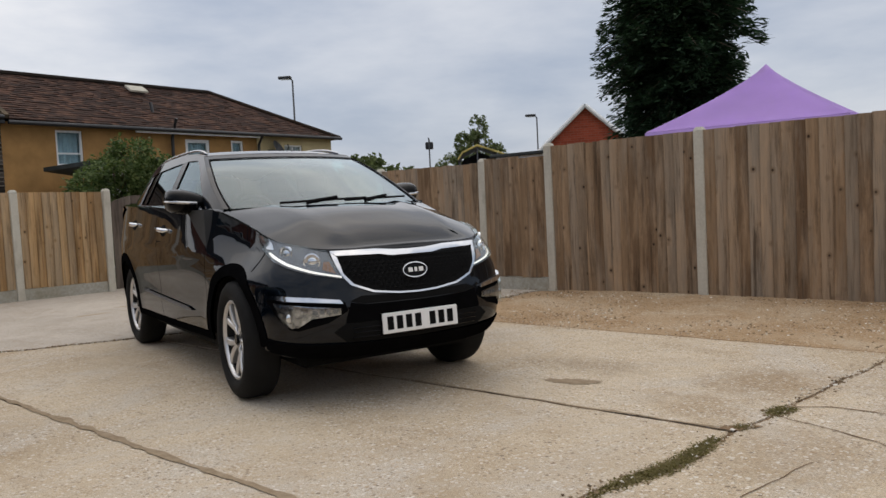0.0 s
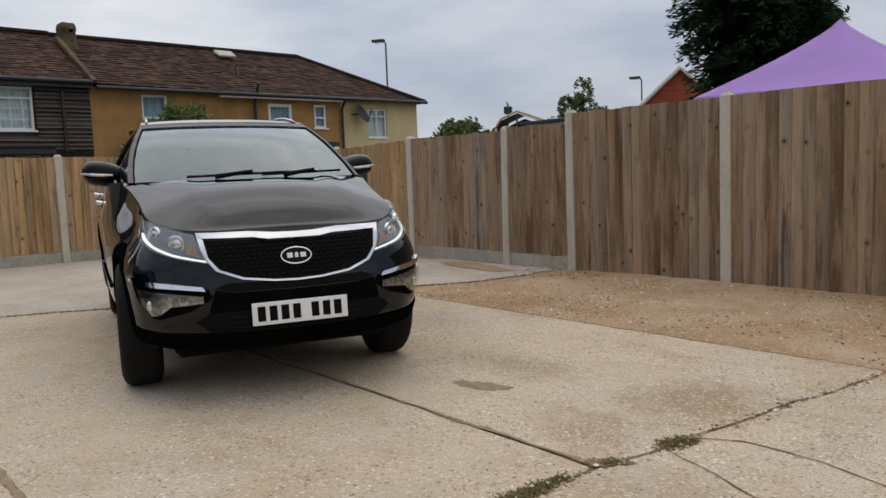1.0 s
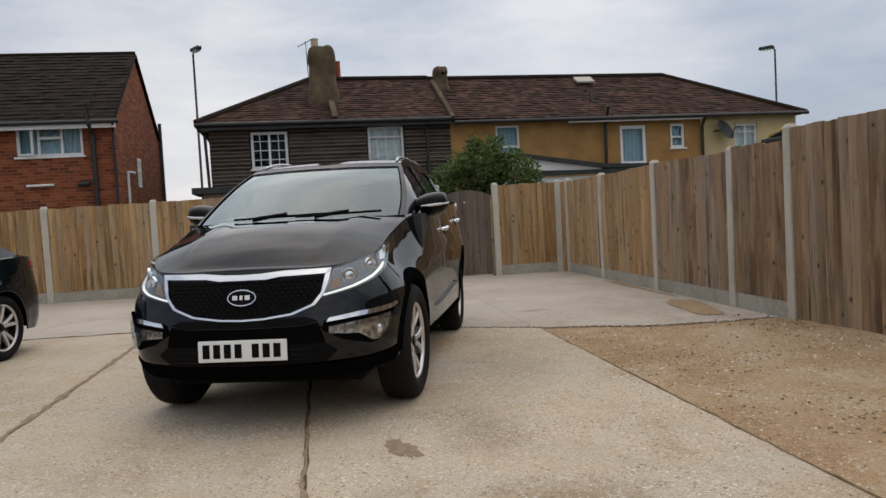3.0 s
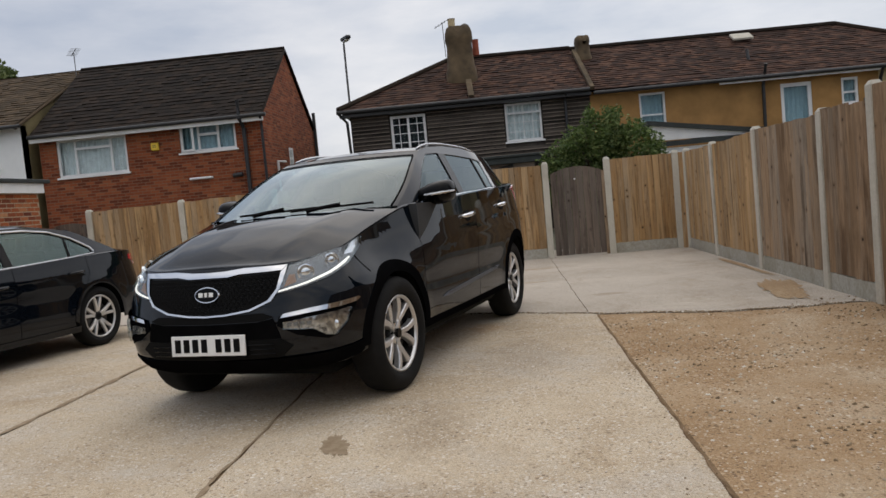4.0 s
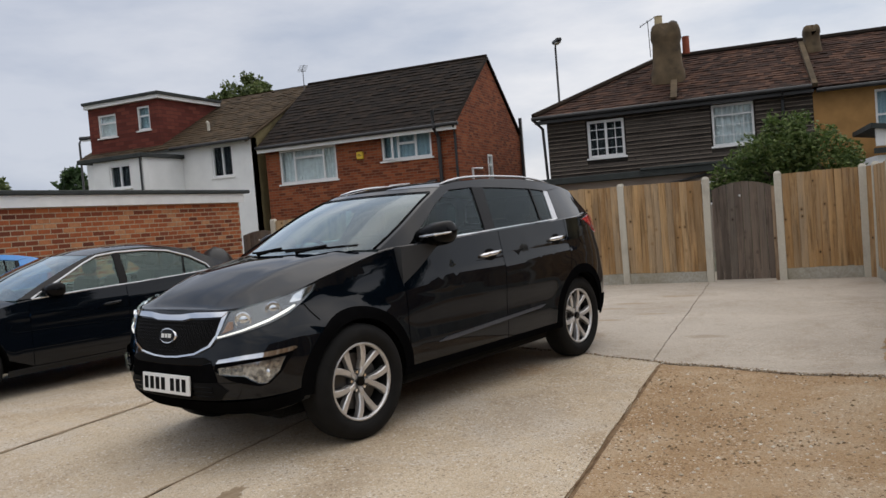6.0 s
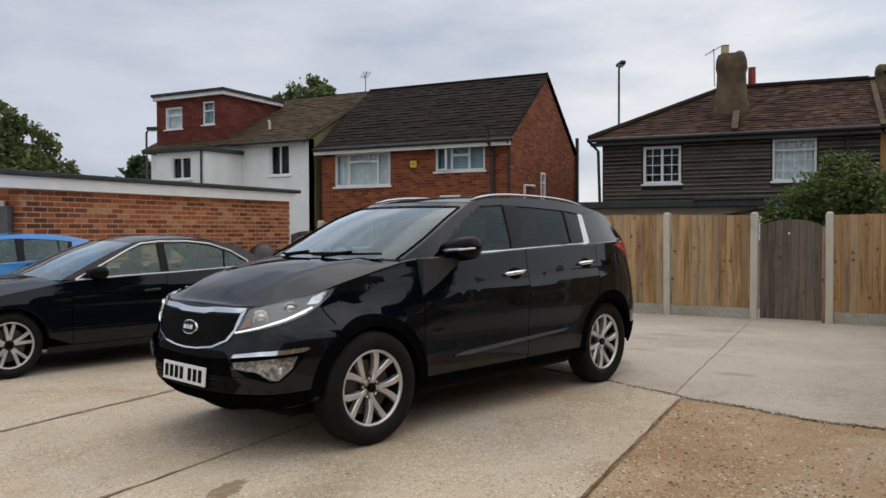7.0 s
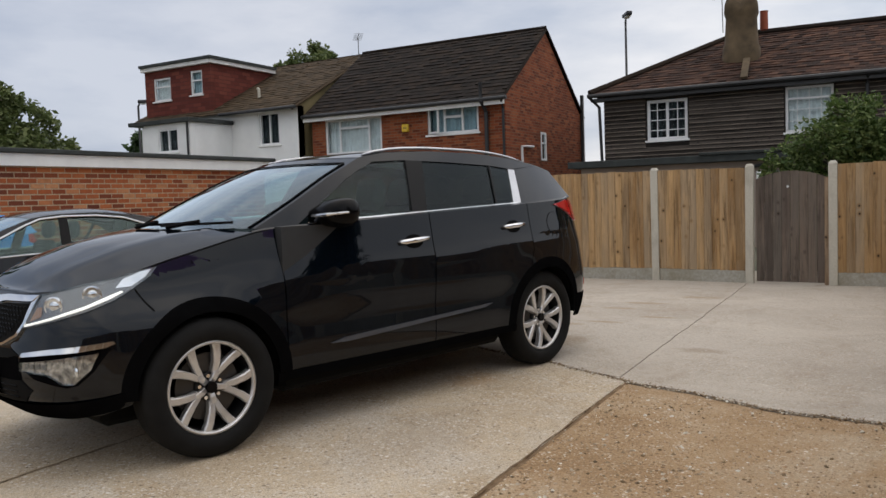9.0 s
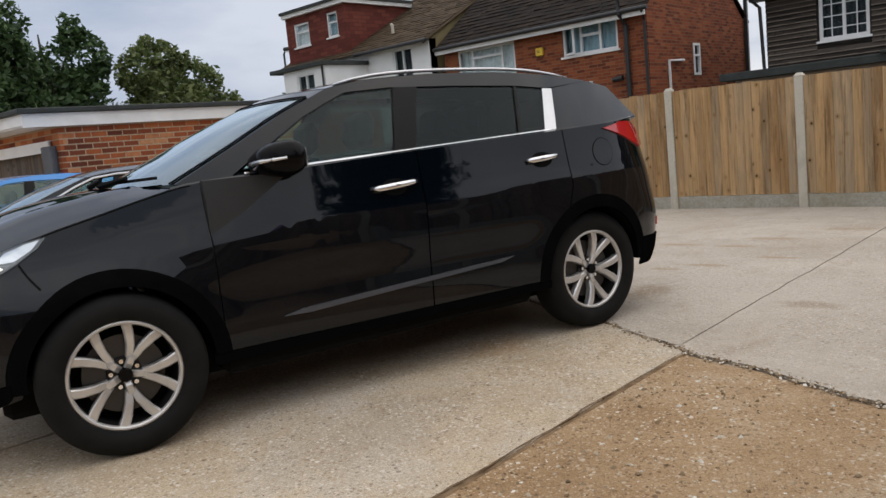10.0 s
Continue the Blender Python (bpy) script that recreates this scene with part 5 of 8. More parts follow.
part("soffit", boxes((-0.42, 6.0, -0.05, 5.0, 1.872, 1.89)), M_WHITEPAINT, garage)
part("roof", boxes((-0.52, 6.2, -0.15, 5.1, 2.032, 2.10), bevel=0.012), M_FELT, garage, "black felted flat roof")
part("lintel", boxes((-0.03, 0.004, 0.3, 2.9, 1.55, 1.70)), M_WHITEPAINT, garage)
for i in range(14):
    part("door_board", boxes((0.10, 0.125, 0.64 + i * 0.164, 0.64 + (i + 1) * 0.164 - 0.006, 0.02, 1.69)), M_GATE, garage)
part("meter_box", boxes((-0.10, 0.002, 0.12, 0.42, 1.0, 1.62), bevel=0.01), M_STEELGREY, garage)
brick_me = {}


def brick_data(length):
    if length not in brick_me:
        bm = boxes((0.0, length, -0.006, 0.09, 0, 0.060), bevel=0.003)
        bmesh.ops.recalc_face_normals(bm, faces=bm.faces)
        me = bpy.data.meshes.new("brick")
        bm.to_mesh(me)
        bm.free()
        me.materials.append(M_GBRICK)
        brick_me[length] = me
    return brick_me[length]


rnd = random.Random(3)
rest_v, rest_f, count = [], [], 0
for row in range(24):
    z = 0.01 + row * 0.077
    x = -0.1125 * (row % 2)
    while x < 6.0:
        a, b = max(0.0, x), min(6.0, x + 0.210)
        if b - a > 0.05:
            if z > 0.93 and count < 300:
                piece("brick", brick_data(round(b - a, 3)), g_wall, pose(a, rnd.uniform(0.006, 0.010), z))
                count += 1
            else:
                n, y = len(rest_v), rnd.uniform(0.000, 0.004)
                rest_v += [(a, y, z), (b, y, z), (b, y, z + 0.060), (a, y, z + 0.060), (a, 0.05, z), (b, 0.05, z), (b, 0.05, z + 0.060), (a, 0.05, z + 0.060)]
                rest_f += [tuple(n + i for i in q) for q in ((0, 1, 2, 3), (0, 4, 5, 1), (3, 2, 6, 7), (0, 3, 7, 4), (1, 5, 6, 2))]
        x += 0.225
for row in range(24):
    z, y = 0.01 + row * 0.077, 0.0
    while y < 5.0:
        a, b = y, min(5.0, y + 0.215)
        if not (0.6 < (a + b) / 2 < 2.97 and z < 1.7):
            n = len(rest_v)
            rest_v += [(-0.004, a, z), (-0.004, b, z), (-0.004, b, z + 0.060), (-0.004, a, z + 0.060), (0.05, a, z), (0.05, b, z), (0.05, b, z + 0.060), (0.05, a, z + 0.060)]
            rest_f += [tuple(n + i for i in q) for q in ((0, 3, 2, 1), (0, 1, 5, 4), (3, 7, 6, 2), (0, 4, 7, 3), (1, 2, 6, 5))]
        y += 0.225
o = raw("brickwork", rest_v, rest_f, M_GBRICK2, g_wall)
o["kind"] = "stuff"

# far red-brick gable house beyond the fence
red = thing("gable_house", pose(-13.35, 22.75, 0, 0, 0, 28), "distant red brick gable with white bargeboards", "house")
gable_wall(red, pose(-2.3, 0, 0), 4.6, 1.9, 3.98, 0.25, [], M_BRICK_FAR)
roof_part(red, M_TILE_T, (2.4, -0.1, 1.86), (2.4, 6, 1.86), (0, 6, 4.04), (0, -0.1, 4.04))
roof_part(red, M_TILE_T, (-2.4, 6, 1.86), (-2.4, -0.1, 1.86), (0, -0.1, 4.04), (0, 6, 4.04))
part("wall", boxes((-2.3, -2.05, 0.26, 6, -0.03, 1.85), (2.05, 2.3, 0.26, 6, -0.03, 1.85), (-2.04, 2.04, 5.75, 6, -0.03, 1.85)), M_BRICK_FAR, red)
for s in (-1, 1):
    pipe(red, [(s * 2.42, -0.12, 1.82), (0, -0.12, 4.02)], 0.07, "bargeboard", M_WHITEPAINT)


# ---- street lamps ----
def street_lamp(x, y, h, rz, label):
    ob = thing("street_lamp", pose(x, y, -0.035, 0, 0, rz), label, "street lamp")
    bm = bmesh.new()
    tube(bm, [(0, 0, 0), (0, 0, 1.2), (0, 0, 1.25), (0, 0, h - 0.1)], [0.075, 0.07, 0.045, 0.036], 10)
    tube(bm, [(0, 0, h - 0.12), (0.06, 0, h - 0.02), (0.2, 0, h + 0.01)], 0.03, 6)
    part("pole", bm, M_BLACKPIPE, ob, smooth=True)
    bm = boxes((0.05, 0.62, -0.13, 0.13, h - 0.03, h + 0.09), bevel=0.03)
    for v in bm.verts:
        if v.co.x > 0.4:
            v.co.y *= 0.7
    part("lantern", bm, M_BLACKPIPE, ob)
    part("lens", boxes((0.1, 0.5, -0.08, 0.08, h - 0.055, h - 0.031)), M_UPVC, ob)
    return ob


street_lamp(-27.4, 22.0, 6.86, 215, "tall grey street lamp behind the terrace")
street_lamp(-26.2, 0.12, 6.92, 28, "tall grey street lamp between two houses")
street_lamp(-19.2, -14.75, 4.9, 110, "dark street lamp beside a white house")
street_lamp(-24.0, 35.5, 5.55, 215, "distant grey street lamp beyond the fence")


# ---- trees and bushes ----
def leaf_quads(points, size, rnd, droop=0.0):
    verts, faces = [], []
    for p in points:
        s = size * rnd.uniform(0.6, 1.4)
        d = Vector((rnd.gauss(0, 1), rnd.gauss(0, 1), rnd.gauss(0, 0.7) - droop)).normalized()
        e = d.cross(Vector((rnd.gauss(0, 1), rnd.gauss(0, 1), rnd.gauss(0, 1)))).normalized()
        k = len(verts)
        verts += [p - d * s, p + e * s * 0.45, p + d * s, p - e * s * 0.45]
        faces.append((k, k + 1, k + 2, k + 3))
    return verts, faces


def tree(name, x, y, height, blobs, material, leaf, n, label, seed, trunk=0.18, category="tree"):
    """blobs: crown lobes as (dx, dy, z, radius, height radius)."""
    rnd = random.Random(seed)
    ob = thing(name, pose(x, y, -0.035), label, category)
    bm = bmesh.new()
    top = max(b[2] for b in blobs)
    tube(bm, [(0, 0, 0), (0.03, 0.02, top * 0.35), (-0.05, 0.04, top * 0.7), (0, 0, top)], [trunk, trunk * 0.8, trunk * 0.5, trunk * 0.12], 8)
    for dx, dy, z, r, h in blobs:
        z0 = max(0.1, min(z * 0.55, z - 0.1))
        tube(bm, [(0, 0, z0), (dx * 0.5, dy * 0.5, (z0 + z) / 2 + 0.1), (dx, dy, z)], [trunk * 0.4, trunk * 0.25, trunk * 0.08], 6)
        for j in range(5):
            a, c = rnd.uniform(0, 6.28), rnd.uniform(-0.3, 0.8)
            tube(bm, [(dx, dy, z), (dx + r * 0.8 * math.cos(a), dy + r * 0.8 * math.sin(a), z + h * c)], [trunk * 0.1, trunk * 0.02], 4)
    part("trunk", bm, M_BARK, ob)
    pts, total = [], sum(b[3] ** 2 for b in blobs)
    for i, (dx, dy, z, r, h) in enumerate(blobs):
        want, tries = int(n * r * r / total), 0
        while want > 0 and tries < n * 12:
            tries += 1
            v = Vector((rnd.gauss(0, 1), rnd.gauss(0, 1), rnd.gauss(0, 1))).normalized() * rnd.uniform(0.35, 1.06) ** 0.6
            p = Vector((dx + v.x * r, dy + v.y * r, z + v.z * h))
            k = noise.noise(p * (1.7 / max(0.5, r)) + Vector((seed, i, 0))) + 0.5 * noise.noise(p * (5.0 / max(0.5, r)) + Vector((seed, 0, i)))
            if k < -0.02 or (v.length > 0.9 and k < 0.22) or p.z < 0.05:
                continue
            pts.append(p)
            want -= 1
    v, f = leaf_quads(pts, leaf, rnd)
    raw("crown", v, f, material, ob)["kind"] = "stuff"
    return ob


def conifer(x, y, height, radius, material, n_branch, label, seed, low=0.5, leaf=0.11):
    rnd = random.Random(seed)
    ob = thing("conifer_tree", pose(x, y, -0.035), label, "tree")
    bm = bmesh.new()
    tube(bm, [(0, 0, 0), (0.05, 0, height * 0.5), (0, 0, height)], [0.24, 0.16, 0.02], 8)
    pts, verts, faces = [], [], []
    for i in range(n_branch):
        t = (i + rnd.random()) / n_branch
        z = low + (height - low) * t
        r = radius * (1 - t) ** 0.72 * rnd.uniform(0.55, 1.12) * (0.45 + 0.55 * min(1.0, max(0.0, (z - 1.6) / 2.6))) + 0.12
        a = i * 2.39996 + rnd.uniform(-0.5, 0.5)
        d = Vector((math.cos(a), math.sin(a), 0))
        mid, tip = d * r * 0.55 + Vector((0, 0, z + 0.10)), d * r + Vector((0, 0, z - 0.10 - 0.12 * r))
        if i % 2 == 0:
            tube(bm, [(0, 0, z), mid, tip], [0.03, 0.018, 0.005], 4)
        m = int(40 + 75 * r)
        for j in range(m):
            s = rnd.uniform(0.12, 1.0) ** 0.7
            p = (Vector((0, 0, z)).lerp(mid, s / 0.55) if s < 0.55 else mid.lerp(tip, (s - 0.55) / 0.45))
            w = 0.36 * (0.35 + 0.65 * math.sin(math.pi * min(1, s * 0.9 + 0.1)))
            side = Vector((-d.y, d.x, 0))
            q = p + side * rnd.gauss(0, w * 0.6) + Vector((0, 0, rnd.gauss(-0.05, 0.07))) + d * rnd.gauss(0, 0.05)
            dirn = (d * rnd.uniform(0.3, 1.0) + side * rnd.gauss(0, 0.6) + Vector((0, 0, rnd.uniform(-0.5, 0.2)))).normalized()
            e = dirn.cross(Vector((rnd.gauss(0, 0.4), rnd.gauss(0, 0.4), 1))).normalized()
            s2 = leaf * rnd.uniform(0.6, 1.5)
            k = len(verts)
            verts += [q - dirn * s2, q + e * s2 * 0.32, q + dirn * s2, q - e * s2 * 0.32]
            faces.append((k, k + 1, k + 2, k + 3))
    part("trunk", bm, M_BARK, ob)
    raw("crown", verts, faces, material, ob)["kind"] = "stuff"
    return ob


conifer(-6.9, 15.6, 9.6, 2.1, M_LEAF_CON, 1300, "tall dark green conifer behind the fence", 5, 0.8, 0.075)
tree("leafy_bush", -12.95, 6.75, 2.5, [(0, 0.1, 1.5, 0.75, 0.85), (-0.1, -0.45, 1.45, 0.5, 0.55), (0, 0.75, 1.6, 0.62, 0.65), (0.1, 0.3, 2.05, 0.5, 0.55), (-0.1, 0, 0.9, 0.8, 0.7)], M_LEAF_BUSH, 0.036, 27000, "bushy green shrub behind the back fence", 2, 0.08, "bush")
tree("tree", -15.2, -25.0, 7, [(0, 0, 3.7, 2.6, 2.7), (-1.2, 0.4, 5.5, 1.4, 1.7), (-1.2, 0.4, 7.0, 0.6, 0.9), (1.8, 0, 5.1, 1.7, 2.2), (3.6, -0.5, 3.6, 2.2, 2.3), (1.3, 0.5, 6.9, 0.8, 1.3)], M_LEAF_DARK, 0.15, 17000, "dark green tree behind the garage", 21, 0.25)
tree("tree", -12.6, -24.0, 6.4, [(0, 0, 3.2, 2.4, 2.5), (1.6, 0, 5.1, 1.5, 1.8), (-0.9, 0, 5.6, 1.1, 1.7), (3.4, 0, 3.0, 2.0, 2.2), (0.6, 0, 6.6, 0.6, 1.0)], M_LEAF_DARK, 0.15, 15000, "dark green tree behind the garage", 22, 0.25)
tree("tree", -19.4, -23.4, 6, [(0, 0, 3.3, 2.1, 2.3), (0.9, 0.4, 5.3, 1.3, 1.4), (-1.3, 0, 4.6, 1.4, 1.6), (-2.7, 0, 3.0, 1.3, 1.6), (-0.3, 0, 5.8, 0.8, 0.8)], M_LEAF_MID, 0.13, 12000, "olive green tree with thin foliage behind the garage", 23, 0.2)
tree("tree", -23.2, -23.0, 4.6, [(0, 0, 2.4, 1.4, 1.5), (-1.2, 0, 1.8, 1.1, 1.1)], M_LEAF_MID, 0.17, 3000, "low olive green tree in the distance", 24, 0.15)
tree("bush", -14.6, -18.0, 3, [(0, 0, 1.7, 0.9, 0.7), (0.7, 0, 1.5, 0.7, 0.6)], M_LEAF_YEL, 0.13, 1500, "bright yellow-green bush behind the garage", 25, 0.08, "bush")
tree("tree", -29.6, -15.6, 9, [(0, 0, 7.6, 1.3, 1.1), (0.3, 1.0, 7.3, 0.9, 0.8), (0, -1.0, 7.2, 1.0, 0.9), (0, 0, 5.5, 1.4, 1.6)], M_LEAF_MID, 0.12, 6500, "fresh green tree top over a roof", 26, 0.2)
tree("tree", -27.2, -24.2, 5, [(0, 0, 3.2, 1.1, 1.7), (0.2, 0.3, 4.4, 0.6, 0.8)], M_LEAF_DARK, 0.16, 2200, "small dark green tree in the distance", 27, 0.15)
tree("tree", -32.6, 40.8, 7, [(0, 0, 4.3, 1.3, 1.5), (0.2, 0.2, 5.9, 0.7, 1.0), (-1.2, -1.0, 3.2, 1.2, 1.2), (1.0, 0.8, 4.0, 0.9, 1.0), (-0.6, -0.5, 5.0, 0.7, 0.8)], M_LEAF_MID, 0.11, 6500, "round green tree in the distance", 28, 0.2)
tree("tree", -30.0, 28.5, 4, [(0, 0, 2.6, 1.6, 1.3), (1.4, 1.0, 2.2, 1.2, 1.0)], M_LEAF_MID, 0.17, 2500, "pale green tree beside a cream house", 29, 0.15)

# ---- lilac gazebo behind the fence ----
gz = thing("gazebo", pose(-3.70, 11.38, -0.035, 0, 0, 4), "lilac pop-up gazebo with a peaked cloth roof", "gazebo")
bm = bmesh.new()
HALF, N = 1.22, 14
grid = {}
for i in range(-N, N + 1):
    for j in range(-N, N + 1):
        u, v = i / N, j / N
        m_, diag = max(abs(u), abs(v)), min(abs(u), abs(v)) / max(1e-6, max(abs(u), abs(v)))
        z = 2.78 - 0.86 * m_ ** 0.80 - 0.05 * (1 - diag) * math.sin(math.pi * m_)
        grid[i, j] = bm.verts.new((u * HALF, v * HALF, z))
for i in range(-N, N):
    for j in range(-N, N):
        bm.faces.new((grid[i, j], grid[i + 1, j], grid[i + 1, j + 1], grid[i, j + 1]))
bmesh.ops.solidify(bm, geom=bm.faces[:], thickness=0.01)
part("canopy", bm, M_PURPLE, gz, smooth=True)
part("valance", boxes((-HALF, HALF, -HALF - 0.006, -HALF, 1.70, 1.915), (-HALF, HALF, HALF, HALF + 0.006, 1.70, 1.915), (-HALF - 0.006, -HALF, -HALF, HALF, 1.70, 1.915), (HALF, HALF + 0.006, -HALF, HALF, 1.70, 1.915)), M_PURPLE, gz)
for sx in (-1, 1):
    for sy in (-1, 1):
        bm = bmesh.new()
        tube(bm, [(sx * 1.17, sy * 1.17, 0), (sx * 1.17, sy * 1.17, 1.9)], 0.02, 6)
        part("leg", bm, M_STEELGREY, gz)

# floodlight on a pole, and a black and yellow awning beyond the fence
fl = thing("floodlight", pose(-15.2, 17.2, -0.035, 0, 0, 130), "small dark floodlight on a thin pole", "floodlight")
bm = bmesh.new()
tube(bm, [(0, 0, 0), (0, 0, 2.95)], 0.02, 6)
tube(bm, [(-0.3, 0, 2.98), (0.22, 0, 2.94)], 0.022, 6)
part("pole", bm, M_STEELGREY, fl)
part("lamp_head", boxes((0.0, 0.26, -0.11, 0.11, 2.7, 2.9), bevel=0.02), M_BLACKPIPE, fl)
aw = thing("awning", pose(-7.35, 9.75, -0.035, 0, 0, 38), "black cloth awning with a yellow edging band", "awning")
bm = bmesh.new()
prof = [(-0.36, 0.9), (-0.35, 1.74), (-0.30, 1.82), (-0.06, 1.92), (0.30, 1.79), (0.62, 1.62), (0.85, 1.50)]
a = [bm.verts.new((x, -0.3, z)) for x, z in prof]
b = [bm.verts.new((x, 0.7, z + 0.02)) for x, z in prof]
for i in range(len(prof) - 1):
    bm.faces.new((a[i], a[i + 1], b[i + 1], b[i]))
bm.faces.new([bm.verts.new((x, 0.68, z - 0.02)) for x, z in prof] + [bm.verts.new((0.85, 0.68, 0.9))])
bmesh.ops.solidify(bm, geom=bm.faces[:], thickness=0.012)
part("cloth", bm, M_BLACKBAG, aw)
bm = bmesh.new()
tube(bm, [(-0.35, -0.31, 1.75), (-0.28, -0.31, 1.85), (-0.06, -0.31, 1.945), (0.30, -0.31, 1.81), (0.62, -0.31, 1.64), (0.95, -0.31, 1.47)], 0.016, 6)
part("edging", bm, M_OCHREBAND, aw, "yellow edging band")
for x, z in ((-0.06, 1.92), (0.8, 1.52), (-0.33, 1.72)):
    bm = bmesh.new()
    tube(bm, [(x - 0.04, -0.28, 0), (x, -0.28, z)], 0.013, 6)
    part("strut", bm, M_STEELGREY, aw)

# low shed just behind the fence
shed = thing("garden_shed", pose(-6.2, 8.6, -0.035), "low white shed with a dark flat roof behind the fence", "shed")
part("wall", boxes((0.0, 1.7, 0.0, 1.3, 0, 1.675)), M_WHITE_R, shed)
part("roof", boxes((-0.06, 1.76, -0.06, 1.36, 1.677, 1.715), bevel=0.006), M_FELT, shed, "dark felted flat roof")

# small window of the extension behind the gate
ew = thing("extension_window", TM @ pose(3.75, -2.03, 1.06), "small white window in a rendered extension wall", "window")
part("window_frame", boxes((0, 0.62, 0, 0.04, 0, 0.05), (0, 0.62, 0, 0.04, 0.5, 0.55), (0, 0.05, 0, 0.04, 0.05, 0.5), (0.57, 0.62, 0, 0.04, 0.05, 0.5), (0.24, 0.29, 0, 0.04, 0.05, 0.5)), M_UPVC, ew)
part("pane", boxes((0.04, 0.58, 0.018, 0.027, 0.04, 0.51)), M_DARKPANE, ew)

# black covered barbecue by the side gate
bm = bmesh.new()
for i in range(25):
    for j in range(13):
        a, t = 2 * math.pi * i / 24, j / 12
        r = 0.34 * (1.0 if t < 0.6 else math.cos((t - 0.6) / 0.4 * math.pi / 2) ** 0.6) + 0.03 * noise.noise((math.cos(a) * 2, math.sin(a) * 2, t * 4))
        bm.verts.new((r * math.cos(a), r * math.sin(a) * 0.9, 1.1 * (t if t < 0.98 else 0.98)))
bm.verts.ensure_lookup_table()
for i in range(24):
    for j in range(12):
        bm.faces.new([bm.verts[q] for q in (i * 13 + j, (i + 1) * 13 + j, (i + 1) * 13 + j + 1, i * 13 + j + 1)])
bmesh.ops.remove_doubles(bm, verts=bm.verts, dist=0.002)
bb = part("covered_barbecue", bm, M_BLACKBAG, smooth=True)
bb.matrix_world = pose(-10.6, -2.35, 0.006)
tagged(bb, "round barbecue under a black plastic cover by the fence", "barbecue")


# ---- cars ----
def curve(pts):
    """A smooth monotone curve through (u, v) points."""
    pts = sorted(pts)
    xs, ys = np.array([p[0] for p in pts], float), np.array([p[1] for p in pts], float)
    h, d = np.diff(xs), np.diff(ys) / np.diff(xs)
    m = np.zeros(len(xs))
    m[0], m[-1] = d[0], d[-1]
    for i in range(1, len(xs) - 1):
        if d[i - 1] * d[i] > 0:
            w1, w2 = 2 * h[i] + h[i - 1], h[i] + 2 * h[i - 1]
            m[i] = (w1 + w2) / (w1 / d[i - 1] + w2 / d[i])

    def f(u):
        u = min(max(u, xs[0]), xs[-1])
        i = min(max(int(np.searchsorted(xs, u)) - 1, 0), len(xs) - 2)
        t = (u - xs[i]) / h[i]
        return float((2 * t**3 - 3 * t**2 + 1) * ys[i] + (t**3 - 2 * t**2 + t) * h[i] * m[i] + (-2 * t**3 + 3 * t**2) * ys[i + 1] + (t**3 - t**2) * h[i] * m[i + 1])

    return f


def smooth01(t):
    t = min(1.0, max(0.0, t))
    return t * t * (3 - 2 * t)


def glass_material(name, tint, gloss=0.01, least=0.05, power=4.0, gain=0.9, sheen=(0.80, 0.93, 0.98)):
    """A thin sheet: what lies behind it shows through a tint, and it mirrors more at a glance."""
    k = Mat(name, shift=False)
    tr, gl, lw, pw, ma, mx = k.n("ShaderNodeBsdfTransparent"), k.n("ShaderNodeBsdfGlossy"), k.n("ShaderNodeLayerWeight"), k.n("ShaderNodeMath"), k.n("ShaderNodeMath"), k.n("ShaderNodeMixShader")
    tr.inputs["Color"].default_value = (*tint, 1)
    gl.inputs["Roughness"].default_value = gloss
    gl.inputs["Color"].default_value = (*sheen, 1)
    lw.inputs["Blend"].default_value = 0.5
    pw.operation, pw.inputs[1].default_value = "POWER", power
    ma.operation, ma.inputs[1].default_value, ma.inputs[2].default_value, ma.use_clamp = "MULTIPLY_ADD", gain, least, True
    k.l(lw.outputs["Facing"], pw.inputs[0])
    k.l(pw.outputs[0], ma.inputs[0])
    k.l(ma.outputs[0], mx.inputs[0])
    k.l(tr.outputs[0], mx.inputs[1])
    k.l(gl.outputs[0], mx.inputs[2])
    k.l(mx.outputs[0], k.nt.nodes["Material Output"].inputs["Surface"])
    return k.m


def paint_material(name, colour, rough=0.32, metal=0.0, spec=0.0):
    """Car paint: a flake base coat under clear lacquer, with a thin film of dust."""
    k = Mat(name, rough, metal, spec, 1.0, shift=False)
    k.p.inputs["Coat IOR"].default_value = 1.42
    k.p.inputs["Coat Tint"].default_value = (0.86, 0.94, 1.0, 1)
    dust = k.ramp(k.noise(2.2, 7, 0.65), (0.45, g(0)), (0.85, g(0.25)))
    k.base(k.mix(k.mix(1.0, dust, g(0.03), "MULTIPLY"), colour, (0.2, 0.18, 0.15)))
    return k.m


M_PAINT = paint_material("black_car_paint", (0.002, 0.0036, 0.006))
M_PAINT_S = paint_material("charcoal_car_paint", (0.003, 0.0045, 0.007))
M_PAINT_B = paint_material("bright_blue_car_paint", (0.03, 0.25, 0.62), 0.35, 0.0, 0.3)
M_CLAD = plain("black_bumper_plastic", (0.004, 0.004, 0.0043), 0.7, vary=0.2, scale=9, bump=0.1, spec=0.0)
M_TYRE = plain("tyre_rubber", (0.009, 0.0088, 0.0085), 0.8, vary=0.25, scale=12, bump=0.2, spec=0.2)
M_ALLOY = plain("silver_alloy", (0.66, 0.65, 0.64), 0.3, 0.7, vary=0.06, scale=20)
# Near-black tone: shade between the spokes, put into the colour.
M_WHEEL_SHADE = plain("wheel_recess_shade", (0.018, 0.018, 0.018), 0.5, 0.3)
M_DISC = plain("brake_disc_steel", (0.07, 0.065, 0.06), 0.45, 0.7, vary=0.2)
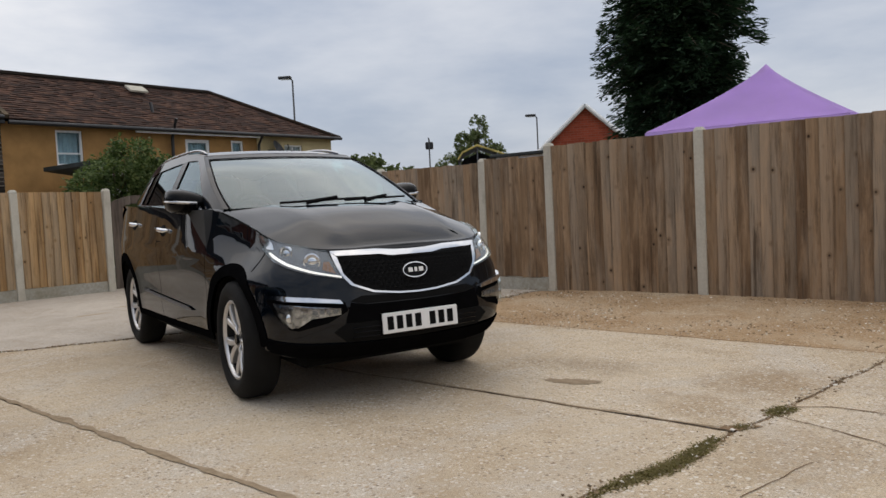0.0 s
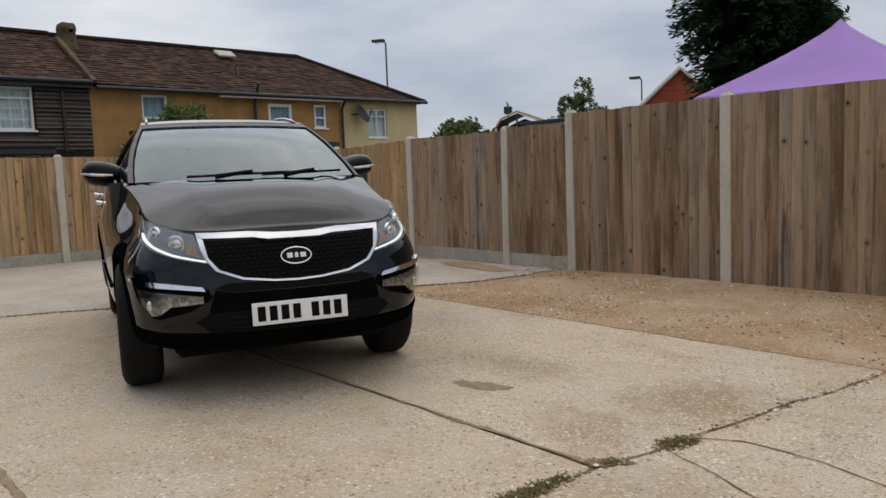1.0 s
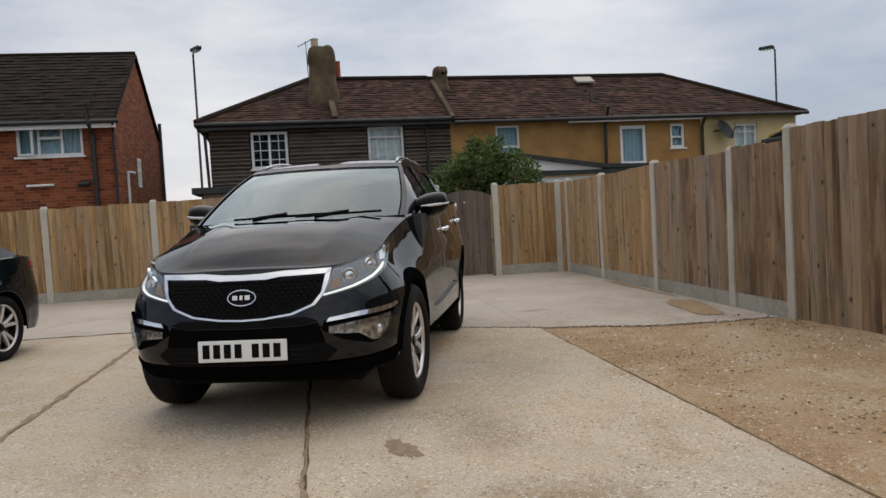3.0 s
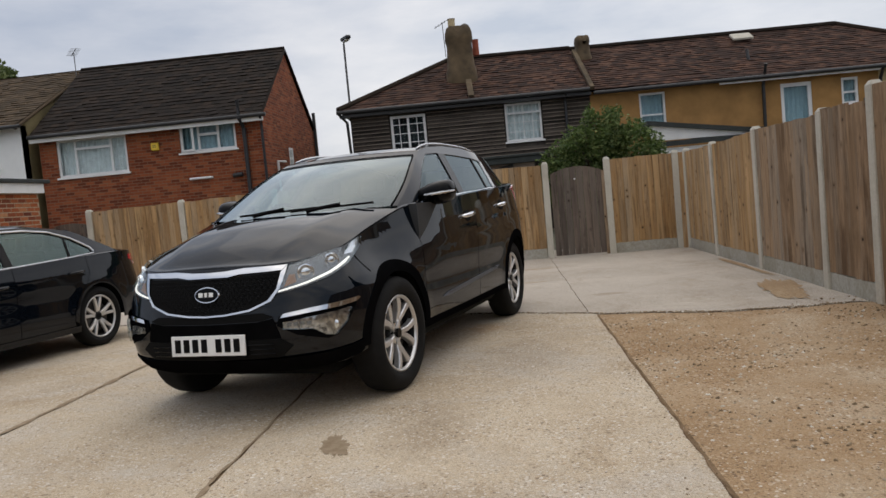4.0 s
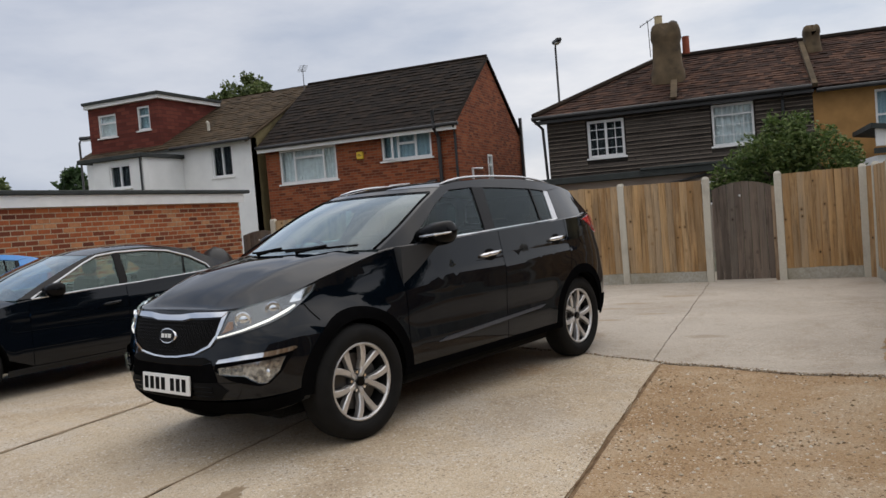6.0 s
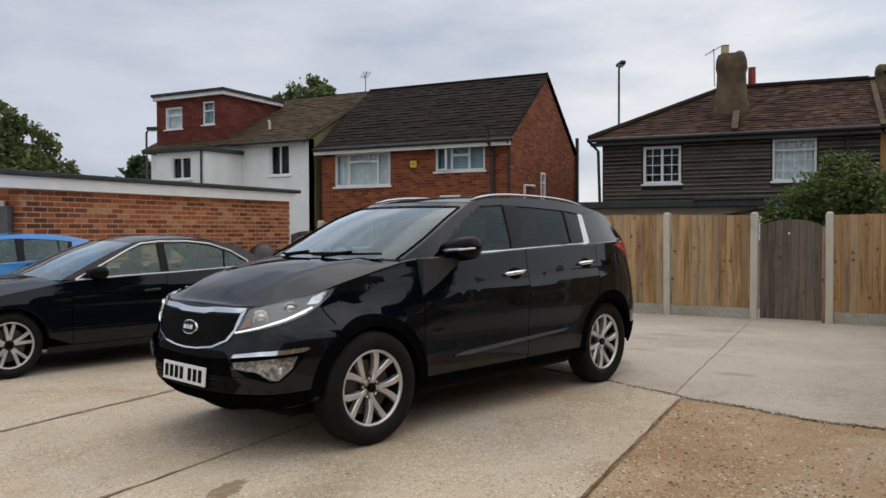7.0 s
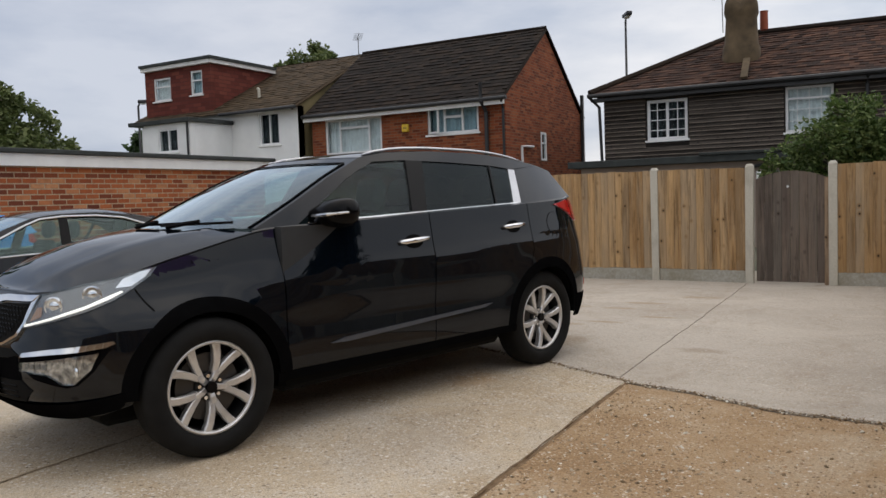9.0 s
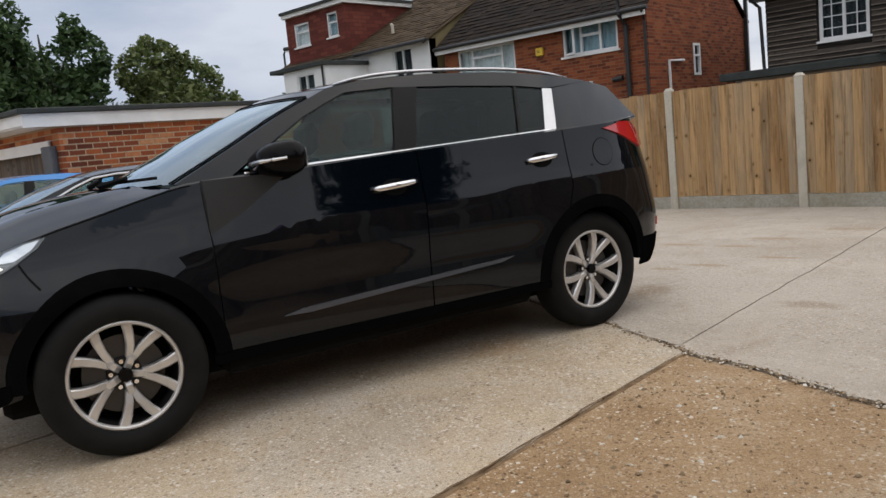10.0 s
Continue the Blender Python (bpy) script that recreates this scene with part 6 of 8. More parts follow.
M_CHROME = plain("bright_chrome", (0.82, 0.82, 0.83), 0.08, 1.0, vary=0.03)
M_SATIN = plain("satin_silver_trim", (0.60, 0.60, 0.61), 0.25, 0.9, vary=0.04)
M_BLACKGLOSS = plain("gloss_black_trim", (0.003, 0.003, 0.0035), 0.16, vary=0.1, spec=0.12)
# Paler than the body: the sky's highlight is put into this grey.
M_MOULD = plain("moulding_highlight", (0.10, 0.11, 0.13), 0.4, 0.5, vary=0.1)
M_MATTBLACK = plain("matt_black", (0.005, 0.005, 0.005), 0.8, vary=0.2, spec=0.1)
M_SEAT = plain("dark_seat_cloth", (0.02, 0.02, 0.021), 0.85, vary=0.2, scale=30)
M_CABIN = plain("grey_cabin_plastic", (0.026, 0.027, 0.028), 0.7, vary=0.15)
M_HEADLINER = plain("pale_roof_lining", (0.30, 0.295, 0.28), 0.9, vary=0.05)
M_LAMPDARK = plain("lamp_housing_grey", (0.19, 0.19, 0.195), 0.25, 0.6, vary=0.2)
M_LAMPCHROME = plain("lamp_reflector", (0.86, 0.86, 0.87), 0.10, 0.95, vary=0.03)
M_REDLENS = plain("red_lamp_lens", (0.55, 0.012, 0.015), 0.12, vary=0.1, coat=1.0)
M_AMBER = plain("amber_lamp", (0.32, 0.19, 0.12), 0.25, vary=0.1)
M_PLATE = plain("white_plate", (0.78, 0.78, 0.76), 0.4, vary=0.03)
M_GLASS = glass_material("green_car_glass", (0.52, 0.76, 0.72), 0.004, 0.025, 4.6)
M_SCREEN = glass_material("windscreen_glass", (0.30, 0.45, 0.46), 0.004, 0.035, 4.0, 1.6, (0.84, 0.94, 0.97))
M_CLEAR = glass_material("clear_car_glass", (0.60, 0.78, 0.74), 0.004, 0.06, 3.2, 0.9, (0.72, 0.92, 0.90))
M_TINT = glass_material("tinted_car_glass", (0.10, 0.125, 0.115), 0.004, 0.02, 5.0)
M_LENS = glass_material("clear_lamp_cover", (0.93, 0.95, 0.96), 0.01, 0.04)
k = Mat("daytime_lamp_strip", 0.3, shift=False)
k.base((0.9, 0.9, 0.88))
k.p.inputs["Emission Color"].default_value, k.p.inputs["Emission Strength"].default_value = (1, 0.97, 0.9, 1), 0.6
M_DRL = k.m


class Car:
    """Body surfaces of a car in its own frame: x forward, y to its left, z up, origin under the middle of the wheelbase."""

    def __init__(self, ob, s):
        self.ob, self.s = ob, s
        f = curve([(-x, y) for x, y in s["plan"]])
        self.xa, self.xb = s["plan"][0][0], s["plan"][-1][0]
        xs = np.concatenate([np.linspace(self.xa, self.xa - 0.02, 60), np.linspace(self.xa - 0.02, self.xb + 0.02, 700)[1:], np.linspace(self.xb + 0.02, self.xb, 60)[1:]])
        ys = np.array([f(-x) for x in xs])
        self.X, self.Y = xs, ys
        self.A = np.r_[0, np.cumsum(np.hypot(np.diff(xs), np.diff(ys)))]
        self.imax = int(np.argmax(ys))
        self.fy, self.dxf, self.dxr, self.top = curve(s["fy"]), curve(s["dxf"]), curve(s["dxr"]), curve(s["top"])
        self.gy0, self.gk, self.gz = s["green"]
        self.zc, self.deck = curve(s["bonnet"]), curve(s["deck"])

    def ax(self, x):
        return float(np.interp(-x, -self.X, self.A))

    def ay(self, y):
        return float(np.interp(y, self.Y[: self.imax], self.A[: self.imax]))

    def ayr(self, y):
        return float(np.interp(y, self.Y[self.imax :][::-1], self.A[self.imax :][::-1]))

    def x_at(self, a):
        return float(np.interp(a, self.A, self.X))

    def low(self, a, z):
        """The lower body, by the length round its plan and the height."""
        x, y = self.x_at(a), float(np.interp(a, self.A, self.Y))
        s = self.s
        wf, wr = smooth01((x - s["nose"][0]) / (s["nose"][1] - s["nose"][0])), smooth01((s["tail"][0] - x) / (s["tail"][0] - s["tail"][1]))
        yy = y * (1 + (self.fy(z) - 1) * min(1, y / 0.5))
        for xc in (s["wb"] / 2, -s["wb"] / 2):
            d = math.hypot(x - xc, z - s["rw"])
            yy += s["flare"] * math.exp(-(((d - s["arch"] - 0.02) / 0.085) ** 2)) * smooth01((y - 0.6) / 0.2)
        if abs(x) < 1.4:
            yy -= s["waist"] * math.exp(-(((z - 0.60 - 0.02 * x) / 0.13) ** 2)) * smooth01((1.4 - abs(x)) / 0.6)
            yy += 0.006 * math.exp(-(((z - s["crease"] + 0.035 * x) / 0.035) ** 2)) * smooth01((1.4 - abs(x)) / 0.5)
        yy *= 1 - s.get("pinch", 0.0) * smooth01((x - 0.4) / 1.1) * smooth01((z - 0.66) / (0.25 + 0.2 * smooth01((1.5 - x) / 0.9))) * smooth01((y - 0.36) / 0.34)
        return Vector((x + wf * self.dxf(z) + wr * self.dxr(z), yy, z))

    def green(self, x, z):
        """The side of the cabin over the waist, by x and height."""
        y = self.gy0 - self.gk * (z - self.gz) - 0.05 * (z - self.gz) ** 2
        b = self.s["green_rear"]
        if x < b:
            y -= 0.16 * (b - x) ** 2
        if x > 0.3:
            y -= self.s.get("nip", 0.03) * (x - 0.3) ** 2
        return Vector((x, y, z))

    def edge_z(self, x):
        return self.top(x)

    # -- panels --
    def panel(self, name, poly, fn, material, parent=None, label="", step=0.05, out=0.0, rim=0.012, mirror=False, sides=False):
        """A panel cut to an outline in the two coordinates of fn, laid on that surface, with its edge turned in."""
        bm = bmesh.new()
        vs = [bm.verts.new((u, v, 0)) for u, v in poly]
        face = bm.faces.new(vs)
        bm.normal_update()
        bmesh.ops.triangulate(bm, faces=[face], ngon_method="EAR_CLIP")
        us, ws = [p[0] for p in poly], [p[1] for p in poly]
        for axis, lo, hi in ((0, min(us), max(us)), (1, min(ws), max(ws))):
            n = int((hi - lo) / step)
            for i in range(1, n + 1):
                co, no = [0, 0, 0], [0, 0, 0]
                co[axis], no[axis] = lo + (hi - lo) * i / (n + 1), 1
                bmesh.ops.bisect_plane(bm, geom=bm.verts[:] + bm.edges[:] + bm.faces[:], dist=1e-6, plane_co=co, plane_no=no)
        bmesh.ops.remove_doubles(bm, verts=bm.verts, dist=2e-4)
        e = 0.004
        flip = -1.0 if mirror else 1.0
        norms = {}
        for v in bm.verts:
            u, w = v.co.x, v.co.y
            p = fn(u, w)
            n = (fn(u + e, w) - fn(u - e, w)).cross(fn(u, w + e) - fn(u, w - e))
            n = n.normalized() if n.length > 1e-12 else Vector((0, 0, 1))
            if n.dot(self.s_out(p)) < 0:
                n = -n
            v.co = p + n * out
            norms[v.index if v.index >= 0 else 0] = n
            v.normal = n
        bm.verts.index_update()
        verts, nrm, faces = [], [], []
        for v in bm.verts:
            verts.append(Vector((v.co.x, v.co.y * flip, v.co.z)))
            nrm.append(Vector((v.normal.x, v.normal.y * flip, v.normal.z)))
        for f in bm.faces:
            idx = [v.index for v in f.verts]
            a, b, c = (verts[i] for i in idx[:3])
            if (b - a).cross(c - a).dot(nrm[idx[0]]) < 0:
                idx.reverse()
            faces.append(idx)
        if rim:
            for ed in bm.edges:
                if len(ed.link_faces) == 1:
                    i, j = (v.index for v in ed.verts)
                    k = len(verts)
                    verts += [verts[i], verts[j], verts[j] - nrm[j] * rim, verts[i] - nrm[i] * rim]
                    d = (verts[j] - verts[i]).cross(nrm[i])
                    c = sum((verts[v.index] for v in ed.link_faces[0].verts), Vector()) / len(ed.link_faces[0].verts)
                    d = d if d.dot(verts[i] - c) > 0 else -d
                    d = d.normalized() if d.length > 1e-9 else nrm[i]
                    nrm += [d] * 4
                    faces.append([k, k + 1, k + 2, k + 3])
        bm.free()
        me = bpy.data.meshes.new(name)
        me.from_pydata([tuple(v) for v in verts], [], faces)
        me.materials.append(material)
        me.polygons.foreach_set("use_smooth", [True] * len(me.polygons))
        me.normals_split_custom_set_from_vertices([tuple(n) for n in nrm])
        me.update()
        ob = new(name, me)
        ob.parent = parent or self.ob
        return tagged(ob, label)

    def s_out(self, p):
        return Vector((p.x * 0.25, p.y, (p.z - 0.5) * 0.5)) if abs(p.y) > 0.05 or abs(p.x) < 1.5 else Vector((p.x, 0, (p.z - 0.5) * 0.3))

    def both(self, name, poly, fn, material, parent=None, label="", **kw):
        """The same panel on the left and on the right."""
        pp = parent if isinstance(parent, tuple) else (parent, parent)
        return self.panel(name, poly, fn, material, pp[0], label, **kw), self.panel(name, poly, fn, material, pp[1], label, mirror=True, **kw)

    def sheet(self, name, rows, material, label="", parent=None, thick=0.0):
        """A smooth sheet through a grid of points."""
        n, m = len(rows), len(rows[0])
        verts = [p for r in rows for p in r]
        faces = [(i * m + j, i * m + j + 1, (i + 1) * m + j + 1, (i + 1) * m + j) for i in range(n - 1) for j in range(m - 1)]
        ob = raw(name, verts, faces, material, parent or self.ob, label, smooth=True)
        bm = bmesh.new()
        bm.from_mesh(ob.data)
        bmesh.ops.remove_doubles(bm, verts=bm.verts, dist=1e-5)
        bmesh.ops.recalc_face_normals(bm, faces=bm.faces)
        if thick:
            bmesh.ops.solidify(bm, geom=bm.faces[:], thickness=thick)
        bm.to_mesh(ob.data)
        bm.free()
        return ob

    def bonnet_rows(self):
        s, rows = self.s, []
        x1 = s["cowl"]
        n, m = 30, 28
        x0 = (self.low(0.0, self.top(self.xa))).x
        for i in range(n + 1):
            u = i / n
            xr = self.xa + (x1 - self.xa) * u ** 1.35
            a = self.ax(xr)
            e = self.low(a, self.top(xr))
            if i == 0:
                e.y = 0.0
            row = []
            for j in range(m + 1):
                v = -1 + 2 * j / m
                z = e.z + (max(e.z, self.zc(e.x)) - e.z) * (1 - abs(v) ** 2.4)
                z += s.get("ridge", 0.0) * math.exp(-(((abs(v) - 0.62) / 0.10) ** 2)) * smooth01(u * 2.5)
                row.append(Vector((e.x + s["bow"] * (1 - v * v) * smooth01((u - 0.25) / 0.75), v * e.y, z)))
            rows.append(row)
        return rows

    def chord_rows(self, pts, bows, crowns, n=16, m=24):
        """A crowned sheet between an edge on the cabin's side and its mirror image: points (x, z) with the bow forward and the rise in the middle."""
        fx, fz, fb, fc = (curve([(i, v) for i, v in enumerate(q)]) for q in ([p[0] for p in pts], [p[1] for p in pts], bows, crowns))
        rows = []
        for i in range(n + 1):
            t = (len(pts) - 1) * i / n
            p = self.green(fx(t), fz(t))
            rows.append([Vector((p.x + fb(t) * (1 - v * v), p.y * v, p.z + fc(t) * (1 - abs(v) ** 2.5))) for v in (-1 + 2 * j / m for j in range(m + 1))])
        return rows


def wheel(parent, m, r, width, rim_r, style, label):
    """A wheel on local y, its face towards +y."""
    w = thing("wheel", Matrix(), "", "")
    w.parent, w.matrix_basis = parent, m
    for key in ("label", "category"):
        if key in w:
            del w[key]
    bm = bmesh.new()
    prof = [(rim_r - 0.004, 0.06), (rim_r + 0.004, 0.085), (rim_r + 0.03, 0.102), (r - 0.055, 0.106), (r - 0.025, 0.095), (r - 0.006, 0.078), (r, 0.06), (r + 0.001, 0.03), (r + 0.001, -0.03), (r, -0.06), (r - 0.006, -0.078), (r - 0.025, -0.095), (r - 0.055, -0.106), (rim_r, -0.09)]
    seg = 56
    rings = [[bm.verts.new((q * math.cos(2 * math.pi * i / seg), y * width / 0.216, q * math.sin(2 * math.pi * i / seg))) for i in range(seg)] for q, y in prof]
    for a, b in zip(rings, rings[1:]):
        for i in range(seg):
            bm.faces.new((a[i], a[(i + 1) % seg], b[(i + 1) % seg], b[i]))
    part("tyre", bm, M_TYRE, w, smooth=True)
    bm = bmesh.new()
    prof = [(rim_r, 0.07), (rim_r + 0.003, 0.08), (rim_r - 0.006, 0.086), (rim_r - 0.014, 0.080), (rim_r - 0.018, 0.066)]
    rings = [[bm.verts.new((q * math.cos(2 * math.pi * i / seg), y * width / 0.216, q * math.sin(2 * math.pi * i / seg))) for i in range(seg)] for q, y in prof]
    for a, b in zip(rings, rings[1:]):
        for i in range(seg):
            bm.faces.new((a[i], a[(i + 1) % seg], b[(i + 1) % seg], b[i]))
    part("rim", bm, M_ALLOY, w, smooth=True)
    # The barrel is darkened in colour for the shade seen through the spokes.
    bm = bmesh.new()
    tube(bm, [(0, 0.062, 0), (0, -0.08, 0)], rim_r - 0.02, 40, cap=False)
    part("barrel", bm, M_WHEEL_SHADE, w, smooth=True)
    bm = bmesh.new()
    bmesh.ops.create_cone(bm, cap_ends=True, segments=40, radius1=rim_r * 0.72, radius2=rim_r * 0.72, depth=0.02, matrix=pose(0, 0.005, 0, 90, 0, 0))
    part("brake_disc", bm, M_DISC, w)
    bm = bmesh.new()
    bmesh.ops.create_cone(bm, cap_ends=True, segments=40, radius1=rim_r * 0.97, radius2=rim_r * 0.97, depth=0.012, matrix=pose(0, -0.06, 0, 90, 0, 0))
    part("back_plate", bm, M_MATTBLACK, w)

    def bar(bm, r0, r1, w0, w1, a0, a1, y0, y1, th):
        """A tapered spoke from radius r0 at angle a0 to r1 at angle a1."""
        rows = []
        for t in (0.0, 0.35, 0.7, 1.0):
            rr, ww, aa, yy = r0 + (r1 - r0) * t, w0 + (w1 - w0) * t, a0 + (a1 - a0) * t, y0 + (y1 - y0) * t + 0.008 * math.sin(math.pi * t)
            c, d = Vector((math.cos(aa), 0, math.sin(aa))), Vector((-math.sin(aa), 0, math.cos(aa)))
            sec = [(-1, -th), (-1, -0.006), (-0.72, 0), (0.72, 0), (1, -0.006), (1, -th)]
            rows.append([bm.verts.new(c * rr + d * (ww / 2 * q) + Vector((0, yy + h, 0))) for q, h in sec])
        for a, b in zip(rows, rows[1:]):
            for i in range(6):
                bm.faces.new((a[i], a[(i + 1) % 6], b[(i + 1) % 6], b[i]))
        bm.faces.new(rows[0][::-1]), bm.faces.new(rows[-1])

    for i in range(5):
        a = math.pi / 2 + 2 * math.pi * i / 5
        if style == "v":
            c0 = a + 0.47
            bm = bmesh.new()
            bar(bm, 0.026, 0.092, 0.030, 0.034, c0, c0, 0.050, 0.056, 0.035)
            for sgn in (-1, 1):
                bar(bm, 0.070, rim_r - 0.006, 0.030, 0.045, c0 + sgn * 0.10, c0 + sgn * 0.33, 0.053, 0.073, 0.04)
            part("spoke", bm, M_ALLOY, w)
        else:
            bm = bmesh.new()
            for sgn in (-1, 1):
                bar(bm, 0.05, rim_r - 0.008, 0.034, 0.034, a + sgn * 0.16, a + sgn * 0.23, 0.052, 0.070, 0.03)
            part("spoke", bm, M_ALLOY, w)
    # Hub disc in the same dark tone, for the recess round the nuts.
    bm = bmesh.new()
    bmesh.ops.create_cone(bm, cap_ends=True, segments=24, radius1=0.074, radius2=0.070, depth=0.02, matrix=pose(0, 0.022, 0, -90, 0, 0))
    part("hub", bm, M_WHEEL_SHADE, w, smooth=False)
    bm = bmesh.new()
    bmesh.ops.create_cone(bm, cap_ends=True, segments=24, radius1=0.030, radius2=0.027, depth=0.012, matrix=pose(0, 0.066, 0, -90, 0, 0))
    part("centre_cap", bm, M_BLACKGLOSS, w)
    for i in range(5):
        a = math.pi / 2 + 0.47 + math.pi / 5 + 2 * math.pi * i / 5
        bm = bmesh.new()
        bmesh.ops.create_cone(bm, cap_ends=True, segments=6, radius1=0.0115, radius2=0.010, depth=0.02, matrix=Matrix.Translation((0.057 * math.cos(a), 0.040, 0.057 * math.sin(a))) @ pose(0, 0, 0, -90, 0, 0))
        part("wheel_nut", bm, M_CHROME, w)
    return w


def wheel_liner(c, xc, zc, r, side):
    """The dark liner of a wheel arch, out to the inside of the body."""
    bm = bmesh.new()
    prev = None
    for i in range(21):
        a = math.radians(0 + 180 * i / 20)
        x, z = xc + r * math.cos(a), zc + r * math.sin(a)
        p = [bm.verts.new((x, y * side, z)) for y in (0.50, c.low(c.ax(x), z).y - 0.014)]
        if prev:
            bm.faces.new((prev[0], p[0], p[1], prev[1]))
        prev = p
    return part("wheel_liner", bm, M_MATTBLACK, c.ob)


def seat(parent, x, y, z, w=0.48, label="dark cloth seat"):
    st = thing("seat", Matrix(), "", "")
    for key in ("label", "category"):
        if key in st:
            del st[key]
    st.parent, st.matrix_basis = parent, pose(x, y, z)
    tagged(st, label)
    part("cushion", boxes((-0.25, 0.25, -w / 2, w / 2, 0, 0.16), bevel=0.05), M_SEAT, st)
    o = part("backrest", boxes((-0.07, 0.07, -w / 2, w / 2, 0, 0.60), bevel=0.05), M_SEAT, st)
    o.matrix_basis = pose(-0.25, 0, 0.10, 0, -14, 0)
    o = part("headrest", boxes((-0.05, 0.05, -0.13, 0.13, 0, 0.20), bevel=0.045), M_SEAT, st)
    o.matrix_basis = pose(-0.41, 0, 0.70, 0, -10, 0)
    return st


def mirror_pod(car, x, y, z, material, side, sc=1.0, strip=True):
    """A door mirror on its arm; side is +1 on the left."""
    bm = bmesh.new()
    n, m = 20, 12
    rows = []
    for i in range(m + 1):
        t = i / m
        yy = -0.02 + 0.225 * t
        hz = 0.082 * (math.sin(math.pi * min(1, 0.18 + 0.62 * t)) ** 0.6) * (1 if t < 0.85 else math.sqrt(max(0.0, 1 - ((t - 0.85) / 0.15) ** 2)) * 0.9 + 0.1)
        hx = 0.15 * (1 if t < 0.6 else math.sqrt(max(0.02, 1 - ((t - 0.6) / 0.42) ** 2)))
        ring = []
        for j in range(n):
            a = 2 * math.pi * j / n
            px = math.cos(a) * hx
            px = px if px > 0 else px * 0.55
            ring.append(bm.verts.new((px, yy, math.copysign(abs(math.sin(a)) ** 0.8, math.sin(a)) * hz + 0.02 * t)))
        rows.append(ring)
    for a, b in zip(rows, rows[1:]):
        for j in range(n):
            bm.faces.new((a[j], a[(j + 1) % n], b[(j + 1) % n], b[j]))
    bm.faces.new(rows[0]), bm.faces.new(rows[-1][::-1])
    mm = pose(x, side * y, z) @ Matrix.Diagonal((sc, sc * side, sc, 1))
    bm.transform(mm)
    pod = part("mirror", bm, material, car, "door mirror in a black housing", smooth=True)
    bm = bmesh.new()
    box(bm, -0.04, 0.05, -0.10, 0.05, -0.075, -0.03, 0.012)
    bm.transform(mm)
    part("arm", bm, M_CLAD, pod)
    bm = bmesh.new()
    box(bm, -0.087, -0.080, 0.03, 0.13, -0.035, 0.05, 0.002)
    bm.transform(mm)
    part("mirror_glass", bm, M_CHROME, pod)
    if strip:
        bm = bmesh.new()
        tube(bm, [(0.105, 0.192, 0.010), (0.142, 0.15, 0.006), (0.154, 0.08, 0.0), (0.153, 0.03, -0.002)], [0.007, 0.011, 0.011, 0.008], 8)
        tube(bm, [(0.04, 0.206, 0.014), (0.105, 0.192, 0.010)], [0.006, 0.008], 6)
        bm.transform(mm)
        part("indicator_strip", bm, M_SATIN, pod, "silver indicator strip")
    return pod


def door_handle(c, x0, x1, z0, z1, side, chrome=True):
    a, b = c.low(c.ax(x0), z0), c.low(c.ax(x1), z1)
    y = max(a.y, b.y)
    bm = bmesh.new()
    pts = [Vector((x0, a.y - 0.004, z0)), Vector((x0 + (x1 - x0) * 0.12, a.y + 0.026, z0)), Vector(((x0 + x1) / 2, y + 0.034, (z0 + z1) / 2)), Vector((x1 - (x1 - x0) * 0.12, b.y + 0.026, z1)), Vector((x1, b.y - 0.004, z1))]
    tube(bm, [(p.x, p.y * side, p.z) for p in pts], [0.012, 0.016, 0.017, 0.016, 0.012], 10)
    h = part("door_handle", bm, M_CHROME if chrome else M_PAINT_S, None, "chrome door handle" if chrome else "black door handle", smooth=True)
    xm, zm = (x0 + x1) / 2, (z0 + z1) / 2
    cup = [(c.ax(xm + 0.075 * math.cos(t)), zm - 0.008 + 0.042 * math.sin(t)) for t in (2 * math.pi * i / 20 for i in range(20))]
    o = c.panel("handle_cup", cup, c.low, M_MATTBLACK if chrome else M_PAINT_S, h, out=0.0025, rim=0.0, step=0.03, mirror=side < 0)
    return h


def arc_pts(c, xc, zc, r, a0, a1, n=22):
    return [(c.ax(xc + r * math.cos(math.radians(a0 + (a1 - a0) * i / n))), zc + r * math.sin(math.radians(a0 + (a1 - a0) * i / n))) for i in range(n + 1)]


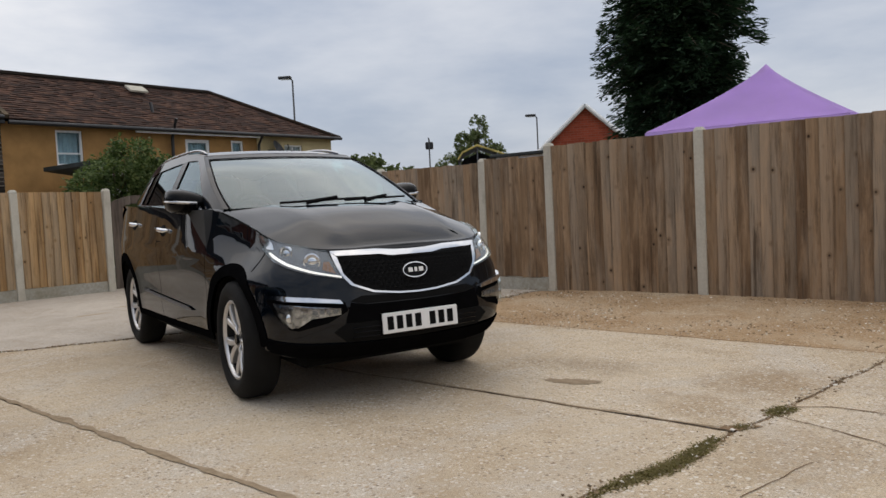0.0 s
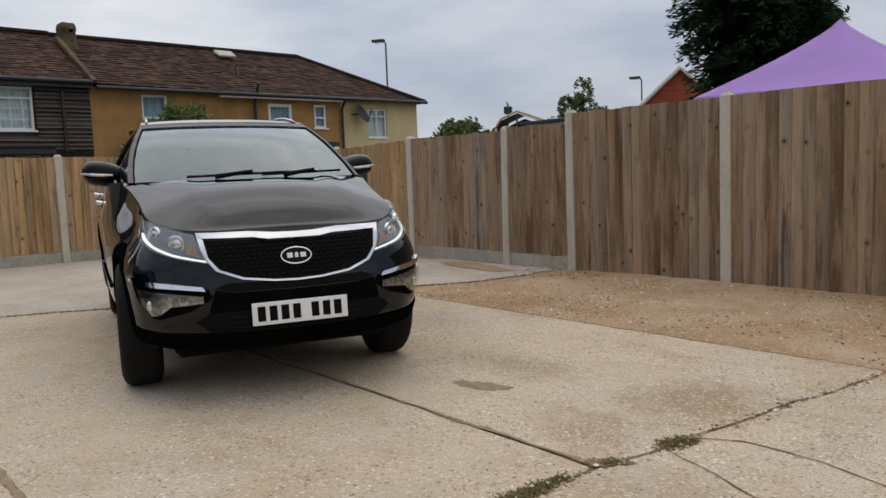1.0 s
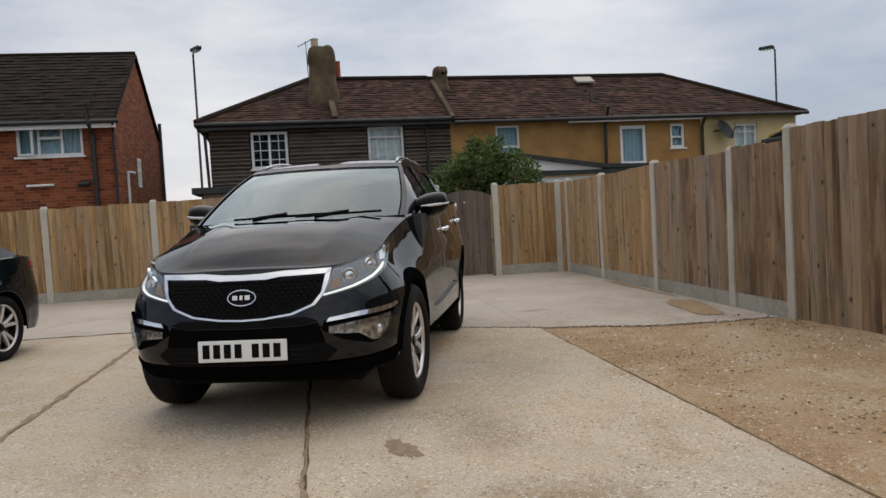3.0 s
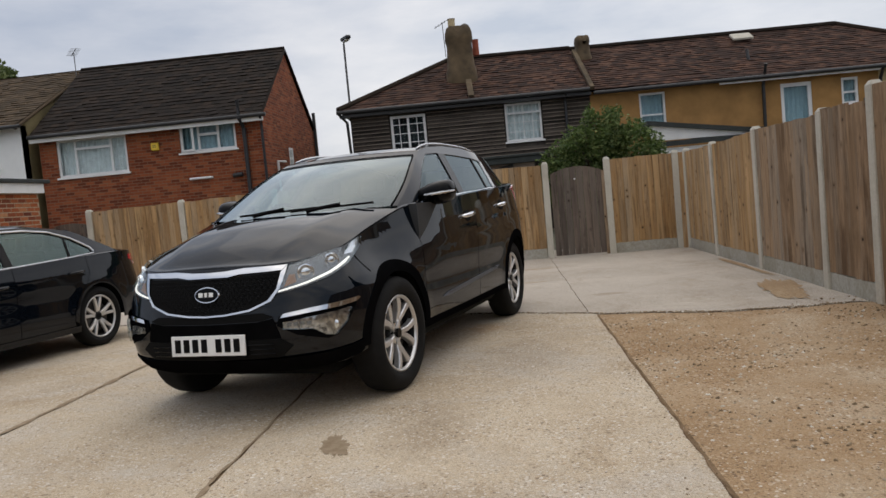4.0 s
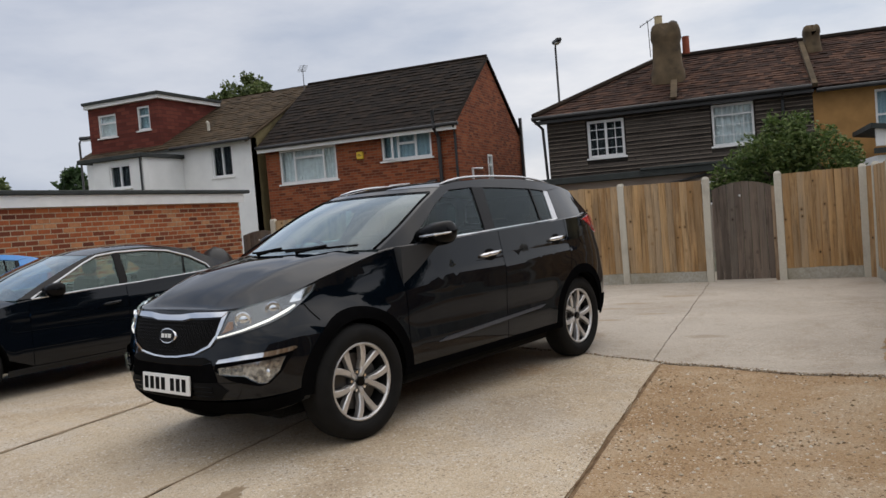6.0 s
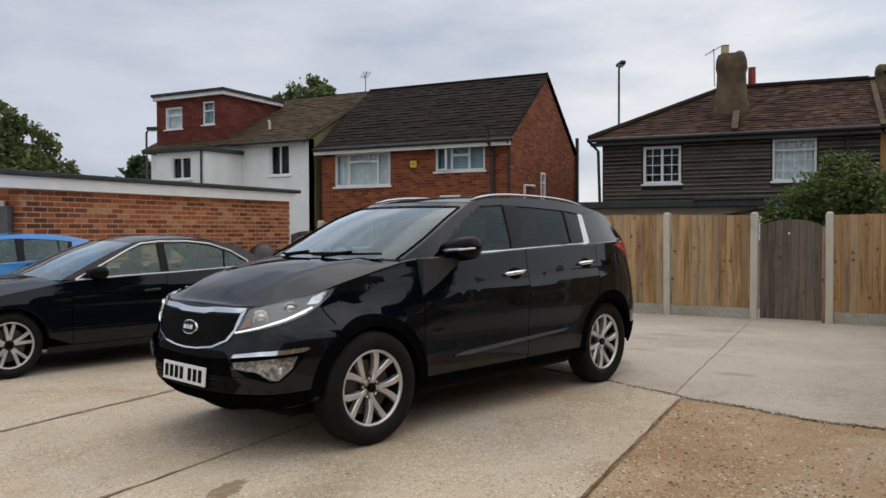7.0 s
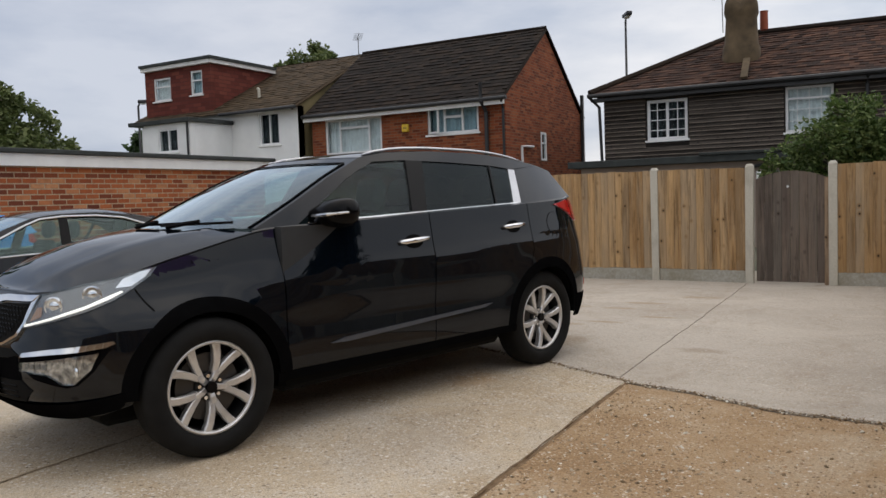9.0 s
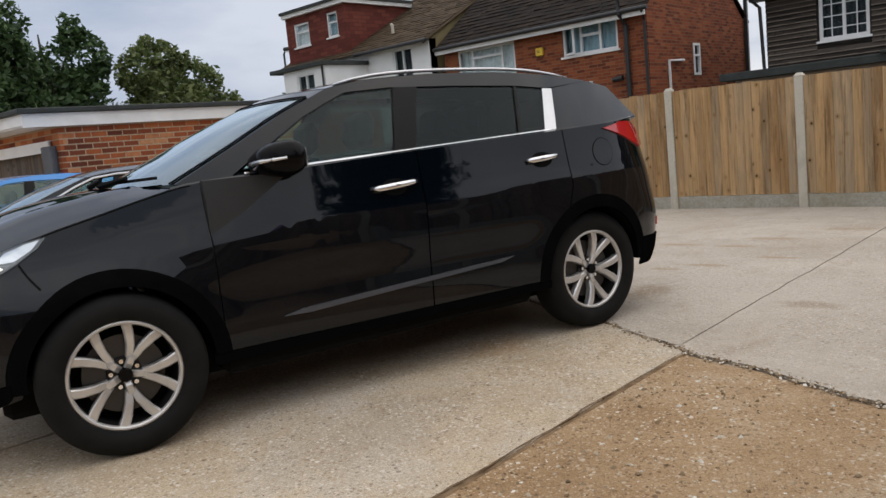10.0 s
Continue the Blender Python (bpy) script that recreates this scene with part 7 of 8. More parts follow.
def build_car(name, m, s, label, paint):
    """The common build: bumpers and wings, doors, roof, glass, cabin and wheels."""
    ob = thing(name, m, label, "car")
    c = Car(ob, s)
    hw, rw, ar = s["wb"] / 2, s["rw"], s["arch"]
    gap = 0.0035
    xd0, xd1, xd2 = s["doors"]
    bot, sill = s["bottom"], s["sill"]

    def top_run(x0, x1, n=26):
        return [(c.ax(x0 + (x1 - x0) * i / n), c.top(x0 + (x1 - x0) * i / n) - 0.002) for i in range(n + 1)]

    # nose with both wings, from arch to arch round the front
    nose = [(0.0, bot), (c.ay(0.4), bot), (c.ay(0.7), bot + 0.02), (c.ax(hw + ar + 0.03), bot + 0.06)] + arc_pts(c, hw, rw, ar, 4, 172) + [(c.ax(xd0 + gap), sill), (c.ax(xd0 + gap), c.top(xd0))] + top_run(xd0 + 0.02, c.xa)
    c.both("front_wing", nose, c.low, paint, step=0.045)
    fd = [(c.ax(xd0 - gap), sill), (c.ax(xd0 - gap), c.top(xd0))] + top_run(xd0 - 0.03, xd1 + 0.03, 10) + [(c.ax(xd1 + gap), c.top(xd1)), (c.ax(xd1 + gap), sill)]
    fdoor = c.both("front_door", fd, c.low, paint)
    tail_arc = [p for p in arc_pts(c, -hw, rw, ar + 0.055, 172, 120, 10)]
    rd = [(c.ax(xd1 - gap), sill), (c.ax(xd1 - gap), c.top(xd1))] + top_run(xd1 - 0.03, xd2 + 0.02, 10) + [(c.ax(xd2 + gap), c.top(xd2)), (c.ax(xd2 + gap - 0.01), rw + ar + 0.13)] + [(c.ax(-hw + (ar + 0.06) * math.cos(math.radians(t))), rw + (ar + 0.06) * math.sin(math.radians(t))) for t in (62, 45, 28, 12, 0)] + [(c.ax(-hw + ar + 0.05), sill)]
    rdoor = c.both("rear_door", rd, c.low, paint)
    quarter = [(c.ax(xd2 - gap), c.top(xd2)), (c.ax(xd2 - gap - 0.01), rw + ar + 0.13)] + [(c.ax(-hw + (ar + 0.053) * math.cos(math.radians(t))), rw + (ar + 0.053) * math.sin(math.radians(t))) for t in (62, 45, 28, 12, 0)] + [(c.ax(-hw + ar), rw - 0.02)] + arc_pts(c, -hw, rw, ar, 4, 172)
    quarter += [(c.ax(-hw - ar - 0.03), bot + 0.08), (c.ayr(0.6), bot + 0.05), (c.ayr(0.0), bot + 0.05)] + top_run(c.xb, xd2 - 0.02)
    c.both("rear_quarter", quarter, c.low, paint)
    # sills and arch trims
    sl = [(c.ax(hw - ar + 0.02), bot + 0.03), (c.ax(hw - ar + 0.02), sill - 0.006), (c.ax(-hw + ar - 0.02), sill - 0.006), (c.ax(-hw + ar - 0.02), bot + 0.03)]
    c.both("sill", sl, c.low, s["clad"], out=0.004)
    for xc in (hw, -hw):
        if s["trim"]:
            ring = arc_pts(c, xc, rw, ar + s["trim"], 1, 179, 30) + arc_pts(c, xc, rw, ar - 0.010, 179, 1, 30)
            c.both("arch_trim", ring, c.low, s["clad"], out=0.004, step=0.06, rim=0.02)
        for side in (1, -1):
            wheel_liner(c, xc, rw, ar + 0.01, side)
    # top sheets
    c.sheet("bonnet", c.bonnet_rows(), paint, "", thick=0.0)
    ws, rf, bl = s["screen"], s["roof"], s["back"]
    wrow = c.chord_rows(*ws, n=28, m=40)
    gt, gv = s.get("glass", (1.0, 1.0))
    kt, kv = round(28 * gt), round(20 * (1 - gv))
    c.sheet("windscreen", [r[kv : 41 - kv] for r in wrow[: kt + 1]], s["screen_glass"], "clear windscreen").visible_shadow = False
    if kv:
        c.sheet("screen_header", wrow[kt:], paint)
        c.sheet("screen_pillar", [r[: kv + 1] for r in wrow[: kt + 1]], paint)
        c.sheet("screen_pillar", [r[40 - kv :] for r in wrow[: kt + 1]], paint)
        edge = [r[kv] for r in wrow[: kt + 1]] + wrow[kt][kv : 41 - kv] + [r[40 - kv] for r in wrow[kt::-1]]
        bm = bmesh.new()
        tube(bm, [p + Vector((0.003, 0, 0.004)) for p in edge], 0.0045, 6)
        part("screen_seal", bm, M_MATTBLACK, ob, smooth=True)
    rrow = c.chord_rows(*rf)
    c.sheet("roof_panel", rrow, paint)
    c.sheet("roof_lining", [[p - Vector((0, 0, 0.035)) for p in r] for r in rrow], M_HEADLINER)
    c.sheet("back_window", c.chord_rows(*bl), M_TINT, "tinted back window").visible_shadow = False
    deck = []
    xe = bl[0][-1][0]
    for i in range(15):
        xr = xe + (c.xb - xe) * (1 - (1 - i / 14) ** 1.4)
        e = c.low(c.ax(xr), c.top(xr)) if i < 14 else c.low(c.A[-1], c.top(c.xb))
        e0 = c.green(xe, bl[0][-1][1])
        if i == 0:
            e = e0
        if i == 14:
            e.y = 0
        deck.append([Vector((e.x, e.y * v, e.z + max(0, c.deck(e.x) - e.z) * (1 - abs(v) ** 2.4))) for v in (-1 + 2 * j / 20 for j in range(21))])
    c.sheet("boot_lid", deck, paint)
    # shoulders between the wings, the doors and the glass
    for side in (1, -1):
        rows = []
        for i in range(41):
            x = s["cowl"] + 0.0 - (s["cowl"] - xe) * i / 40
            p = c.low(c.ax(x), c.top(x) - 0.002)
            q = c.green(x, c.top(x) + 0.008)
            q.y = min(q.y, p.y - 0.004)
            rows.append([Vector((v.x, v.y * side, v.z)) for v in (p, p.lerp(q, 0.5) + Vector((0, 0, 0.003)), q, q + Vector((0, -0.03, -0.01)))])
        c.sheet("shoulder", rows, paint)
    # cabin sides: frames and panes
    for nm, poly, mt in s["frames"]:
        c.both(nm, poly, c.green, mt if mt is not None else paint, step=0.06, rim=0.03)
    for nm, poly, mt, which in s["panes"]:
        par = {"f": (fdoor[0], fdoor[1]), "r": (rdoor[0], rdoor[1]), "": (None, None)}[which]
        for o in c.both(nm, poly, c.green, mt, par, step=0.08, out=-0.008, rim=0.0):
            o.visible_shadow = False
    for pts, r, mt, nm in s["strips"]:
        for side in (1, -1):
            bm = bmesh.new()
            tube(bm, [(p.x, (p.y + 0.006) * side, p.z) for p in (c.green(x, z) for x, z in pts)], r, 8)
            part(nm, bm, mt, ob, "bright metal window trim")
    # cabin
    fl = s["floor"]
    part("underbody", boxes((-hw - 0.55, hw + 0.55, -0.5, 0.5, bot + 0.02, fl), (-hw + 0.5, hw - 0.5, -0.79, -0.501, bot + 0.05, fl), (-hw + 0.5, hw - 0.5, 0.501, 0.79, bot + 0.05, fl)), M_MATTBLACK, ob)
    zb = c.top(0.0)
    part("dashboard", boxes((s["cowl"] - 0.42, s["cowl"] - 0.02, -0.66, 0.66, fl + 0.2, zb - 0.06), (s["cowl"] - 0.06, s["cowl"] + 0.02, -0.6, 0.6, fl + 0.2, zb - 0.075), bevel=0.03), M_CABIN, ob)
    part("parcel_shelf", boxes((-hw - 0.35, -hw + 0.15, -0.6, 0.6, zb - 0.12, zb - 0.09)), M_CABIN, ob)
    for side in (1, -1):
        part("door_lining", boxes((xd2 + 0.1, xd0, min(side * 0.74, side * 0.80), max(side * 0.74, side * 0.80), fl, zb - 0.03)), M_CABIN, ob)
    for y in (-0.37, 0.37):
        seat(ob, s["seats"][0], y, fl + 0.06)
    for y in (-0.42, 0.0, 0.42):
        seat(ob, s["seats"][1], y, fl + 0.08, 0.42)
    bm = bmesh.new()
    rr, zz = 0.18, zb - 0.12
    tube(bm, [(s["cowl"] - 0.50 + 0.10 * math.sin(t) * 0.9, -0.37 + rr * math.cos(t), zz + rr * math.sin(t) * 0.92) for t in (2 * math.pi * i / 24 for i in range(25))], 0.016, 6, cap=False)
    tube(bm, [(s["cowl"] - 0.5, -0.37 - rr, zz), (s["cowl"] - 0.49, -0.37, zz), (s["cowl"] - 0.5, -0.37 + rr, zz)], 0.022, 6)
    part("steering_wheel", bm, M_MATTBLACK, ob)
    # wheels
    yw = s["track"]
    for xc, st in ((hw, s["steer"]), (-hw, 0.0)):
        wheel(ob, pose(xc, yw - 0.10, rw, 0, 0, st), rw, s["tyre"], s["rim"], s["style"], "")
        wheel(ob, pose(xc, -yw + 0.10, rw, 0, 0, 180 + st), rw, s["tyre"], s["rim"], s["style"], "")
    return ob, c, fdoor, rdoor

# -- the black sport-utility car --
SUV = dict(
    plan=[(2.115, 0.0), (2.11, 0.2), (2.078, 0.42), (1.99, 0.625), (1.90, 0.706), (1.81, 0.752), (1.66, 0.781), (1.40, 0.797), (0.9, 0.828), (0.0, 0.856), (-0.9, 0.864), (-1.45, 0.848), (-1.80, 0.79), (-1.98, 0.70), (-2.09, 0.50), (-2.13, 0.25), (-2.135, 0.0)],
    fy=[(0.2, 0.935), (0.35, 0.97), (0.5, 0.989), (0.72, 1.0), (0.86, 0.998), (0.96, 0.98), (1.05, 0.962), (1.15, 0.945), (1.25, 0.93)],
    dxf=[(0.2, -0.24), (0.27, -0.13), (0.33, -0.055), (0.40, -0.008), (0.47, 0.0), (0.55, 0.0), (0.64, -0.02), (0.75, -0.045), (0.85, -0.085), (0.90, -0.125), (0.95, -0.18), (1.1, -0.3)],
    dxr=[(0.2, 0.12), (0.4, 0.02), (0.6, 0.0), (0.75, 0.03), (0.95, 0.07), (1.1, 0.10), (1.25, 0.16)],
    pinch=0.13, top=[(2.115, 0.862), (2.06, 0.868), (2.0, 0.878), (1.88, 0.90), (1.70, 0.94), (1.57, 0.963), (1.3, 1.025), (1.1, 1.075), (0.95, 1.105), (0.6, 1.12), (0.0, 1.145), (-0.6, 1.165), (-1.1, 1.18), (-1.6, 1.20), (-1.95, 1.215), (-2.135, 1.215)],
    bonnet=[(1.0, 1.122), (1.2, 1.105), (1.4, 1.080), (1.6, 1.044), (1.75, 1.005), (1.85, 0.965), (1.92, 0.920), (1.98, 0.87)],
    deck=[(-2.2, 1.2), (-1.9, 1.23)], ridge=0.010,
    nose=(1.45, 2.05), tail=(-1.5, -2.0), wb=2.64, rw=0.345, arch=0.385, flare=0.008, nip=0.19, waist=0.012, crease=0.86,
    green=(0.792, 0.58, 1.12), green_rear=-1.0, cowl=1.02, bow=0.17, glass=(0.89, 0.95), doors=(0.895, -0.178, -1.145), bottom=0.275, sill=0.355, clad=M_CLAD, trim=0.062, screen_glass=M_SCREEN,
    screen=([(0.99, 1.112), (0.72, 1.245), (0.44, 1.385), (0.17, 1.498)], [0.19, 0.17, 0.14, 0.11], [0.0, 0.004, 0.008, 0.010]),
    roof=([(0.165, 1.502), (-0.05, 1.535), (-0.45, 1.553), (-0.9, 1.545), (-1.3, 1.51), (-1.62, 1.465), (-1.80, 1.425)], [0.11, 0.06, 0.0, 0.0, -0.02, -0.05, -0.08], [0.010, 0.016, 0.022, 0.024, 0.022, 0.018, 0.014]),
    back=([(-1.74, 1.415), (-1.86, 1.31), (-1.97, 1.215)], [-0.06, -0.06, -0.05], [0.0, 0.0, 0.0]),
    frames=[
        ("a_pillar", [(1.0, 1.108), (0.72, 1.247), (0.44, 1.387), (0.16, 1.503), (0.07, 1.476), (0.20, 1.425), (0.34, 1.365), (0.62, 1.205), (0.76, 1.118)], None),
        ("cant_rail", [(0.16, 1.503), (-0.05, 1.536), (-0.45, 1.554), (-0.9, 1.546), (-1.3, 1.511), (-1.62, 1.466), (-1.24, 1.432), (-1.0, 1.458), (-0.6, 1.478), (-0.2, 1.489), (0.07, 1.476)], None),
        ("b_pillar", [(-0.07, 1.14), (-0.215, 1.489), (-0.36, 1.484), (-0.20, 1.15)], M_BLACKGLOSS),
        ("c_pillar_strip", [(-1.065, 1.176), (-1.20, 1.432), (-1.275, 1.428), (-1.155, 1.18)], M_SATIN),
        ("d_pillar", [(-1.157, 1.18), (-1.277, 1.43), (-1.62, 1.466), (-1.80, 1.425), (-1.97, 1.215), (-1.6, 1.2)], None),
        ("belt_filler", [(0.78, 1.105), (0.76, 1.118), (0.66, 1.128), (-0.06, 1.152), (-1.06, 1.182), (-1.16, 1.184), (-1.16, 1.17), (-0.06, 1.138), (0.6, 1.115)], M_BLACKGLOSS),
        ("quarter_divider", [(-0.875, 1.176), (-0.995, 1.455), (-1.012, 1.455), (-0.893, 1.176)], M_BLACKGLOSS),
    ],
    panes=[
        ("front_pane", [(0.66, 1.125), (0.62, 1.206), (0.34, 1.367), (0.20, 1.427), (0.07, 1.478), (-0.215, 1.49), (-0.07, 1.148)], M_GLASS, "f"),
        ("rear_pane", [(-0.20, 1.152), (-0.36, 1.486), (-0.6, 1.48), (-0.996, 1.458), (-0.876, 1.174)], M_TINT, "r"),
        ("quarter_pane", [(-0.892, 1.175), (-1.011, 1.457), (-1.22, 1.432), (-1.07, 1.178)], M_TINT, ""),
    ],
    strips=[([(0.70, 1.126), (0.3, 1.14), (-0.12, 1.153), (-0.6, 1.168), (-1.10, 1.184)], 0.0085, M_CHROME, "waist_trim")],
    floor=0.42, seats=(0.34, -0.62), track=0.812, tyre=0.218, rim=0.232, style="v", steer=-3.0,
)
suv, sc, s_fd, s_rd = build_car("suv_car", pose(-4.955, 4.132, 0.002, 0, 0, -15.44), SUV, "glossy black sport-utility car parked on concrete, lamps lit", M_PAINT)


def fr(y, z):
    """A point of the nose by its distance from the middle, for the grille's heights."""
    z = 0.60 + (z - 0.636) * 1.06 if z > 0.63 else z
    return (sc.ay(abs(y)) if y >= 0 else -sc.ay(-y), z)


def nose_fn(a, z):
    p = sc.low(abs(a), z)
    return Vector((p.x, p.y if a >= 0 else -p.y, p.z))


def full(poly):
    """Closes a half outline (from the middle outwards and back) with its mirror image."""
    left = [fr(y, z) for y, z in poly]
    right = [(-a, z) for a, z in reversed(left) if abs(a) > 1e-6]
    return left + right


# grille: dark mesh in a chrome surround
grille = sc.panel("grille", full([(0.0, 0.828), (0.13, 0.828), (0.2, 0.836), (0.442, 0.842), (0.422, 0.765), (0.375, 0.705), (0.26, 0.663), (0.1, 0.644), (0.0, 0.642)]), nose_fn, M_MATTBLACK, label="black honeycomb grille", out=0.004, step=0.05)
bm = bmesh.new()
for row in range(9):
    z = 0.668 + row * 0.019
    half = 0.20 + 0.21 * smooth01((z - 0.655) / 0.12)
    n = int(half / 0.033)
    for i in range(-n, n + 1):
        y = (i + 0.5 * (row % 2)) * 0.033
        if abs(y) > half:
            continue
        p = nose_fn(*fr(y, z))
        tube(bm, [p + Vector((0.006, dy * 0.0115, dz * 0.008)) for dy, dz in ((1, 0), (0.5, 1), (-0.5, 1), (-1, 0), (-0.5, -1), (0.5, -1), (1, 0))], 0.0022, 4, cap=False)
part("mesh", bm, M_BLACKGLOSS, grille)["kind"] = "stuff"


def band(name, pts, r, material, parent, fn=nose_fn, push=0.006, squash=1.0, label="", end=1.0):
    bm = bmesh.new()
    n = len(pts)
    rs = [r * (end + (1 - end) * math.sin(math.pi * i / (n - 1)) ** 0.5) if end < 1 else r for i in range(n)]
    tube(bm, [fn(*p) + Vector((push, 0, 0)) for p in pts], rs, 8)
    return part(name, bm, material, parent, label, smooth=True)


sc.panel("grille_bar", full([(0.0, 0.858), (0.10, 0.860), (0.22, 0.870), (0.475, 0.872), (0.442, 0.848), (0.2, 0.843), (0.13, 0.832), (0.0, 0.832)]), nose_fn, M_CHROME, grille, "chrome grille surround", out=0.016, step=0.04, rim=0.016)
for sgn in (1, -1):
    def side_fn(a, z, sgn=sgn):
        p = sc.low(a, z)
        return Vector((p.x, p.y * sgn, p.z))
    ch = [fr(y, z) for y, z in ((0.475, 0.872), (0.452, 0.80), (0.43, 0.755), (0.385, 0.702), (0.27, 0.658), (0.12, 0.640), (0.0, 0.636), (0.0, 0.6445), (0.115, 0.6485), (0.262, 0.667), (0.370, 0.708), (0.416, 0.762), (0.437, 0.842))]
    sc.panel("grille_frame", ch, sc.low, M_CHROME, grille, "chrome grille surround", out=0.012, step=0.03, rim=0.012, mirror=sgn < 0)
# badge left plain
bm = bmesh.new()
bmesh.ops.create_cone(bm, cap_ends=True, segments=36, radius1=0.085, radius2=0.078, depth=0.014, matrix=pose(0, 0, 0, 0, 0, 0))
bm.transform(pose(2.083, 0, 0.724, 0, 78, 0) @ Matrix.Diagonal((0.56, 1, 1, 1)))
bdg = part("badge", bm, M_CHROME, grille, "plain oval chrome badge")
bm = bmesh.new()
bmesh.ops.create_cone(bm, cap_ends=True, segments=36, radius1=0.074, radius2=0.072, depth=0.004)
bm.transform(pose(2.0915, 0, 0.7257, 0, 78, 0) @ Matrix.Diagonal((0.52, 1, 1, 1)))
part("badge_field", bm, M_BLACKGLOSS, bdg)
bm = boxes((-0.012, 0.012, -0.047, -0.020, 0, 0.004), (-0.012, 0.012, -0.008, 0.008, 0, 0.004), (-0.012, 0.012, 0.020, 0.047, 0, 0.004))
bm.transform(pose(2.094, 0, 0.7262, 0, 78, 0))
part("badge_mark", bm, M_PLATE, bdg)

# lamps
M_FOG = plain("fog_lamp_bowl", (0.36, 0.36, 0.37), 0.16, 0.95, vary=0.75, scale=38)
for sgn in (1, -1):
    mir = sgn < 0
    X, Yk = sc.ax, sc.ay
    hl = [(Yk(0.415), 0.705), (Yk(0.485), 0.848), (Yk(0.60), 0.868), (Yk(0.70), 0.893), (X(1.80), 0.914), (X(1.66), 0.944), (X(1.535), 0.957), (X(1.58), 0.915), (X(1.68), 0.862), (X(1.78), 0.818), (Yk(0.70), 0.775), (Yk(0.58), 0.738)]
    lamp = sc.panel("headlamp", hl, sc.low, M_LAMPDARK, label="swept-back headlamp with a lit lower strip", out=0.003, step=0.04, mirror=mir)
    cov = sc.panel("cover", hl, sc.low, M_LENS, lamp, "clear lamp cover", out=0.022, step=0.04, rim=0.02, mirror=mir)
    cov.visible_shadow = False
    for a, z, r in ((Yk(0.585), 0.806, 0.046), (Yk(0.70) + 0.03, 0.850, 0.042)):
        p, q = sc.low(a, z), sc.low(a + 0.01, z)
        t = (q - p).normalized()
        n = Vector((-t.y, t.x, 0))
        n = n if n.x > 0 else -n
        rot = n.to_track_quat("Z", "Y").to_matrix().to_4x4()
        bm = bmesh.new()
        rings = []
        for rad, h in ((r, -0.005), (r, 0.012), (r * 0.86, 0.013), (r * 0.80, 0.004)):
            rings.append([bm.verts.new((rad * math.cos(k_), rad * math.sin(k_), h)) for k_ in (2 * math.pi * i / 28 for i in range(28))])
        for a_, b_ in zip(rings, rings[1:]):
            for i in range(28):
                bm.faces.new((a_[i], a_[(i + 1) % 28], b_[(i + 1) % 28], b_[i]))
        bm.faces.new(rings[-1])
        bm.transform(Matrix.Diagonal((1, sgn, 1, 1)) @ Matrix.Translation(p) @ rot)
        part("reflector", bm, M_LAMPCHROME, lamp)
        bm = bmesh.new()
        bmesh.ops.create_uvsphere(bm, u_segments=18, v_segments=10, radius=r * 0.62, matrix=Matrix.Diagonal((1, sgn, 1, 1)) @ Matrix.Translation(p) @ rot @ Matrix.Diagonal((1, 1, 0.45, 1)))
        part("bulb_lens", bm, M_CHROME, lamp, smooth=True)
    drl = [(Yk(0.425), 0.714), (Yk(0.58), 0.746), (Yk(0.70), 0.786), (X(1.79), 0.828), (X(1.735), 0.850), (X(1.745), 0.856), (X(1.805), 0.838), (Yk(0.70), 0.797), (Yk(0.58), 0.755), (Yk(0.43), 0.723)]
    sc.panel("daytime_strip", drl, sc.low, M_DRL, lamp, "lit white strip", out=0.010, step=0.03, rim=0.008, mirror=mir)
    sc.panel("indicator", [(Yk(0.455), 0.738), (Yk(0.485), 0.80), (Yk(0.52), 0.80), (Yk(0.525), 0.76)], sc.low, M_AMBER, lamp, out=0.006, step=0.03, rim=0.0, mirror=mir)
    tipl = [(X(1.78), 0.87), (X(1.75), 0.912), (X(1.65), 0.938), (X(1.57), 0.948), (X(1.61), 0.912), (X(1.69), 0.874)]
    sc.panel("side_reflector", tipl, sc.low, M_LAMPCHROME, lamp, out=0.006, step=0.03, rim=0.004, mirror=mir)
    # fog lamp with its chrome brow
    pocket = [(Yk(0.42), 0.585), (Yk(0.43), 0.632), (Yk(0.6), 0.652), (X(1.83), 0.672), (X(1.80), 0.655), (X(1.86), 0.56), (X(1.92), 0.50), (Yk(0.66), 0.492), (Yk(0.52), 0.53)]
    pocket = [(a, z - 0.045) for a, z in pocket]
    pk = sc.panel("fog_lamp", pocket, sc.low, M_CLAD, label="fog lamp in a black pocket under a chrome brow", out=0.004, step=0.04, mirror=mir)
    lampf = [(Yk(0.455), 0.568), (Yk(0.455), 0.602), (Yk(0.62), 0.622), (X(1.845), 0.642), (X(1.87), 0.57), (X(1.93), 0.508), (Yk(0.655), 0.512), (Yk(0.60), 0.555)]
    lampf = [(a, z - 0.045) for a, z in lampf]
    sc.panel("reflector", lampf, sc.low, M_FOG, pk, out=0.008, step=0.04, rim=0.004, mirror=mir)
    for i in range(4):
        y = 0.475 + 0.032 * i
        sc.panel("led_cell", [(Yk(y), 0.532), (Yk(y), 0.553), (Yk(y + 0.022), 0.556), (Yk(y + 0.022), 0.534)], sc.low, M_LAMPDARK, pk, out=0.011, step=0.05, rim=0.003, mirror=mir)
    a, z = Yk(0.69), 0.516
    p = sc.low(a, z)
    bm = bmesh.new()
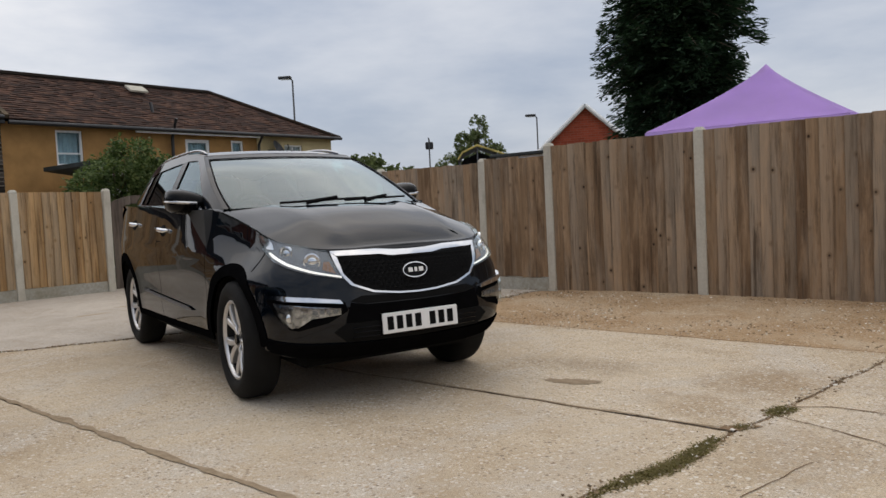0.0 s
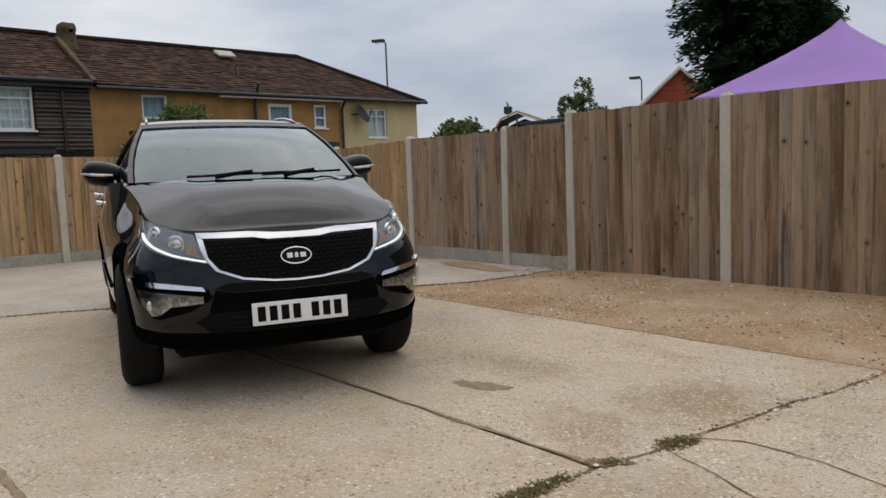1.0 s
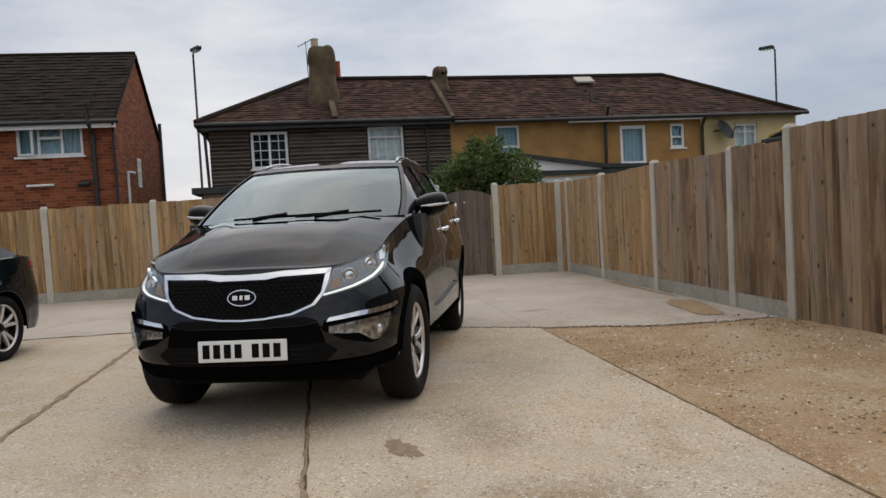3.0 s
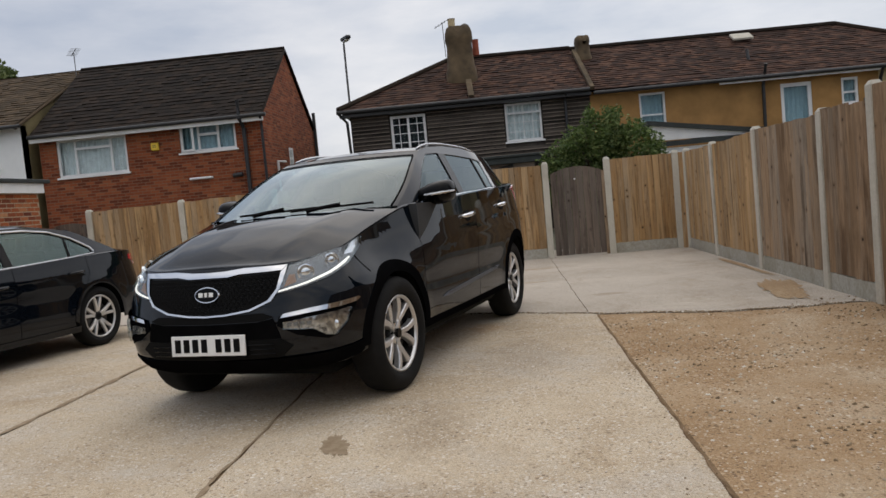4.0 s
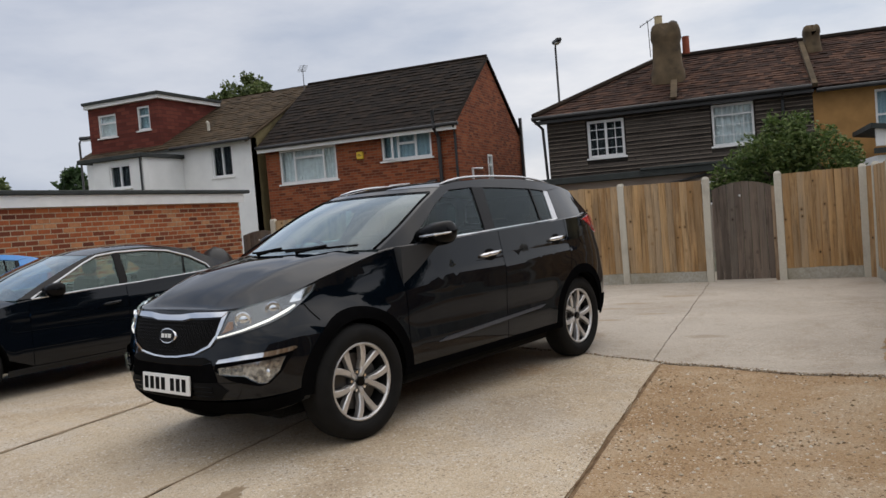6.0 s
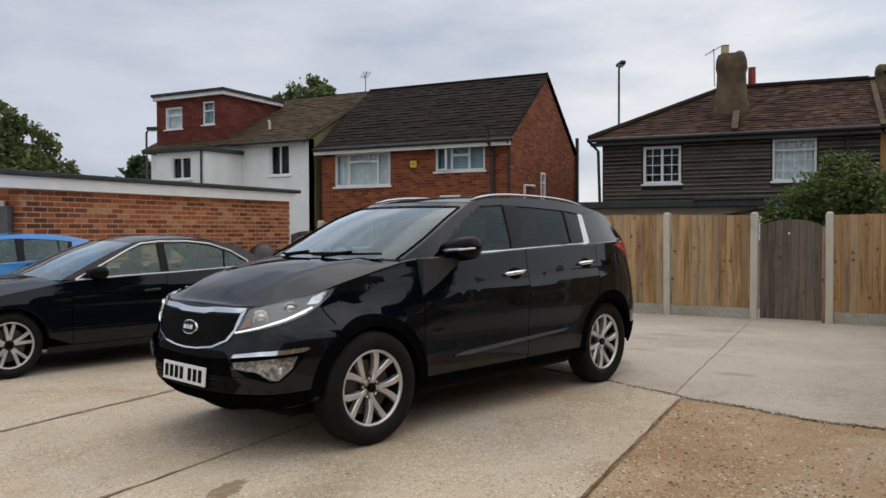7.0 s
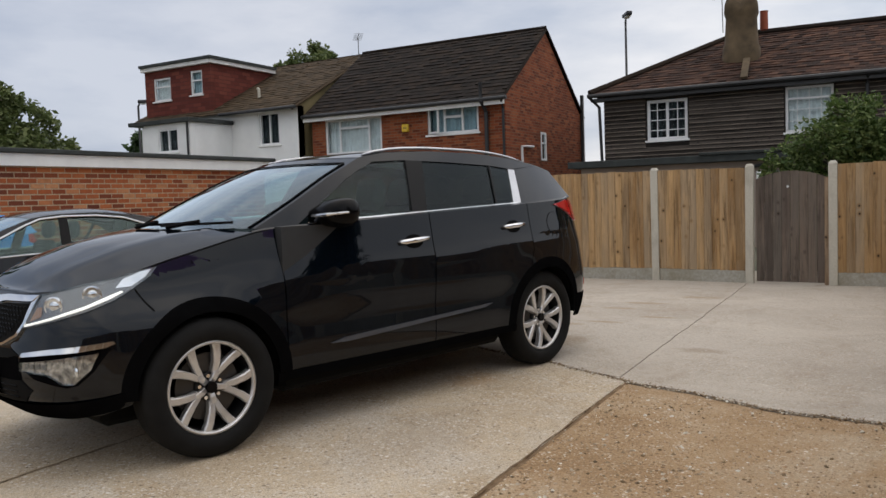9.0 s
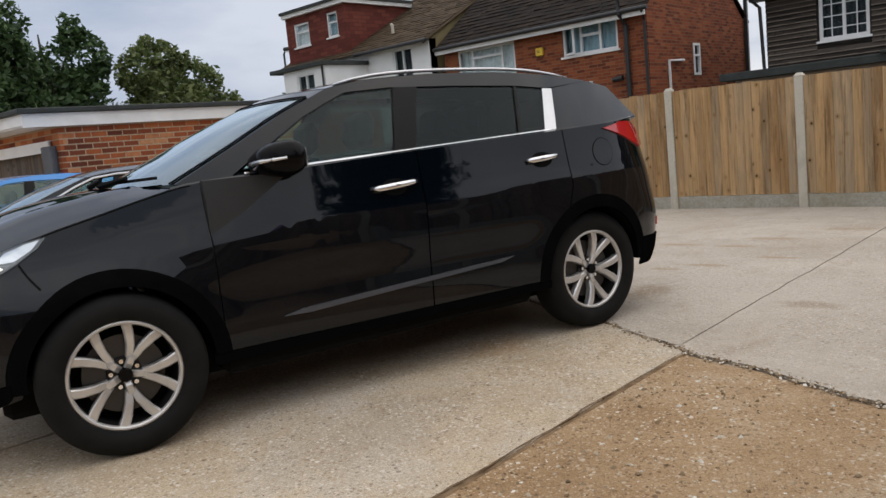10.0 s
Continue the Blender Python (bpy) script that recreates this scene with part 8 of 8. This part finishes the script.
    bmesh.ops.create_uvsphere(bm, u_segments=16, v_segments=8, radius=0.03, matrix=Matrix.Translation((p.x + 0.004, p.y * sgn, z)) @ Matrix.Diagonal((0.3, 0.75, 0.85, 1)))
    part("bulb_lens", bm, M_CHROME, pk, smooth=True)
    fcov = sc.panel("cover", lampf, sc.low, M_LENS, pk, out=0.024, step=0.05, rim=0.018, mirror=mir)
    fcov.visible_shadow = False
    brow = [(Yk(0.442), 0.578), (Yk(0.455), 0.598), (Yk(0.6), 0.620), (Yk(0.71), 0.634), (X(1.80), 0.645), (X(1.785), 0.634), (X(1.825), 0.618), (Yk(0.70), 0.606), (Yk(0.6), 0.596)]
    sc.panel("chrome_brow", brow, sc.low, M_CHROME, pk, "chrome brow strip", out=0.018, step=0.03, rim=0.016, mirror=mir)
    # tail lamp, filler cap, side moulding
    tl = [(X(-1.46), 1.165), (X(-1.66), 1.195), (X(-1.86), 1.19), (X(-1.985), 1.13), (X(-1.99), 1.045), (X(-1.9), 1.03), (X(-1.72), 1.09)]
    sc.panel("tail_lamp", tl, sc.low, M_REDLENS, label="red wrap-round tail lamp", out=0.012, step=0.04, rim=0.014, mirror=mir)
    sc.panel("rear_reflector", [(X(-1.98), 0.52), (X(-1.98), 0.57), (sc.ayr(0.55), 0.57), (sc.ayr(0.55), 0.52)], sc.low, M_REDLENS, out=0.006, step=0.05, mirror=mir)
    # A body-colour bar; its grey paints in the highlight along it.
    md = [(X(0.62), 0.462), (X(0.52), 0.482), (X(0.0), 0.505), (X(-0.6), 0.528), (X(-0.70), 0.530), (X(-0.62), 0.510), (X(0.0), 0.482), (X(0.5), 0.458)]
    sc.panel("side_moulding", [p for p in md], sc.low, M_MOULD, label="body-side moulding", out=0.012, step=0.06, rim=0.012, mirror=mir)
    lower = [(0.0, 0.278), (Yk(0.4), 0.278), (Yk(0.62), 0.292), (X(1.80), 0.325), (X(1.765), 0.345), (X(1.75), 0.40), (X(1.86), 0.385), (Yk(0.66), 0.375), (Yk(0.45), 0.365), (0.0, 0.36)]
    sc.panel("bumper_skirt", lower, sc.low, M_CLAD, label="black plastic bumper skirt", out=0.008, step=0.05, mirror=mir)
    rlow = [(X(-1.735), 0.31), (X(-1.735), 0.48), (X(-1.9), 0.47), (sc.ayr(0.5), 0.47), (sc.ayr(0.0), 0.47), (sc.ayr(0.0), 0.286), (sc.ayr(0.5), 0.29)]
    sc.panel("rear_skirt", rlow, sc.low, M_CLAD, label="black plastic rear skirt", out=0.008, step=0.06, mirror=mir)
    mirror_pod(suv, 0.52, 0.745, 1.165, M_BLACKGLOSS, sgn)
    h1 = door_handle(sc, -0.145, 0.105, 0.998, 0.985, sgn)
    h1.parent = s_fd[0 if sgn > 0 else 1]
    h2 = door_handle(sc, -1.07, -0.85, 1.04, 1.03, sgn)
    h2.parent = s_rd[0 if sgn > 0 else 1]
    # roof rail
    bm = bmesh.new()
    pts = []
    for i in range(15):
        t = i / 14
        x = 0.10 - 1.58 * t
        z = curve([(0.165, 1.502), (-0.05, 1.535), (-0.45, 1.553), (-0.9, 1.545), (-1.3, 1.51), (-1.62, 1.465)])(x)
        p = sc.green(x, z)
        lift = 0.014 * min(1, t * 6, (1 - t) * 6)
        pts.append((x, (p.y - 0.035) * sgn, z + 0.008 + lift))
    tube(bm, pts, [0.007] + [0.010] * 13 + [0.007], 8)
    part("roof_rail", bm, M_SATIN, suv, "silver roof rail", smooth=True)
filler = [(sc.ax(-1.435 + 0.078 * math.cos(t)), 1.03 + 0.078 * math.sin(t)) for t in (2 * math.pi * i / 28 for i in range(28))]
sc.panel("filler_cap", filler, sc.low, M_PAINT, label="round fuel filler flap", out=0.003, step=0.05, rim=0.004)
fring = [(sc.ax(-1.435 + 0.082 * math.cos(t)), 1.03 + 0.082 * math.sin(t)) for t in (2 * math.pi * i / 28 for i in range(28))]
sc.panel("filler_gap", fring, sc.low, M_MATTBLACK, out=0.001, step=0.05, rim=0.0)
# shut lines of the bonnet and the bumper
for sgn in (1, -1):
    bm = bmesh.new()
    pts = []
    for i in range(15):
        x = 1.56 - 0.62 * i / 14
        p = sc.low(sc.ax(x), sc.top(x) - 0.006)
        pts.append((p.x, (p.y + 0.001) * sgn, p.z))
    tube(bm, pts, 0.0035, 6)
    part("bonnet_gap", bm, M_MATTBLACK, suv)
    gap = [(sc.ax(1.672), 0.858), (sc.ax(1.664), 0.862), (sc.ax(1.62), 0.80), (sc.ax(1.585), 0.758), (sc.ax(1.592), 0.752), (sc.ax(1.628), 0.796)]
    sc.panel("bumper_gap", gap, sc.low, M_MATTBLACK, out=0.0015, step=0.05, rim=0.0, mirror=sgn < 0)
# air intakes and plate
sc.panel("intake", full([(0.0, 0.604), (0.34, 0.612), (0.405, 0.588), (0.33, 0.570), (0.0, 0.565)]), nose_fn, M_MATTBLACK, label="dark upper air intake slot", out=0.004, step=0.05)
sc.panel("plate_panel", full([(0.0, 0.562), (0.32, 0.567), (0.40, 0.582), (0.43, 0.50), (0.435, 0.475), (0.0, 0.470)]), nose_fn, M_CLAD, label="black plastic panel behind the plate", out=0.003, step=0.05)
sc.panel("intake", full([(0.0, 0.468), (0.435, 0.473), (0.50, 0.43), (0.43, 0.372), (0.0, 0.362)]), nose_fn, M_MATTBLACK, label="dark lower air intake", out=0.004, step=0.05)
for z in (0.392, 0.418, 0.444):
    band("intake_slat", [fr(y, z) if y >= 0 else (-sc.ay(-y), z) for y in (-0.40, -0.2, 0.0, 0.2, 0.40)], 0.005, M_BLACKGLOSS, suv, push=0.006)
pl = part("number_plate", boxes((-0.006, 0.006, -0.24, 0.24, -0.0555, 0.0555), bevel=0.003), M_PLATE, suv, "white plate with dark bars")
pl.matrix_basis = pose(2.125, 0, 0.452, 0, -4, 0)
part("plate_frame", boxes((-0.012, -0.0062, -0.245, 0.245, -0.064, 0.060)), M_CLAD, pl)
for i in range(7):
    y = -0.195 + i * 0.058 + (0.035 if i > 3 else 0)
    part("bar", boxes((0.0062, 0.0082, y - 0.019, y + 0.019, -0.036, 0.036)), M_MATTBLACK, pl)
part("underbody", boxes((-1.85, 1.78, -0.57, 0.57, 0.205, 0.41), (-0.90, 0.90, -0.74, 0.74, 0.225, 0.405), bevel=0.03), M_MATTBLACK, suv, "dark underbody")
# wipers and scuttle
cow = [[p + Vector((0.0, 0, 0.0)) for p in r] for r in (sc.bonnet_rows()[-1:])][0]
sc.sheet("scuttle", [[p + Vector((0.02, 0, -0.012)) for p in cow], [p + Vector((-0.06, 0, -0.005)) for p in cow], [p + Vector((-0.16, 0, -0.03)) for p in cow]], M_CLAD, "black plastic scuttle under the windscreen")
wr = sc.chord_rows(*SUV["screen"])


def on_screen(u, v):
    i, j = u * (len(wr) - 1), (v + 1) / 2 * (len(wr[0]) - 1)
    i0, j0 = min(int(i), len(wr) - 2), min(int(j), len(wr[0]) - 2)
    return wr[i0][j0].lerp(wr[i0 + 1][j0], i - i0).lerp(wr[i0][j0 + 1].lerp(wr[i0 + 1][j0 + 1], i - i0), j - j0) + Vector((0.015, 0, 0.018))


for v0, v1, u0, u1 in ((-0.55, 0.30, 0.0, 0.03), (0.05, 0.80, 0.0, 0.03)):
    wp = thing("wiper", Matrix(), "", "")
    for key in ("label", "category"):
        if key in wp:
            del wp[key]
    wp.parent = suv
    bm = bmesh.new()
    tube(bm, [on_screen(u0 + 0.012 + (u1 - u0) * t, v0 + (v1 - v0) * t) for t in (i / 10 for i in range(11))], 0.008, 6)
    part("blade", bm, M_MATTBLACK, wp)
    bm = bmesh.new()
    tube(bm, [on_screen(0.0, v1 - 0.75 * (v1 - v0)) + Vector((0.03, 0, 0)), on_screen(0.03, (v0 + v1) / 2 + 0.1) + Vector((0.012, 0, 0.016))], [0.016, 0.010], 6)
    part("arm", bm, M_MATTBLACK, wp)

# -- the dark saloon beside it --
SALOON = dict(
    plan=[(2.25, 0.0), (2.235, 0.3), (2.17, 0.52), (2.05, 0.68), (1.85, 0.80), (1.5, 0.875), (1.0, 0.905), (0.0, 0.915), (-1.0, 0.91), (-1.6, 0.88), (-2.0, 0.82), (-2.25, 0.70), (-2.38, 0.45), (-2.42, 0.0)],
    fy=[(0.15, 0.95), (0.3, 0.985), (0.5, 1.0), (0.68, 1.0), (0.8, 0.992), (0.9, 0.975), (1.0, 0.955), (1.1, 0.94)],
    dxf=[(0.15, -0.08), (0.3, -0.01), (0.45, 0.0), (0.6, -0.03), (0.7, -0.09), (0.9, -0.25)],
    dxr=[(0.15, 0.1), (0.4, 0.0), (0.6, 0.0), (0.8, 0.04), (1.0, 0.06), (1.1, 0.12)],
    top=[(2.25, 0.66), (2.1, 0.68), (1.9, 0.73), (1.5, 0.82), (1.1, 0.885), (0.85, 0.925), (0.4, 0.945), (-0.5, 0.975), (-1.3, 1.0), (-1.8, 1.01), (-2.2, 1.0), (-2.42, 0.98)],
    bonnet=[(0.8, 0.99), (1.2, 0.955), (1.6, 0.90), (1.9, 0.83), (2.1, 0.75), (2.25, 0.66)],
    deck=[(-2.42, 0.98), (-2.3, 1.03), (-1.9, 1.06), (-1.7, 1.06)], ridge=0.006,
    nose=(1.5, 2.1), tail=(-1.7, -2.2), wb=2.82, rw=0.325, arch=0.365, flare=0.014, waist=0.015, crease=0.82,
    green=(0.868, 0.66, 0.95), green_rear=-1.2, cowl=0.90, bow=0.15, doors=(0.80, -0.29, -1.28), bottom=0.18, sill=0.28, clad=M_PAINT_S, trim=0.0, screen_glass=M_SCREEN,
    screen=([(0.90, 0.945), (0.60, 1.08), (0.27, 1.215), (-0.02, 1.315)], [0.17, 0.15, 0.12, 0.09], [0.0, 0.012, 0.02, 0.02]),
    roof=([(-0.02, 1.318), (-0.3, 1.352), (-0.7, 1.358), (-1.05, 1.325), (-1.35, 1.27)], [0.09, 0.04, 0.0, -0.05, -0.09], [0.02, 0.04, 0.05, 0.045, 0.03]),
    back=([(-1.34, 1.272), (-1.6, 1.15), (-1.88, 1.025)], [-0.09, -0.10, -0.10], [0.03, 0.03, 0.02]),
    frames=[
        ("a_pillar", [(0.90, 0.945), (0.60, 1.082), (0.27, 1.217), (-0.02, 1.318), (-0.1, 1.30), (0.08, 1.235), (0.34, 1.12), (0.74, 0.948)], None),
        ("cant_rail", [(-0.02, 1.318), (-0.3, 1.353), (-0.7, 1.359), (-1.05, 1.326), (-1.35, 1.271), (-1.6, 1.15), (-1.25, 1.2), (-1.0, 1.285), (-0.7, 1.32), (-0.39, 1.322), (-0.30, 1.318), (-0.1, 1.30)], None),
        ("b_pillar", [(-0.24, 0.965), (-0.30, 1.318), (-0.39, 1.322), (-0.34, 0.97)], M_BLACKGLOSS),
        ("c_pillar", [(-1.25, 1.2), (-1.6, 1.152), (-1.88, 1.025), (-1.5, 1.005), (-1.45, 1.03), (-1.45, 1.08)], None),
        ("quarter_divider", [(-1.08, 0.99), (-1.17, 1.235), (-1.19, 1.225), (-1.10, 0.99)], M_BLACKGLOSS),
    ],
    panes=[
        ("front_pane", [(0.74, 0.945), (0.34, 1.122), (0.08, 1.237), (-0.1, 1.302), (-0.30, 1.32), (-0.24, 0.965)], M_CLEAR, "f"),
        ("rear_pane", [(-0.34, 0.97), (-0.39, 1.324), (-0.7, 1.322), (-1.0, 1.287), (-1.25, 1.202), (-1.45, 1.08), (-1.45, 1.03), (-1.2, 0.995)], M_CLEAR, "r"),
    ],
    strips=[([(0.76, 0.942), (0.34, 1.124), (0.08, 1.24), (-0.1, 1.305), (-0.34, 1.326), (-0.7, 1.324), (-1.0, 1.290), (-1.25, 1.206), (-1.45, 1.085), (-1.47, 1.04)], 0.011, M_SATIN, "window_trim"), ([(0.76, 0.940), (0.2, 0.962), (-0.4, 0.976), (-1.0, 0.996), (-1.46, 1.02)], 0.010, M_SATIN, "waist_trim")],
    floor=0.32, seats=(-0.1, -0.98), track=0.875, tyre=0.22, rim=0.232, style="twin", steer=0.0,
)
saloon, lc, l_fd, l_rd = build_car("saloon_car", pose(-5.22, 0.13, 0.002, 0, 0, -15.1) @ Matrix.Diagonal((0.865, 0.865, 0.90, 1)), SALOON, "dark grey-black saloon car with chrome window trim, parked", M_PAINT_S)
for sgn in (1, -1):
    mirror_pod(saloon, 0.50, 0.82, 0.995, M_BLACKGLOSS, sgn, 0.9, False)
    h = door_handle(lc, -0.20, 0.02, 0.80, 0.79, sgn, False)
    h.parent = l_fd[0 if sgn > 0 else 1]
    h = door_handle(lc, -1.20, -0.98, 0.845, 0.835, sgn, False)
    h.parent = l_rd[0 if sgn > 0 else 1]
    lc.panel("tail_lamp", [(lc.ax(-2.1), 0.90), (lc.ax(-2.12), 0.955), (lc.ax(-2.3), 0.95), (lc.ayr(0.45), 0.93), (lc.ayr(0.45), 0.83), (lc.ax(-2.3), 0.82)], lc.low, M_REDLENS, label="red wrap-round tail lamp", out=0.01, step=0.05, mirror=sgn < 0)
    hl = lc.panel("headlamp", [(lc.ay(0.42), 0.56), (lc.ay(0.42), 0.65), (lc.ay(0.68), 0.69), (lc.ax(1.72), 0.74), (lc.ax(1.80), 0.66), (lc.ay(0.68), 0.58)], lc.low, M_LAMPCHROME, label="bright angular headlamp", out=0.008, step=0.05, mirror=sgn < 0)

# -- the blue hatchback beyond --
HATCH = dict(SUV)
HATCH["screen_glass"] = M_CLEAR
HATCH["clad"], HATCH["style"], HATCH["strips"] = M_PAINT_B, "twin", []
HATCH["frames"] = [(n, p, M_BLACKGLOSS if n == "c_pillar_strip" else (None if n == "d_pillar" else m_)) for n, p, m_ in SUV["frames"]]
HATCH["panes"] = [(n, p, M_CLEAR, w_) for n, p, m_, w_ in SUV["panes"]]
hatch, hc, h_fd, h_rd = build_car("hatchback_car", pose(-5.22, -2.18, 0.002, 0, 0, 8) @ Matrix.Diagonal((0.80, 0.80, 0.818, 1)), HATCH, "bright blue hatchback car parked by the garage", M_PAINT_B)
for sgn in (1, -1):
    mirror_pod(hatch, 0.69, 0.79, 1.165, M_PAINT_B, sgn, 0.95, False)
    hc.panel("tail_lamp", [(hc.ax(-1.66), 1.09), (hc.ax(-1.70), 1.195), (hc.ax(-1.9), 1.20), (hc.ax(-2.0), 1.10), (hc.ax(-1.98), 1.0)], hc.low, M_REDLENS, label="red tail lamp", out=0.01, step=0.05, mirror=sgn < 0)
